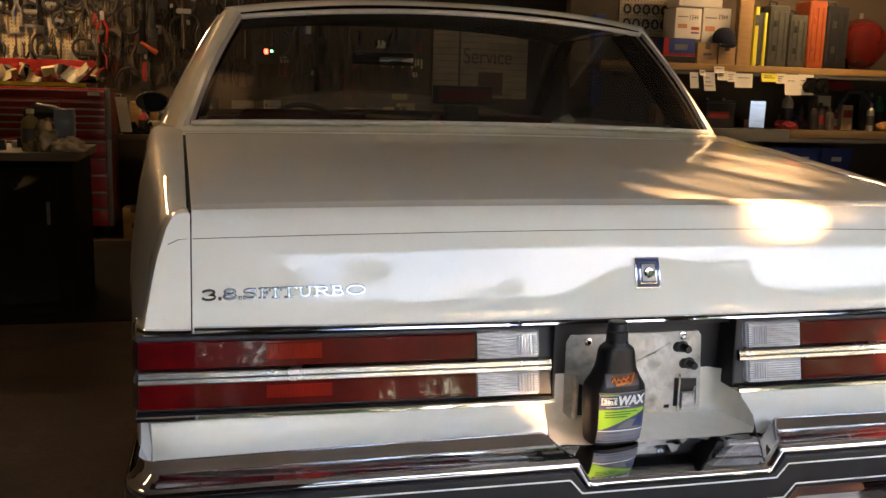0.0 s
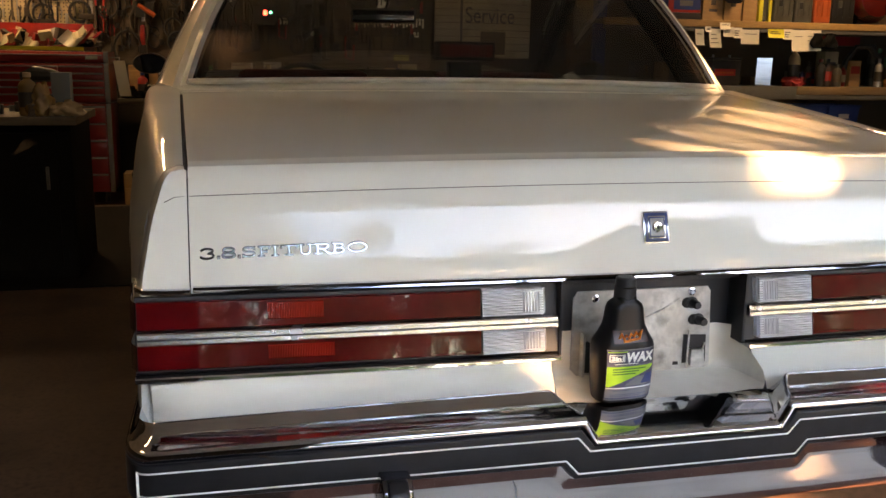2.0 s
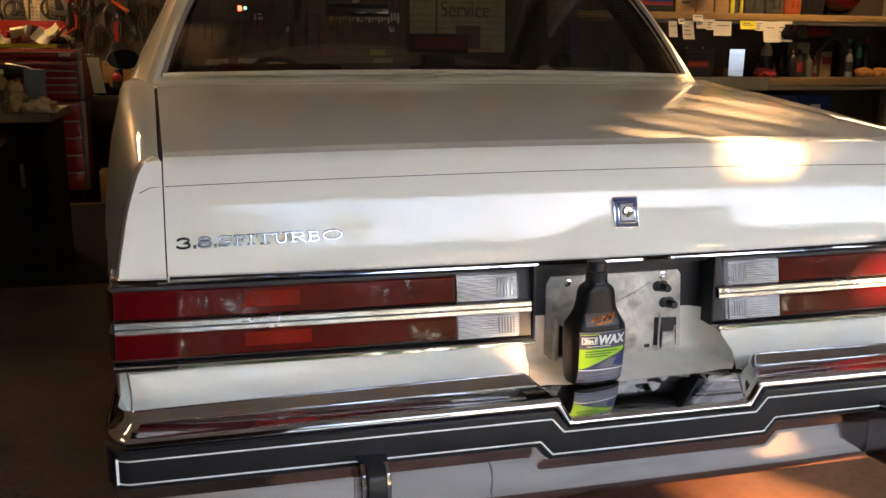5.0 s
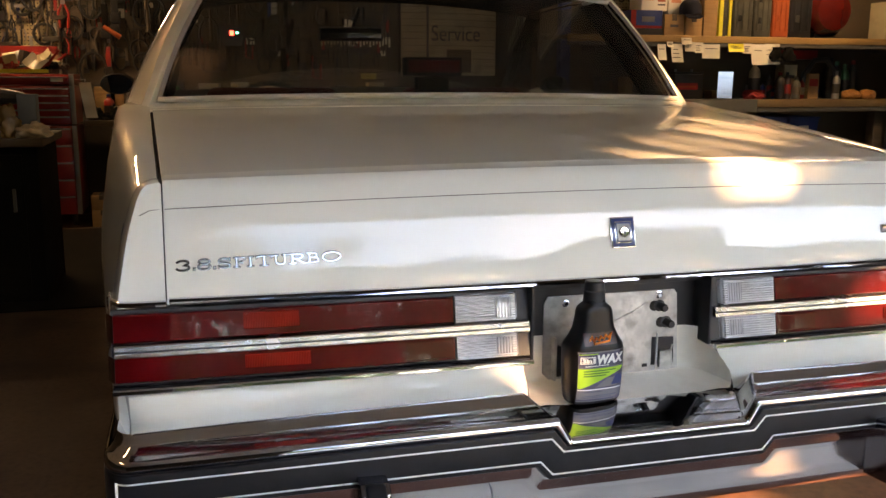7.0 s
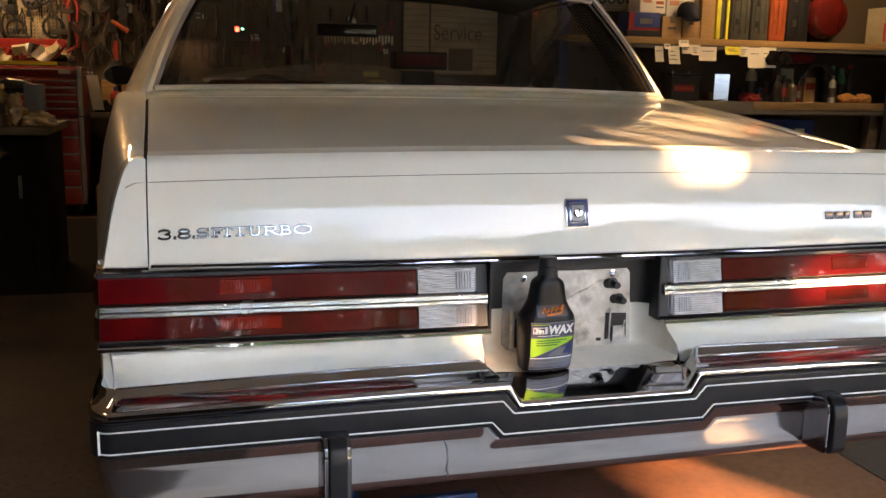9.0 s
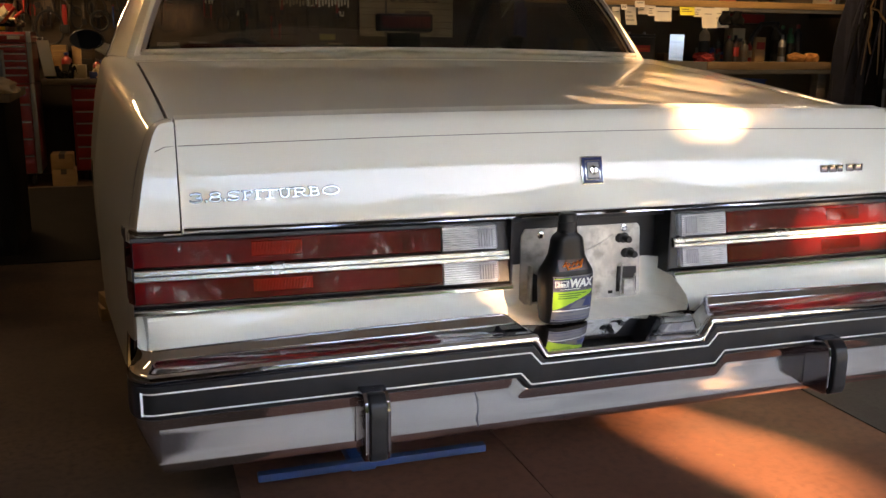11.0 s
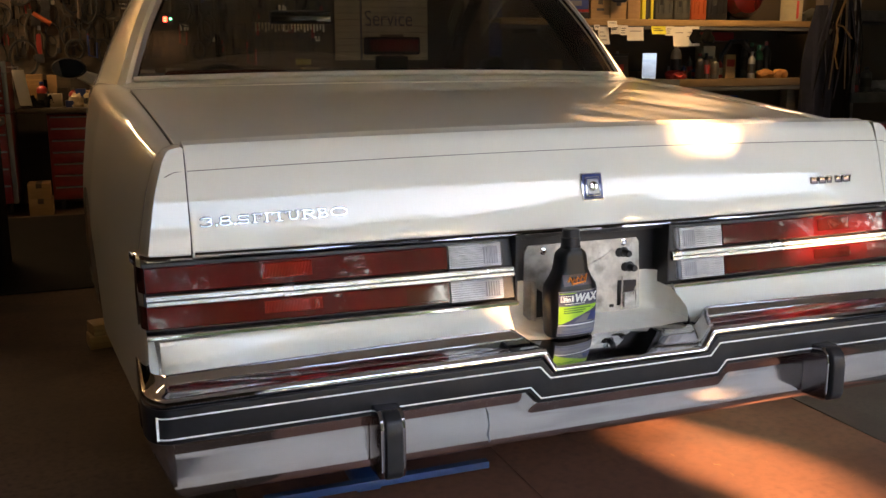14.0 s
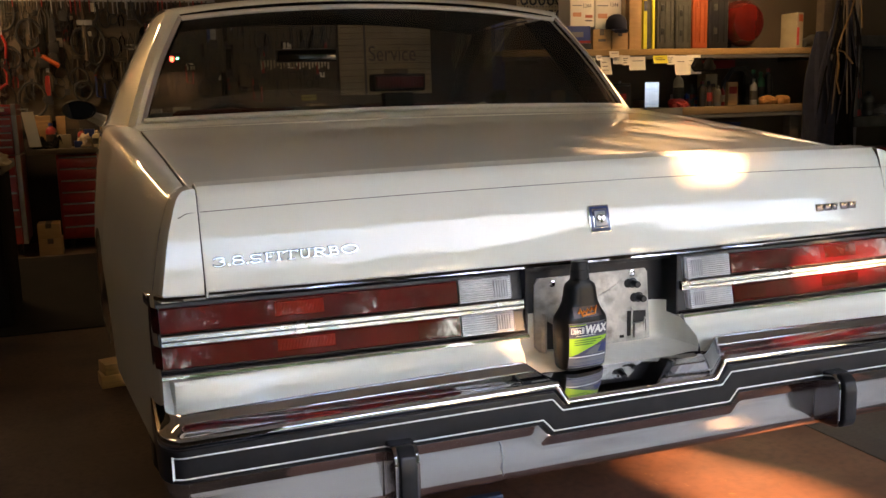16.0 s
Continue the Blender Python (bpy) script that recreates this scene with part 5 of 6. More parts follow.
M["salmon"] = mat("salmon_print", (0.55, 0.25, 0.14), 0.85, var=0.1)
ink = M["print"]
carton("flat_case", "flat black plastic case on the timber shelf", 2.46, 2.74, SZ, 1.452, M["black"], tape=False)
carton("printed_carton", "blue and red printed cardboard box on a black case", 2.47, 2.73, 1.4535, 1.585, M["blue_plastic"], tape=False, mark=((0.0, 0.0, 0.16, 1.0, M["chest_red"]), (0.16, 0.0, 0.84, 0.15, M["chest_red"]), (0.35, 0.35, 0.4, 0.3, M["silver"])))
carton("brown_carton", "small brown cardboard box on the timber shelf", 2.75, 2.915, SZ, 1.56, M["card"], mark=((0.3, 0.4, 0.4, 0.12, ink),))
carton("brown_carton", "small brown cardboard box on the timber shelf", 2.925, 3.07, SZ, 1.55, M["card"], depth=0.18)
wc = carton("white_carton", "white printed carton stacked on brown boxes", 2.60, 2.815, 1.5865, 1.815, M["paper"], y0=SH_Y + 0.16, depth=0.2, tape=False, mark=((0.1, 0.34, 0.35, 0.14, M["salmon"]), (0.62, 0.3, 0.3, 0.1, M["orange"]), (0.62, 0.18, 0.3, 0.05, ink), (0.08, 0.7, 0.4, 0.03, M["silver"])))
letters("carton_text", "1344", 0.05, 0.0005, ink, wc, pose(0.0, -0.1025, 0.145, 90, 0, 0), stretch=0.8)
wc = carton("white_carton", "white printed carton stacked on brown boxes", 2.825, 3.06, 1.5615, 1.825, M["paper"], y0=SH_Y + 0.16, depth=0.2, tape=False, mark=((0.1, 0.34, 0.35, 0.14, M["salmon"]), (0.08, 0.7, 0.4, 0.03, M["silver"])))
letters("carton_text", "1344", 0.05, 0.0005, ink, wc, pose(0.01, -0.1025, 0.18, 90, 0, 0), stretch=0.8)
carton("white_carton", "flat white carton on top of the stack", 2.62, 2.98, 1.8265, 1.95, M["paper"], y0=SH_Y + 0.16, tape=False, mark=((0.04, 0.5, 0.1, 0.3, ink), (0.2, 0.6, 0.3, 0.1, ink)))
capm = lathe([(0.082, 0.0), (0.086, 0.03), (0.08, 0.07), (0.06, 0.10), (0.03, 0.115), (0.008, 0.118)], 20)
ct = thing("baseball_cap", "black cloth cap hung in front of white cartons", "cap", (2.965, SH_Y + 0.075, 1.56))
part("crown", capm, M["navy_cloth"], ct)
part("peak", moved(slab([(-0.07, 0), (-0.05, -0.02), (0.05, -0.02), (0.07, 0), (0.05, 0.006), (-0.05, 0.006)], -0.06, 0.0), pose(0, -0.02, 0.01, 25, 0, 0)), M["navy_cloth"], ct)
solid("cardboard_sheet", box(3.075, 3.19, SH_Y + 0.06, SH_Y + 0.12, SZ, 1.93, 0.003), M["card"], "tall brown cardboard sheet stood on the shelf", "cardboard")
lv = thing("spirit_level", "yellow spirit level stood on end", "level", (3.275, SH_Y + 0.09, SZ))
part("level_body", box(-0.062, -0.028, -0.02, 0.02, 0, 0.44, 0.003), M["yellow"], lv)
part("level_body", box(0.022, 0.045, -0.02, 0.02, 0, 0.40, 0.003), M["yellow"], lv)
part("level_web", box(-0.028, 0.022, -0.006, 0.006, 0.01, 0.40), M["grey_plastic"], lv)
part("level_mark", box(-0.060, -0.030, -0.0225, -0.018, 0.30, 0.38), M["label_dark"], lv)


def tool_case(label, x0, x1, z1, shell, rim, latches=2):
    t = thing("tool_case", label, "case", ((x0 + x1) / 2, SH_Y + 0.16, SZ), group="cases on the shelf")
    w, h = (x1 - x0) / 2, z1 - SZ
    part("shell", box(-w, w, -0.10, 0.10, 0, h, 0.018, seg=3), shell, t)
    part("rim", box(-w - 0.003, w + 0.003, -0.012, 0.012, 0.01, h - 0.01, 0.004), rim, t)
    for k in range(3):
        part("rib", box(-w * 0.7 + k * w * 0.6, -w * 0.7 + k * w * 0.6 + 0.02, -0.106, -0.09, 0.05, h - 0.05, 0.004), shell, t)
    for k in range(latches):
        part("latch", box(-w * 0.55, -w * 0.2, -0.112, -0.09, h * (0.25 + 0.4 * k), h * (0.25 + 0.4 * k) + 0.05, 0.004), rim, t)
    part("handle", tube([(-w * 0.4, 0, h - 0.005), (-w * 0.35, 0, h + 0.035), (w * 0.35, 0, h + 0.035), (w * 0.4, 0, h - 0.005)], 0.011, 8), rim, t)
    return t


tool_case("grey-green plastic tool case standing on the shelf", 3.33, 3.50, 1.86, M["grey_plastic"], M["black"])
tool_case("dark grey plastic tool case standing on the shelf", 3.51, 3.665, 1.80, M["grey_plastic"], M["black"])
tool_case("orange plastic tool case standing on the shelf", 3.675, 3.825, 1.91, M["orange"], M["orange"])
tool_case("black plastic tool case beside an orange one", 3.83, 4.03, 1.88, M["black"], M["grey_plastic"])
tank = thing("air_tank", "round glossy red steel air tank on the shelf", "tank", (4.22, SH_Y + 0.2, SZ + 0.21))
part("tank_shell", moved(lathe([(0.03, -0.19), (0.10, -0.165), (0.16, -0.12), (0.19, -0.05), (0.195, 0.03), (0.19, 0.10), (0.15, 0.16), (0.06, 0.19)], 36), pose(0, 0, 0, 90, 0, 0)), M["tank_red"], tank)
part("tank_foot", box(-0.10, 0.10, -0.06, 0.06, -0.21, -0.165, 0.004), M["black"], tank)
part("tank_valve", tube([(0.0, -0.02, 0.18), (0.0, -0.02, 0.235)], 0.014, 8), M["grey_steel"], tank)
carton("printed_carton", "white and red printed box at the shelf's end", 4.745, 4.815, SZ, 1.70, M["aged_board"], tape=False, mark=((0.06, 0.08, 0.34, 0.5, M["rag_red"]), (0.3, 0.75, 0.6, 0.2, M["orange"])))
sc = thing("inspection_lamp", "small grey inspection lamp lying on the shelf", "lamp", (4.93, SH_Y + 0.13, SZ + 0.055))
part("lamp_barrel", moved(lathe([(0.03, -0.10), (0.04, -0.06), (0.045, 0.02), (0.05, 0.09), (0.046, 0.1)], 18), pose(0, 0, 0, 0, 80, 25)), M["grey_plastic"], sc)
part("lamp_handle", tube([(-0.05, 0, -0.02), (-0.08, -0.02, -0.045), (0.03, 0.02, -0.05)], 0.012, 8), M["black"], sc)

# paper slips pinned along the shelf's rail
SLIPS = [(2.66, 2.73, 1.22, 1.335, 3), (2.735, 2.785, 1.315, 1.355, 0), (2.77, 2.865, 1.205, 1.34, 4), (2.855, 2.94, 1.335, 1.385, -2), (2.885, 2.97, 1.285, 1.355, 3), (2.965, 3.04, 1.275, 1.352, 2), (3.035, 3.185, 1.235, 1.34, 0),
         (3.255, 3.39, 1.285, 1.348, 1), (3.385, 3.465, 1.275, 1.35, -1), (3.46, 3.60, 1.19, 1.345, 0), (3.575, 3.71, 1.195, 1.35, 3)]
rng = random.Random(5)
for i, (x0, x1, z0, z1, tw) in enumerate(SLIPS):
    yel = i == 7
    w, h = (x1 - x0) / 2, z1 - z0
    t = thing("paper_slip", "yellow paper slip pinned to the shelf rail" if yel else "white paper slip pinned to the shelf rail", "paper", ((x0 + x1) / 2, SH_Y - 0.003 - 0.0006 * (i % 3), z1), 0, "paper slips on the rail")
    curl = rng.uniform(0.004, 0.02)
    part("sheet", grid([[Vector((u * w + v * h * math.tan(radians(tw)), -curl * v * v - 0.002 * (i % 2), -h * v)) for u in spread(-1, 1, 4)] for v in spread(0, 1, 6)]), M["yellow"] if yel else M["paper"], t)
    for k in range(1 + (i % 3)):
        zz = -h * (0.3 + 0.22 * k)
        part("text_bar", box(-w * 0.7, w * rng.uniform(0.1, 0.7), -curl * 0.5 - 0.0035, -curl * 0.5 - 0.0030, zz - 0.003, zz + 0.002), M["print"], t)

# things on the bench
bz = 0.926
bt = thing("car_battery", "black car battery with a red label on the bench", "battery", (3.0, SH_Y + 0.19, bz))
part("case", box(-0.12, 0.12, -0.09, 0.09, 0, 0.19, 0.006), M["black"], bt)
part("lid", box(-0.123, 0.123, -0.093, 0.093, 0.19, 0.21, 0.004), M["black"], bt)
part("battery_label", box(-0.10, 0.075, -0.0925, -0.088, 0.075, 0.125), M["chest_red"], bt, "red printed label")
part("label_stripe", box(-0.09, 0.06, -0.0935, -0.088, 0.09, 0.105), M["orange"], bt)
for dx in (-0.07, 0.07):
    part("terminal", moved(lathe([(0.01, 0), (0.009, 0.02)], 12), pose(dx, 0, 0.21)), M["grey_steel"], bt)
ph = thing("hand_mirror", "small rectangular mirror leaning on the bench, reflecting daylight", "mirror", (3.29, SH_Y + 0.06, bz))
part("mirror_glass", moved(box(-0.056, 0.056, -0.002, 0.002, 0.004, 0.212), pose(0, 0, 0, 4, 0, -23.5)), M["mirror"], ph)
part("mirror_back", moved(box(-0.059, 0.059, 0.0025, 0.008, 0.0, 0.215, 0.001), pose(0, 0, 0, 4, 0, -23.5)), M["black"], ph)


def crumple(name, label, at, size, material, seed, cat="rag", amount=0.38):
    b = bmesh.new()
    bmesh.ops.create_icosphere(b, subdivisions=4, radius=1.0)
    for v in b.verts:
        n = noise.fractal(v.co * 1.9 + Vector((seed, seed, 0)), 0.8, 2.0, 4)
        v.co *= 1 + amount * n
        v.co = Vector((v.co.x * size[0], v.co.y * size[1], max(-0.55, v.co.z) * size[2] + 0.55 * size[2]))
    return solid(name, b, material, label, cat, at, smooth=60)


crumple("shop_rag", "crumpled red shop rag on the bench", (3.60, SH_Y + 0.14, bz), (0.085, 0.06, 0.045), M["rag_red"], 3)
crumple("sponge", "lumpy tan sponge at the bench's end", (4.52, SH_Y + 0.14, bz), (0.085, 0.06, 0.05), M["sponge"], 7, "sponge", 0.16)
crumple("sponge", "lumpy tan sponge at the bench's end", (4.68, SH_Y + 0.15, bz), (0.08, 0.06, 0.05), M["sponge"], 9, "sponge", 0.16)


def bottle_thing(name, label, at, r, h, material, capm, cat="bottle", group="bottles on the bench"):
    t = thing(name, label, cat, at, 0, group)
    part("bottle_body", lathe([(r * 0.92, 0), (r, 0.004), (r, h * 0.68), (r * 0.8, h * 0.78), (r * 0.38, h * 0.85), (r * 0.38, h * 0.9)], 16), material, t)
    part("cap", lathe([(r * 0.42, h * 0.9), (r * 0.42, h), (r * 0.3, h * 1.01)], 12), capm, t)
    part("label_band", lathe([(r * 1.012, h * 0.2), (r * 1.012, h * 0.55)], 16), M[("dark_steel", "old_timber", "chest_red", "grey_plastic", "cloth")[int(at[0] * 1000) % 5]], t)
    return t


M["green"] = mat("green_plastic", (0.03, 0.16, 0.07), 0.4, var=0.2)
rng = random.Random(21)
pal = ["black", "green", "chest_red", "grey_plastic", "cloth", "blue_plastic", "old_timber", "dark_steel"]
bottle_thing("spray_can", "slim steel spray can on the bench", (4.36, SH_Y + 0.13, bz), 0.03, 0.22, M["grey_steel"], M["grey_steel"])
for x, h, m, c in ((4.49, 0.30, "black", "green"), (4.57, 0.28, "green", "green"), (4.65, 0.31, "black", "chest_red"), (4.43, 0.33, "grey_plastic", "black")):
    bottle_thing("fluid_bottle", "tall plastic bottle of car fluid on the bench", (x, SH_Y + 0.30, bz), 0.04, h, M[m], M[c])
for k in range(16):
    x = rng.uniform(3.75, 4.4)
    h = rng.uniform(0.07, 0.24)
    bottle_thing("fluid_bottle", "small workshop bottle among bench clutter", (x, SH_Y + rng.uniform(0.12, 0.42), bz), rng.uniform(0.018, 0.04), h, M[rng.choice(pal)], M[rng.choice(pal)])
for k in range(10):
    x = rng.uniform(2.3, 3.9)
    carton("parts_box", "small dark parts box among bench clutter", x, x + rng.uniform(0.06, 0.16), bz, bz + rng.uniform(0.04, 0.2), M[rng.choice(["black", "grey_plastic", "old_timber", "card", "grey_steel"])], y0=SH_Y + 0.30, depth=0.12, tape=False, group="small boxes on the bench")
carton("printed_carton", "pale printed carton on the bench", 3.93, 4.05, bz, bz + 0.27, M["aged_board"], y0=SH_Y + 0.22, depth=0.12, tape=False, mark=((0.1, 0.2, 0.5, 0.25, M["rag_red"]), (0.2, 0.6, 0.6, 0.1, M["print"])))
carton("printed_carton", "pale printed carton on the bench", 4.15, 4.25, bz, bz + 0.20, M["card"], y0=SH_Y + 0.2, depth=0.1, tape=False, mark=((0.1, 0.5, 0.8, 0.3, M["chest_red"]),))
bottle_thing("paper_roll", "grey paper roll stood on the bench", (3.67, SH_Y + 0.24, bz), 0.045, 0.30, M["cloth"], M["cloth"], "roll")
solid("red_tool_box", box(3.88, 4.34, SH_B - 0.14, SH_B - 0.01, 1.245, 1.318, 0.006), M["chest_red"], "long flat red metal box under the shelf", "toolbox")
part("hook", box(4.0, 4.02, SH_B - 0.02, SH_B + 0.018, 1.318, 1.374), M["grey_steel"], bench)
hose = tube([(4.12, SH_Y + 0.25, bz), (4.14, SH_Y + 0.25, 1.12), (4.22, SH_Y + 0.24, 1.235), (4.33, SH_Y + 0.23, 1.24), (4.41, SH_Y + 0.22, 1.15), (4.42, SH_Y + 0.22, bz)], 0.022, 10)
solid("rubber_hose", hose, M["black"], "thick black rubber hose arched on the bench", "hose")
for x in (3.68, 3.79):
    g = grid([[Vector((x + u * 0.05 * (1 + 0.4 * math.sin(6 * v + x)), SH_Y - 0.012 - 0.012 * math.sin(3 * u + 5 * v), 1.325 - 0.11 * v)) for u in spread(-1, 1, 6)] for v in spread(0, 1, 8)])
    gl = solid("work_glove", g, M["flat_black"], "dark cloth work glove hanging from the shelf rail", "glove", smooth=60)
    gm = gl.modifiers.new("thickness", "SOLIDIFY")
    gm.thickness = 0.012
for x in (3.50, 3.80, 4.10):
    bn = thing("storage_bin", "blue plastic storage bin with a white label under the bench", "bin", (x, SH_Y + 0.30, 0.526), 0, "blue bins under the bench")
    part("bin_body", grid([[Vector((sx * w, sy * d, z)) for sx, sy in ((-1, -1), (1, -1), (1, 1), (-1, 1))] for w, d, z in ((0.12, 0.13, 0.0), (0.14, 0.15, 0.24), (0.148, 0.158, 0.24), (0.148, 0.158, 0.255), (0.132, 0.142, 0.255), (0.112, 0.122, 0.01))], close=True), M["blue_plastic"], bn)
    part("bin_floor", box(-0.118, 0.118, -0.128, 0.128, 0.0, 0.012), M["blue_plastic"], bn)
    part("bin_label", moved(box(-0.045, 0.045, -0.152, -0.148, 0.15, 0.185), pose(0, 0, 0, 0, 0, 0)), M["paper"], bn)

# hanging straps and jackets beside the bench
hk = thing("hanging_jacket", "dark navy work jacket and straps hung on a post", "jacket", (5.0, SH_Y - 0.06, 0.45))


def hung_cloth(x, w, top, low, depth, seed):
    """A folded hanging cloth, gathered at its top."""
    rows = []
    for v in spread(0, 1, 22):
        r = []
        for a in spread(0, 2 * math.pi, 41):
            f = 1 + 0.35 * noise.noise(Vector((seed + 2.2 * math.cos(a), 2.2 * math.sin(a), v * 1.6))) + 0.16 * math.sin(7 * a + seed) * v
            g = (0.35 + 0.65 * min(1.0, v * 2.2)) * f
            r.append(Vector((x + w * g * math.sin(a) + 0.05 * noise.noise(Vector((seed, 0, v * 2))), depth * g * math.cos(a), lerp(top, low, v) + 0.05 * v * noise.noise(Vector((3 * math.sin(a), seed, 1))))))
        rows.append(r)
    return grid(rows)


part("jacket_cloth", hung_cloth(-0.08, 0.16, 1.08, 0.0, 0.08, 1.3), M["navy_cloth"], hk)
part("jacket_cloth", hung_cloth(0.13, 0.13, 1.30, 0.12, 0.07, 5.1), M["flat_black"], hk)
for k in range(12):
    x = -0.22 + 0.042 * k
    sw = 0.05 * math.sin(2.3 * k)
    part("strap", tube([(0.05 + x * 0.25, -0.09, 1.5 - 0.03 * (k % 4)), (0.03 + x * 0.6 + sw, -0.12, 1.1), (x + sw * 0.4, -0.13, 0.75), (x * 1.1 - sw, -0.12, 0.30 + 0.08 * (k % 3))], [0.007, 0.012, 0.010, 0.006], 6), M["old_timber"] if k in (4, 7) else (M["flat_black"] if k % 2 else M["navy_cloth"]), hk)
M["leather"] = mat("old_leather", (0.13, 0.075, 0.025), 0.7, var=0.35, vscale=18)
for k, pts in enumerate((((0.12, 1.52), (0.09, 1.36), (0.06, 1.22), (-0.03, 1.05), (-0.07, 0.92)), ((-0.07, 0.92), (0.0, 0.90), (0.07, 0.84), (0.10, 0.80)), ((-0.07, 0.93), (-0.05, 0.78), (-0.06, 0.66), (-0.03, 0.55)), ((0.15, 1.5), (0.16, 1.3), (0.19, 1.1)))):
    part("tan_strap", tube([(x, -0.15 - 0.01 * (i % 2), z) for i, (x, z) in enumerate(pts)], [0.006 + 0.003 * ((i + k) % 2) for i in range(len(pts))], 6), M["leather"], hk, "tan leather strap")
solid("timber_post", box(4.98, 5.06, SH_Y - 0.02 + 0.03, SH_Y + 0.10, 0.002, CEIL), M["old_timber"], "upright dark timber post beside the shelf", "post")
sh2 = thing("side_shelf", "grey metal shelf with odd workshop items", "shelf")
part("shelf_board", box(5.36, 6.38, SH_Y, SH_B, 1.41, 1.50, 0.003), M["grey_plastic"], sh2)
part("shelf_board", box(5.36, 6.38, SH_Y, SH_B, 0.70, 0.79, 0.003), M["grey_plastic"], sh2)
for x in (5.38, 6.34):
    part("upright", box(x - 0.018, x + 0.018, SH_Y + 0.01, SH_Y + 0.05, 0.002, 1.9), M["grey_steel"], sh2)
solid("pinned_sheet", box(5.44, 5.66, SH_B + 0.012, SH_B + 0.0195, 1.12, 1.36), M["paper"], "large pale paper sheet pinned to the wall", "paper")
bottle_thing("paint_jar", "red capped jar on the side shelf", (5.52, SH_Y + 0.15, 0.791), 0.05, 0.3, M["chest_red"], M["chest_red"], "jar")
bottle_thing("paint_jar", "grey jar on the side shelf", (5.68, SH_Y + 0.17, 0.791), 0.05, 0.22, M["grey_plastic"], M["black"], "jar")
crumple("cable_coil", "tangled dark cable heap on the side shelf", (5.85, SH_Y + 0.2, 0.791), (0.16, 0.1, 0.06), M["grey_steel"], 15, "cable")
carton("parts_box", "red steel parts box under the side shelf", 5.75, 6.15, 0.002, 0.5, M["chest_red"], y0=SH_Y, depth=0.3, tape=False)

# gasket board on the partition wall
gb = thing("gasket_board", "tan board with rows of black rubber gaskets", "board", (2.52, SH_B + 0.018, 1.62))
part("board", box(-0.22, 0.22, -0.012, 0.0, 0, 0.30), M["pegboard"], gb)
for i in range(5):
    for j in range(2):
        ring = [(-0.16 + 0.08 * i + 0.026 * math.cos(a), -0.018, 0.09 + 0.11 * j + 0.032 * math.sin(a)) for a in spread(0, 2 * math.pi, 13)]
        part("gasket", tube(ring, 0.008, 6), M["black"], gb)

# ---- back wall: pegboard with tools, sign ----
PB_Y = WALL_B - 0.03
# Wall beyond the lamp's reach: its dimness is put into a darker board.
structure("tool_wall_panel", box(-1.64, 1.0, PB_Y, PB_Y + 0.012, 0.9, 2.4), M["old_timber"], "dark board wall behind hanging tools, its dim light in the colour", "wall panel")
structure("pegboard_panel", box(-3.5, -1.645, PB_Y, PB_Y + 0.012, 1.02, 2.4), M["pegboard"], "tan perforated pegboard on the back wall", "pegboard")
# Darker colours for tools on that dim stretch, so they look less lit.
DARK_MATS = ["black", "dark_steel", "flat_black", "old_timber", "black", "chest_red", "dark_steel", "flat_black", "black", "old_timber"]
TOOL_MATS = ["grey_steel", "black", "grey_steel", "chest_red", "old_timber", "grey_steel", "blue_plastic", "flat_black", "black", "dark_steel"]


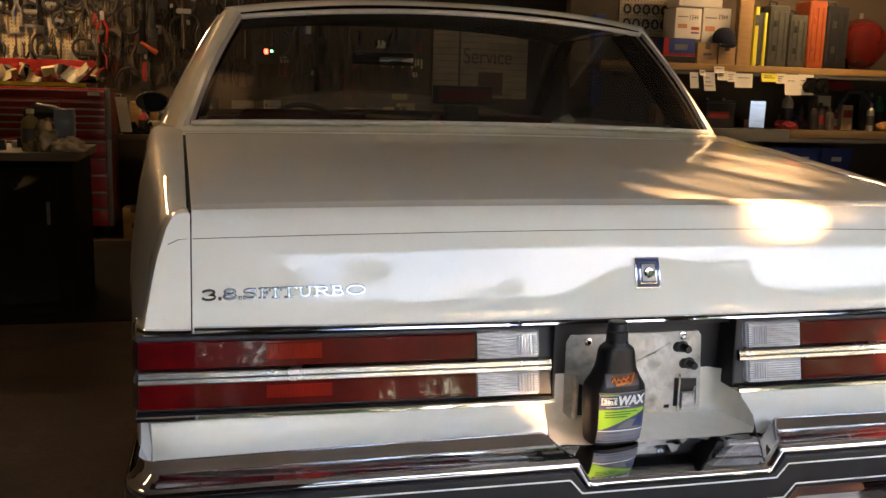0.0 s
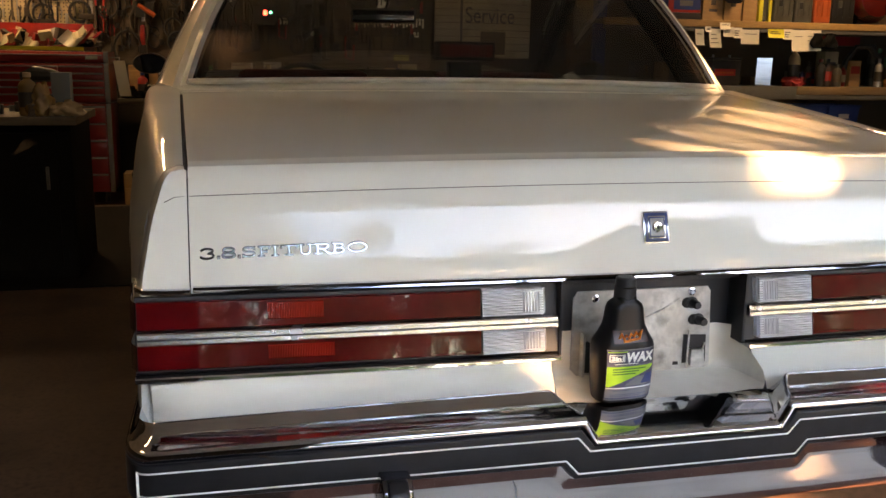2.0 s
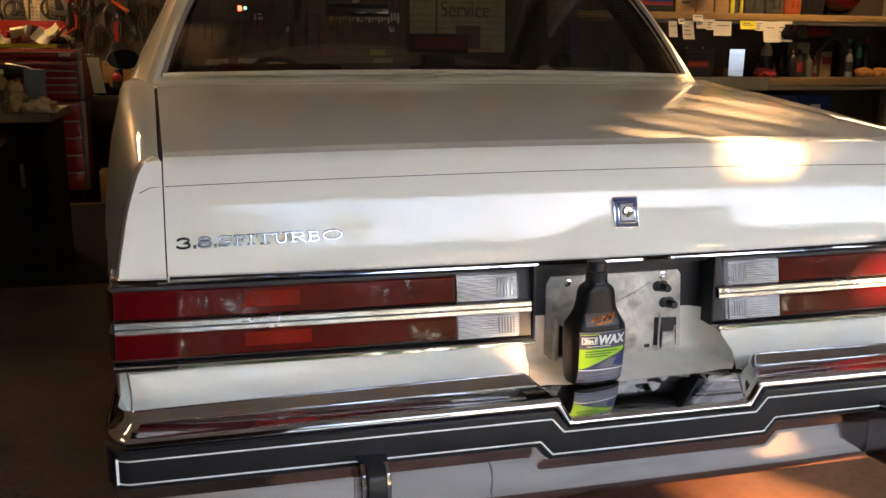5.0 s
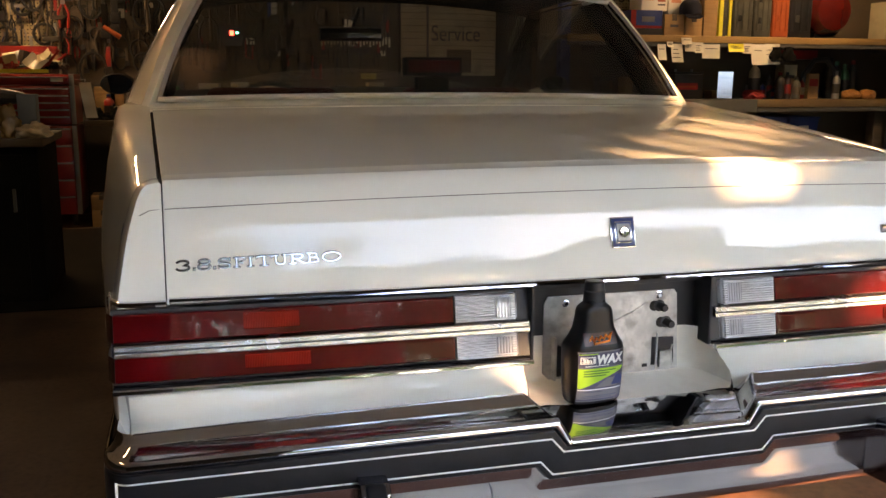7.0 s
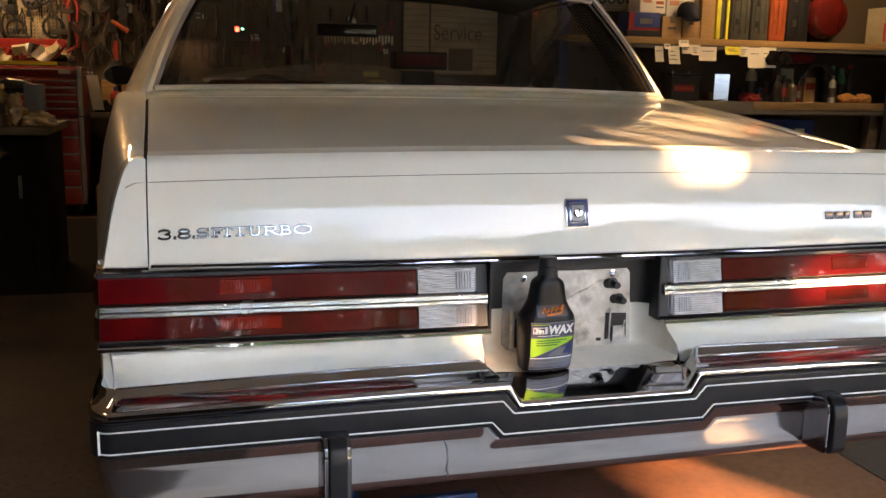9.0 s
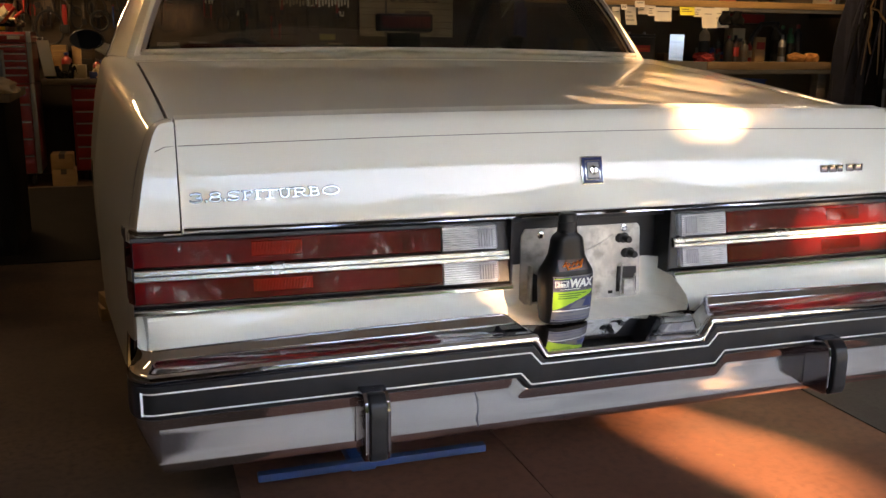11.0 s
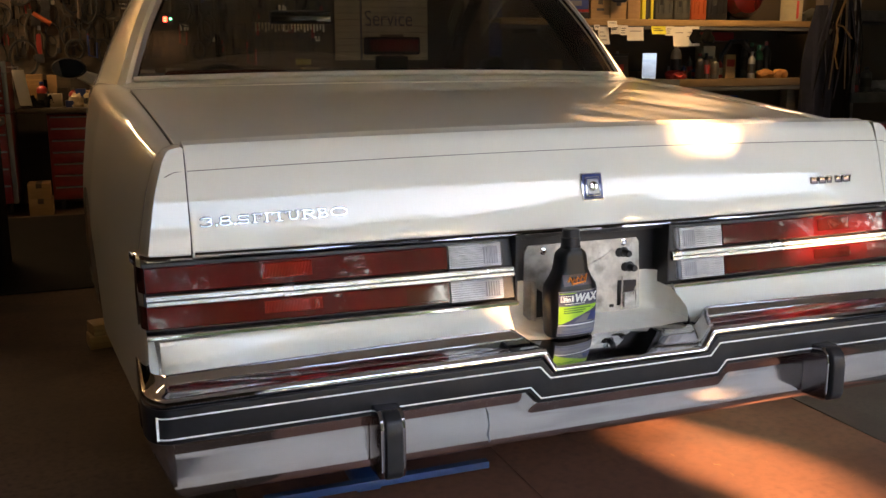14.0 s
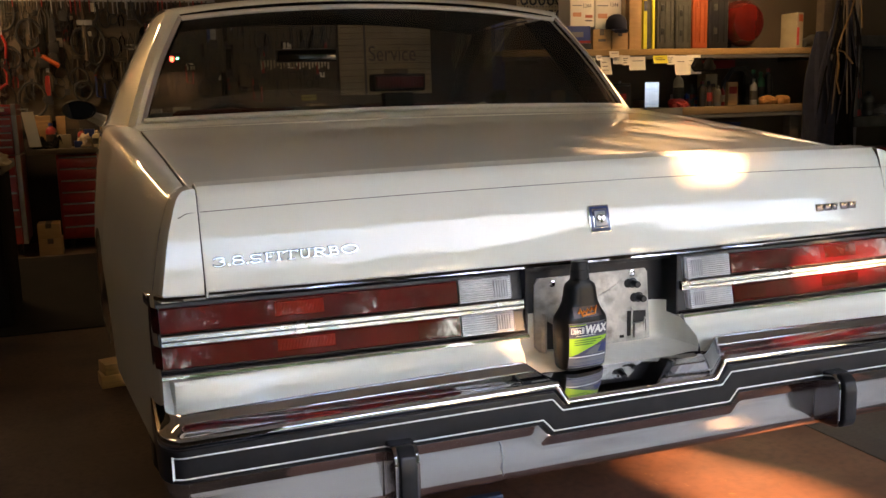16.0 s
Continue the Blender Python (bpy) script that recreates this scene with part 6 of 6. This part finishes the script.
def hand_tool(kind, x, z, y, rng, dark=False, size=0.62):
    """One of several simple hand tools hung on a hook, built about its hanging point."""
    nm, lab = {"wrench": ("wrench", "steel wrench hanging on the pegboard"), "driver": ("screwdriver", "screwdriver with a plastic handle on the pegboard"), "pliers": ("pliers", "pliers hanging open on the pegboard"),
               "hammer": ("hammer", "hammer hanging on the pegboard"), "coil": ("belt", "black rubber belt looped on a hook"), "tag": ("paper_tag", "faded paper tag pinned to the pegboard"), "clamp": ("clamp", "steel clamp hanging on the pegboard"), "brush": ("brush", "dark brush hanging on the pegboard")}[kind]
    t = thing(nm, lab, nm.replace("_", " "), (x, y, z), 0, "tools on the pegboard")
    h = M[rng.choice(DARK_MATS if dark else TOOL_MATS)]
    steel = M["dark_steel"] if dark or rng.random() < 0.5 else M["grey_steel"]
    if kind == "wrench":
        L = rng.uniform(0.14, 0.3)
        part("shank", box(-0.009, 0.009, -0.012, -0.004, -L, 0, 0.002), steel, t)
        part("jaw", slab([(-0.022, -0.005), (-0.012, -0.022), (0.012, -0.022), (0.022, -0.005), (0.018, 0.022), (0.008, 0.024), (0.007, 0.004), (-0.007, 0.004), (-0.008, 0.024), (-0.018, 0.022)], -0.014, -0.003), steel, t)
    elif kind == "driver":
        L = rng.uniform(0.10, 0.2)
        part("handle", moved(lathe([(0.010, 0), (0.014, 0.01), (0.012, 0.06), (0.015, 0.09), (0.010, 0.1)], 10), pose(0, -0.016, -0.08)), h, t)
        part("blade", tube([(0, -0.016, -0.08), (0, -0.016, -0.08 - L)], 0.004, 6), steel, t)
    elif kind == "pliers":
        part("handle", tube([(-0.005, -0.012, 0.0), (-0.03, -0.012, -0.06), (-0.022, -0.012, -0.15)], [0.007, 0.009, 0.008], 8), h, t)
        part("handle", tube([(0.005, -0.012, 0.0), (0.03, -0.012, -0.06), (0.022, -0.012, -0.15)], [0.007, 0.009, 0.008], 8), h, t)
        part("jaw", box(-0.013, 0.013, -0.02, -0.004, -0.01, 0.045, 0.004), steel, t)
    elif kind == "hammer":
        part("handle", tube([(0, -0.016, -0.02), (0, -0.016, -0.28)], [0.010, 0.014], 8), M["old_timber"], t)
        part("head", box(-0.055, 0.055, -0.03, -0.002, -0.02, 0.018, 0.006), steel, t)
    elif kind == "coil":
        r, e = rng.uniform(0.04, 0.10), rng.uniform(1.0, 2.0)
        part("loop", tube([(r * math.cos(a), -0.014, -r * e + r * e * math.sin(a)) for a in spread(0, 2 * math.pi, 21)], 0.009, 6), M["black"], t)
    elif kind == "tag":
        w, hh = rng.uniform(0.03, 0.07), rng.uniform(0.05, 0.12)
        part("sheet", grid([[Vector((u * w, -0.006 - 0.012 * v * v, -hh * v)) for u in (-1, 0, 1)] for v in (0, 0.5, 1)]), M["paper"], t)
    elif kind == "clamp":
        part("bar", tube([(-0.03, -0.014, 0), (-0.03, -0.014, -0.16), (0.03, -0.014, -0.18), (0.035, -0.014, -0.06)], 0.008, 6), h, t)
        part("screw", tube([(0.035, -0.014, -0.02), (0.035, -0.014, -0.14)], 0.005, 6), steel, t)
    else:
        part("stock", box(-0.02, 0.02, -0.024, -0.004, -0.16, 0, 0.005), h, t)
        part("bristles", box(-0.03, 0.03, -0.03, -0.004, -0.23, -0.16, 0.004), M["black"], t)
    t.scale = (size, size, size)
    return t


rng = random.Random(8)
kinds = ["wrench", "wrench", "driver", "pliers", "hammer", "coil", "driver", "pliers", "brush", "clamp", "brush", "coil"]
for row, z in enumerate((2.04, 1.90, 1.77, 1.64, 1.52, 1.40, 1.28)):
    x = -2.75 + rng.uniform(0, 0.05)
    while x < 0.95:
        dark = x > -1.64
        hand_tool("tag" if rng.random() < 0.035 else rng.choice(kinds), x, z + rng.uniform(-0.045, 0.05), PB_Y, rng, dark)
        x += rng.uniform(0.035, 0.065)
for k in range(120):
    hand_tool(rng.choice(["coil", "brush", "clamp", "coil", "hammer", "pliers"]), rng.uniform(-2.75, 0.4), rng.uniform(1.25, 2.05), PB_Y - 0.02, rng, rng.random() < 0.7, rng.uniform(0.8, 1.25))
# a rail of small screwdrivers along the top of the dark board
rl = thing("tool_rail", "long steel rail hung with small drivers", "rail", (-0.9, PB_Y - 0.05, 1.88))
part("bar", box(-0.72, 0.9, -0.008, 0.0, -0.01, 0.015), M["grey_steel"], rl)
for k in range(46):
    x = -0.70 + 0.034 * k
    part("driver", tube([(x, -0.014, 0.0), (x, -0.014, -rng.uniform(0.05, 0.13))], [0.006, 0.003], 6), M[rng.choice(["grey_steel", "black", "chest_red", "old_timber"])], rl)
for x in (-0.7, 0.85):
    part("rail_bracket", box(x - 0.01, x + 0.01, 0.0, 0.05, -0.01, 0.015), M["grey_steel"], rl)
solid("hammer", tube([(-1.33, PB_Y - 0.05, 1.46), (-1.21, PB_Y - 0.05, 1.38)], [0.016, 0.02], 8), M["orange"], "small hammer with a bright orange grip among dark tools", "hammer")
# small pennant with red and white stripes
fl = thing("striped_pennant", "small faded pennant with red and white stripes and a blue corner", "flag", (-1.72, PB_Y - 0.06, 2.06))
for k in range(7):
    part("stripe", box(-0.07 + 0.02 * k, -0.05 + 0.02 * k, -0.003, 0.0, -0.26 + (0.0 if k % 2 else 0.004), 0.0), M["rag_red"] if k % 2 == 0 else M["paper"], fl)
part("corner", box(-0.072, 0.004, -0.006, -0.0035, -0.11, 0.001), M["blue_plastic"], fl)
part("cord", tube([(-0.07, 0.0, 0.0), (0.0, 0.055, 0.03), (0.07, 0.0, 0.0)], 0.003, 6), M["black"], fl)
# dark discs and belts on the pale pegboard
for x, z, r in ((-2.62, 2.02, 0.05), (-2.48, 2.0, 0.035), (-2.30, 1.98, 0.045), (-2.15, 2.03, 0.04), (-2.36, 1.70, 0.055), (-2.12, 1.66, 0.06), (-1.98, 1.72, 0.05), (-1.9, 1.60, 0.065), (-2.55, 1.62, 0.05)):
    dc = thing("pulley", "black round pulley hung on the pegboard", "pulley", (x, PB_Y - 0.03, z), 0, "tools on the pegboard")
    part("rim", tube([(r * math.cos(a), 0, r * math.sin(a)) for a in spread(0, 2 * math.pi, 21)], 0.013, 6), M["black"], dc)
    part("hub", box(-r, r, -0.004, 0.004, -0.012, 0.012), M["grey_steel"], dc)
    part("peg", tube([(0, 0.0, 0), (0, 0.03, 0)], 0.006, 6), M["grey_steel"], dc)
for x in (-2.66, -2.52, -2.26, -2.19, -2.06):
    solid("file_tool", box(x - 0.016, x + 0.016, PB_Y - 0.02, PB_Y - 0.003, 1.66, 1.94, 0.004), M["flat_black"], "long black file hanging on the pegboard", "file", group="tools on the pegboard")

sg = thing("service_sign", "aged cream service sign board on the back wall", "sign", (1.45, WALL_B - 0.02, 1.10))
part("board", box(-0.42, 0.42, -0.01, 0.0, 0, 0.62), M["aged_board"], sg)
letters("sign_text", "Service", 0.19, 0.001, M["print"], sg, pose(-0.16, -0.0115, 0.29, 90, 0, 0), stretch=0.8)
part("picture", box(-0.02, 0.2, -0.013, -0.009, 0.03, 0.22), M["old_timber"], sg)
part("board_edge", box(-0.20, -0.18, -0.014, -0.009, 0, 0.62), M["grey_board"], sg)
M["lime_faded"] = mat("faded_yellow_plate", (0.30, 0.27, 0.07), 0.5, var=0.2, vscale=30)
st = thing("paper_rack", "row of narrow white paper strips on a dark rack", "rack", (0.78, PB_Y - 0.06, 1.31))
part("rack_bar", box(-0.45, 0.16, 0.0, 0.05, 0.09, 0.105), M["black"], st)
for k in range(22):
    part("strip", box(-0.44 + 0.027 * k, -0.424 + 0.027 * k, -0.004, -0.001, 0.02 + 0.012 * (k % 3), 0.10), M["paper"] if k > 10 else M["aged_board"], st)
solid("metal_tag_plate", box(0.68, 0.81, PB_Y - 0.02, PB_Y - 0.003, 1.065, 1.115, 0.002), M["lime_faded"], "small yellow metal plate on the back wall", "plate")
solid("blue_post", box(2.02, 2.10, 5.12, 5.2, 0.002, 1.75, 0.004), M["blue_plastic"], "upright dark blue steel post by the partition", "post")
ind = thing("charger", "small black battery charger with red and green indicator lights", "charger", (-0.36, PB_Y - 0.06, 1.38))
part("case", box(-0.10, 0.07, 0.0, 0.058, -0.05, 0.10, 0.006), M["black"], ind)
part("red_light", box(-0.022, 0.008, -0.004, 0.002, 0.026, 0.064, 0.003), M["indicator"], ind, "glowing red light")
part("green_light", box(0.025, 0.045, -0.004, 0.002, 0.04, 0.056, 0.002), M["indicator_green"], ind, "glowing green light")

# ---- left: tool chests, bench, clutter ----
def tool_chest(name, label, at, w, d, parts_, turn=0.0):
    """Steel chest; parts_: list of (z0, z1, rows, columns as fractions)."""
    t = thing(name, label, "tool chest", at, turn)
    z_lo, z_hi = min(p[0] for p in parts_), max(p[1] for p in parts_)
    for z0, z1, rows, cols in parts_:
        part("carcass", box(-w / 2, w / 2, 0.012, d, z0, z1 - 0.004, 0.006), M["chest_red"], t)
        part("corner_post", box(w / 2 - 0.03, w / 2 + 0.002, -0.004, 0.03, z0, z1, 0.003), M["grey_steel"], t)
        hh = (z1 - z0 - 0.03) / rows
        for r in range(rows):
            xa = -w / 2 + 0.015
            for f in cols:
                xb = xa + (w - 0.05) * f
                dr = part("drawer", box(xa + 0.003, xb - 0.003, 0.0, 0.03, z0 + 0.015 + hh * r + 0.003, z0 + 0.015 + hh * (r + 1) - 0.003, 0.003), M["chest_red"], t)
                part("drawer_pull", box(xa + 0.006, xb - 0.006, -0.009, 0.002, z0 + 0.015 + hh * (r + 1) - 0.016, z0 + 0.015 + hh * (r + 1) - 0.005, 0.002), M["grey_steel"], dr)
                xa = xb
    for dx in (-w / 2 + 0.06, w / 2 - 0.06):
        part("castor", moved(lathe([(0.04, -0.015), (0.045, 0), (0.04, 0.015)], 14), pose(dx, 0.08, 0.045, 0, 90, 0)), M["black"], t)
    return t


tool_chest("tool_chest", "tall red steel tool chest with rows of drawers", (-2.01, 5.6, 0.0), 1.0, 0.48, [(0.09, 0.735, 5, (0.7, 0.3)), (0.74, 1.02, 5, (0.68, 0.32)), (1.022, 1.10, 1, (1.0,))])
part("maker_plate", box(-1.66 + 2.01, -1.58 + 2.01, -0.008, 0.0, 1.045, 1.075), M["paper"], bpy.data.objects["tool_chest"])
tool_chest("tool_chest", "low dark red tool chest beside the bench", (-1.10, 5.75, 0.0), 0.36, 0.4, [(0.08, 0.72, 7, (1.0,))])
rb = thing("rear_bench", "cluttered narrow bench under the pegboard", "workbench", (-0.85, 5.7, 0))
part("bench_top", box(-0.62, 1.6, -0.02, 0.48, 0.725, 0.765, 0.004), M["old_timber"], rb)
for x in (0.0, 1.5):
    part("leg", box(x - 0.03, x + 0.03, 0.05, 0.11, 0, 0.724), M["grey_steel"], rb)
tr = thing("tool_tray", "open red tray full of tools on the chest", "tray", (-2.05, 5.62, 1.101))
part("tray_pan", box(-0.46, 0.40, 0, 0.42, 0, 0.03, 0.003), M["old_timber"], tr)
part("tray_back", box(-0.46, 0.40, 0.40, 0.43, 0.03, 0.20, 0.003), M["chest_red"], tr)
part("ruler", box(-0.44, 0.38, -0.004, 0.0, 0.005, 0.03), M["yellow"], tr)
rng = random.Random(14)
for k in range(60):
    x, z, y = rng.uniform(-2.48, -1.62), 1.132, 5.66 + rng.uniform(0, 0.28)
    m = M[rng.choice(["aged_board", "chest_red", "black", "dark_steel", "card", "flat_black", "old_timber", "cloth", "grey_steel", "black", "rag_red"])]
    kind = rng.random()
    if kind < 0.5:
        w, d, h = rng.uniform(0.02, 0.09), rng.uniform(0.02, 0.07), rng.uniform(0.015, 0.11)
        b = moved(box(-w / 2, w / 2, -d / 2, d / 2, 0, h, 0.003), Matrix.Rotation(rng.uniform(-0.5, 0.5), 4, "Y") @ Matrix.Rotation(rng.uniform(-0.4, 0.4), 4, "X"))
        solid("parts_box", b, m, "small tilted parts box heaped on the tool chest", "box", (x, y, z + 0.025), rng.uniform(-60, 60), "clutter on the chest")
    elif kind < 0.75:
        crumple("shop_rag", "crumpled dingy rag heaped on the tool chest", (x, y, z), (rng.uniform(0.03, 0.07), 0.04, rng.uniform(0.02, 0.06)), m, 60 + k)
    else:
        L, a = rng.uniform(0.06, 0.16), rng.uniform(-0.9, 0.9)
        solid("hand_tool", tube([(-L * math.cos(a), 0, 0.0), (0, 0.01, 0.02), (L * math.cos(a), 0, 0.02 + L * abs(math.sin(a)))], [0.006, 0.012, 0.009], 8), m, "loose hand tool lying on the tool chest", "tool", (x, y, z + 0.012), rng.uniform(-30, 30), "clutter on the chest")
for x, z, a, w, h in ((-1.80, 1.20, 0.5, 0.12, 0.10), (-2.22, 1.19, -0.2, 0.10, 0.07), (-2.42, 1.21, 0.1, 0.07, 0.05), (-2.05, 1.16, 0.3, 0.09, 0.08), (-1.69, 1.26, -0.6, 0.10, 0.05)):
    g = grid([[Vector((u * w * 0.5 + 0.25 * v * h, -0.01 * math.sin(4 * u) + 0.05 * v, v * h + 0.012 * u * u)) for u in spread(-1, 1, 6)] for v in spread(0, 1, 6)])
    solid("paper_sheet", moved(g, Matrix.Rotation(a, 4, "Y")), M["paper"] if w > 0.1 else M["aged_board"], "creased paper sheet on the tool chest clutter", "paper", (x, 5.645, z - 0.06), 0, "papers on the chest")
for k in range(40):
    x, h = rng.uniform(-1.42, 0.7), rng.uniform(0.03, 0.2)
    if k % 3:
        carton("parts_box", "small parts box on the rear bench", x, x + rng.uniform(0.04, 0.14), 0.766, 0.766 + h, M[rng.choice(["card", "black", "dark_steel", "old_timber", "chest_red", "aged_board", "blue_plastic"])], y0=5.72 + rng.uniform(0, 0.28), depth=rng.uniform(0.04, 0.12), tape=False, turn=rng.uniform(-20, 20), group="clutter on the rear bench")
    else:
        bottle_thing("workshop_bottle", "workshop bottle on the rear bench", (x, 5.75 + rng.uniform(0, 0.25), 0.766), rng.uniform(0.02, 0.04), h + 0.06, M[rng.choice(pal)], M[rng.choice(pal)], group="bottles on the rear bench")
CLUTTER = ["card", "black", "dark_steel", "old_timber", "cloth", "aged_board", "grey_plastic", "flat_black", "grey_steel", "timber"]
for k in range(46):
    x, h = rng.uniform(-1.42, 0.75), rng.uniform(0.05, 0.30)
    carton("parts_box", "worn parts box stacked at the back of the rear bench", x, x + rng.uniform(0.03, 0.16), 0.766, 0.766 + h, M[rng.choice(CLUTTER)], y0=5.98 + rng.uniform(0, 0.08), depth=rng.uniform(0.04, 0.1), tape=False, turn=rng.uniform(-25, 25), group="clutter on the rear bench")
for k in range(10):
    crumple("shop_rag", "crumpled dingy rag on the rear bench", (rng.uniform(-1.4, 0.6), 5.76, 0.766), (rng.uniform(0.04, 0.09), 0.04, rng.uniform(0.03, 0.07)), M[rng.choice(["cloth", "flat_black", "old_timber", "navy_cloth"])], 30 + k)
bottle_thing("white_jar", "white plastic jar on the rear bench", (-0.98, 5.74, 0.766), 0.035, 0.12, M["aged_board"], M["cloth"], "jar", "bottles on the rear bench")
for z, w, h in ((0.0, 0.16, 0.12), (0.121, 0.15, 0.11)):
    carton("brown_carton", "brown cardboard carton stacked on the floor", -1.44, -1.44 + w, z, z + h, M["card"], y0=5.55, depth=0.2)
lt = thing("paper_tag", "long pale paper tag hanging by the chest", "paper", (-1.43, 5.56, 1.04))
part("sheet", grid([[Vector((u * 0.04 + 0.035 * v, -0.01 - 0.01 * math.sin(3 * v), -0.25 * v)) for u in (-1, 0, 1)] for v in spread(0, 1, 6)]), M["paper"], lt)
part("peg", tube([(0, -0.008, 0.0), (0.0, 0.05, 0.02), (-0.07, 0.08, 0.02)], 0.004, 6), M["grey_steel"], lt)
# near bench
nb = thing("dark_bench", "dark cabinet bench with a cluttered worn top", "workbench", (-2.3, 3.2, 0))
# Cabinet and doors take near-black, the deep shade on them put into the colour.
part("cabinet", box(-1.1, 0.87, 0.03, 0.68, 0.0, 0.755, 0.004), M["flat_black"], nb)
part("bench_top", box(-1.13, 0.90, 0, 0.71, 0.757, 0.797, 0.004), M["old_timber"], nb)
for k in range(3):
    part("cabinet_door", box(-0.52 + 0.45 * k, -0.10 + 0.45 * k, 0.01, 0.03, 0.06, 0.72, 0.003), M["flat_black"], nb)
    part("door_handle", box(-0.15 + 0.45 * k, -0.135 + 0.45 * k, 0.0, 0.012, 0.45, 0.56, 0.002), M["grey_plastic"], nb)
M["slate"] = mat("slate_blue_card", (0.10, 0.13, 0.17), 0.6, var=0.15)
M["amber_glass"] = mat("amber_glass", (0.20, 0.13, 0.05), 0.15, coat=0.6, var=0.4)
carton("blue_carton", "slate blue upright carton on the dark bench", -1.52, -1.435, 0.798, 1.0, M["slate"], y0=3.33, depth=0.09, tape=False)
crumple("cloth_rag", "crumpled pale cloth on the dark bench", (-1.45, 3.27, 0.798), (0.075, 0.05, 0.045), M["cloth"], 4)
bottle_thing("glass_bottle", "amber glass bottle on the dark bench", (-1.62, 3.3, 0.798), 0.045, 0.2, M["amber_glass"], M["cloth"], group="bottles on the dark bench")
crumple("plastic_bag", "crumpled clear brown plastic bag on the bench", (-1.56, 3.28, 0.798), (0.06, 0.05, 0.09), M["amber_glass"], 12, "bag")
for k in range(14):
    x = rng.uniform(-1.9, -1.42)
    carton("parts_box", "small dark parts box on the dark bench", x, x + rng.uniform(0.03, 0.1), 0.798, 0.798 + rng.uniform(0.01, 0.07), M[rng.choice(["black", "grey_plastic", "card", "grey_steel", "old_timber", "chest_red"])], y0=3.25 + rng.uniform(0, 0.35), depth=rng.uniform(0.03, 0.1), tape=False, turn=rng.uniform(-40, 40), group="clutter on the dark bench")
solid("drill", tube([(-1.66, 3.42, 0.97), (-1.60, 3.4, 0.99), (-1.52, 3.38, 0.985), (-1.46, 3.37, 0.98)], [0.03, 0.04, 0.03, 0.012], 10), M["black"], "black power drill lying on bench clutter", "drill")
part("drill_grip", tube([(-1.62, 3.41, 0.96), (-1.64, 3.42, 0.80)], [0.022, 0.026], 8), M["black"], bpy.data.objects["drill"])

# blue jack under the car's tail
jk = thing("floor_jack", "low blue steel floor jack under the car's tail", "jack", (-0.38, 0.30, 0))
part("jack_arm", box(-0.03, 0.03, 0.045, 0.40, 0.07, 0.10, 0.004), M["blue_paint"], jk)
part("jack_beam", box(-0.25, 0.30, 0.02, 0.045, 0.088, 0.106, 0.003), M["blue_paint"], jk)
part("jack_saddle", box(-0.06, 0.06, 0.30, 0.36, 0.10, 0.22, 0.01), M["grey_steel"], jk)
for x in (-0.25, 0.25):
    part("jack_wheel", moved(lathe([(0.03, -0.02), (0.035, -0.012), (0.035, 0.012), (0.03, 0.02)], 16), pose(x * 0.4, 0.38, 0.0355, 0, 90, 0)), M["black"], jk)

# wood blocks beside the wheel, and fine chaff on the floor
for k, (w, z0, h) in enumerate(((0.12, 0.0, 0.05), (0.10, 0.0505, 0.045))):
    solid("timber_block", moved(box(-w / 2, w / 2, -0.05, 0.05, 0, h, 0.003), Matrix.Rotation(0.12 * k, 4, "Z")), M["timber"], "short raw timber block lying on the floor by the wheel", "block", (-0.96, 2.05, z0), 8, "blocks by the wheel")
rng = random.Random(3)
chaff = bmesh.new()
for k in range(46):
    x, y, a, L = rng.uniform(0.3, 0.95), rng.uniform(-0.05, 0.6), rng.uniform(0, 3.1), rng.choice((0.001, 0.0015, 0.002, 0.008))
    d = Vector((math.cos(a), math.sin(a), 0)) * L
    p = Vector((x, y, 0.0016))
    bend = Vector((-d.y, d.x, 0)) * rng.uniform(-0.5, 0.5)
    tube([p - d, p + bend, p + d], 0.0004, 4, bm=chaff)
solid("floor_chaff", chaff, M["timber"], "pale wood chips and fibres scattered on the floor", "debris", kind="stuff")
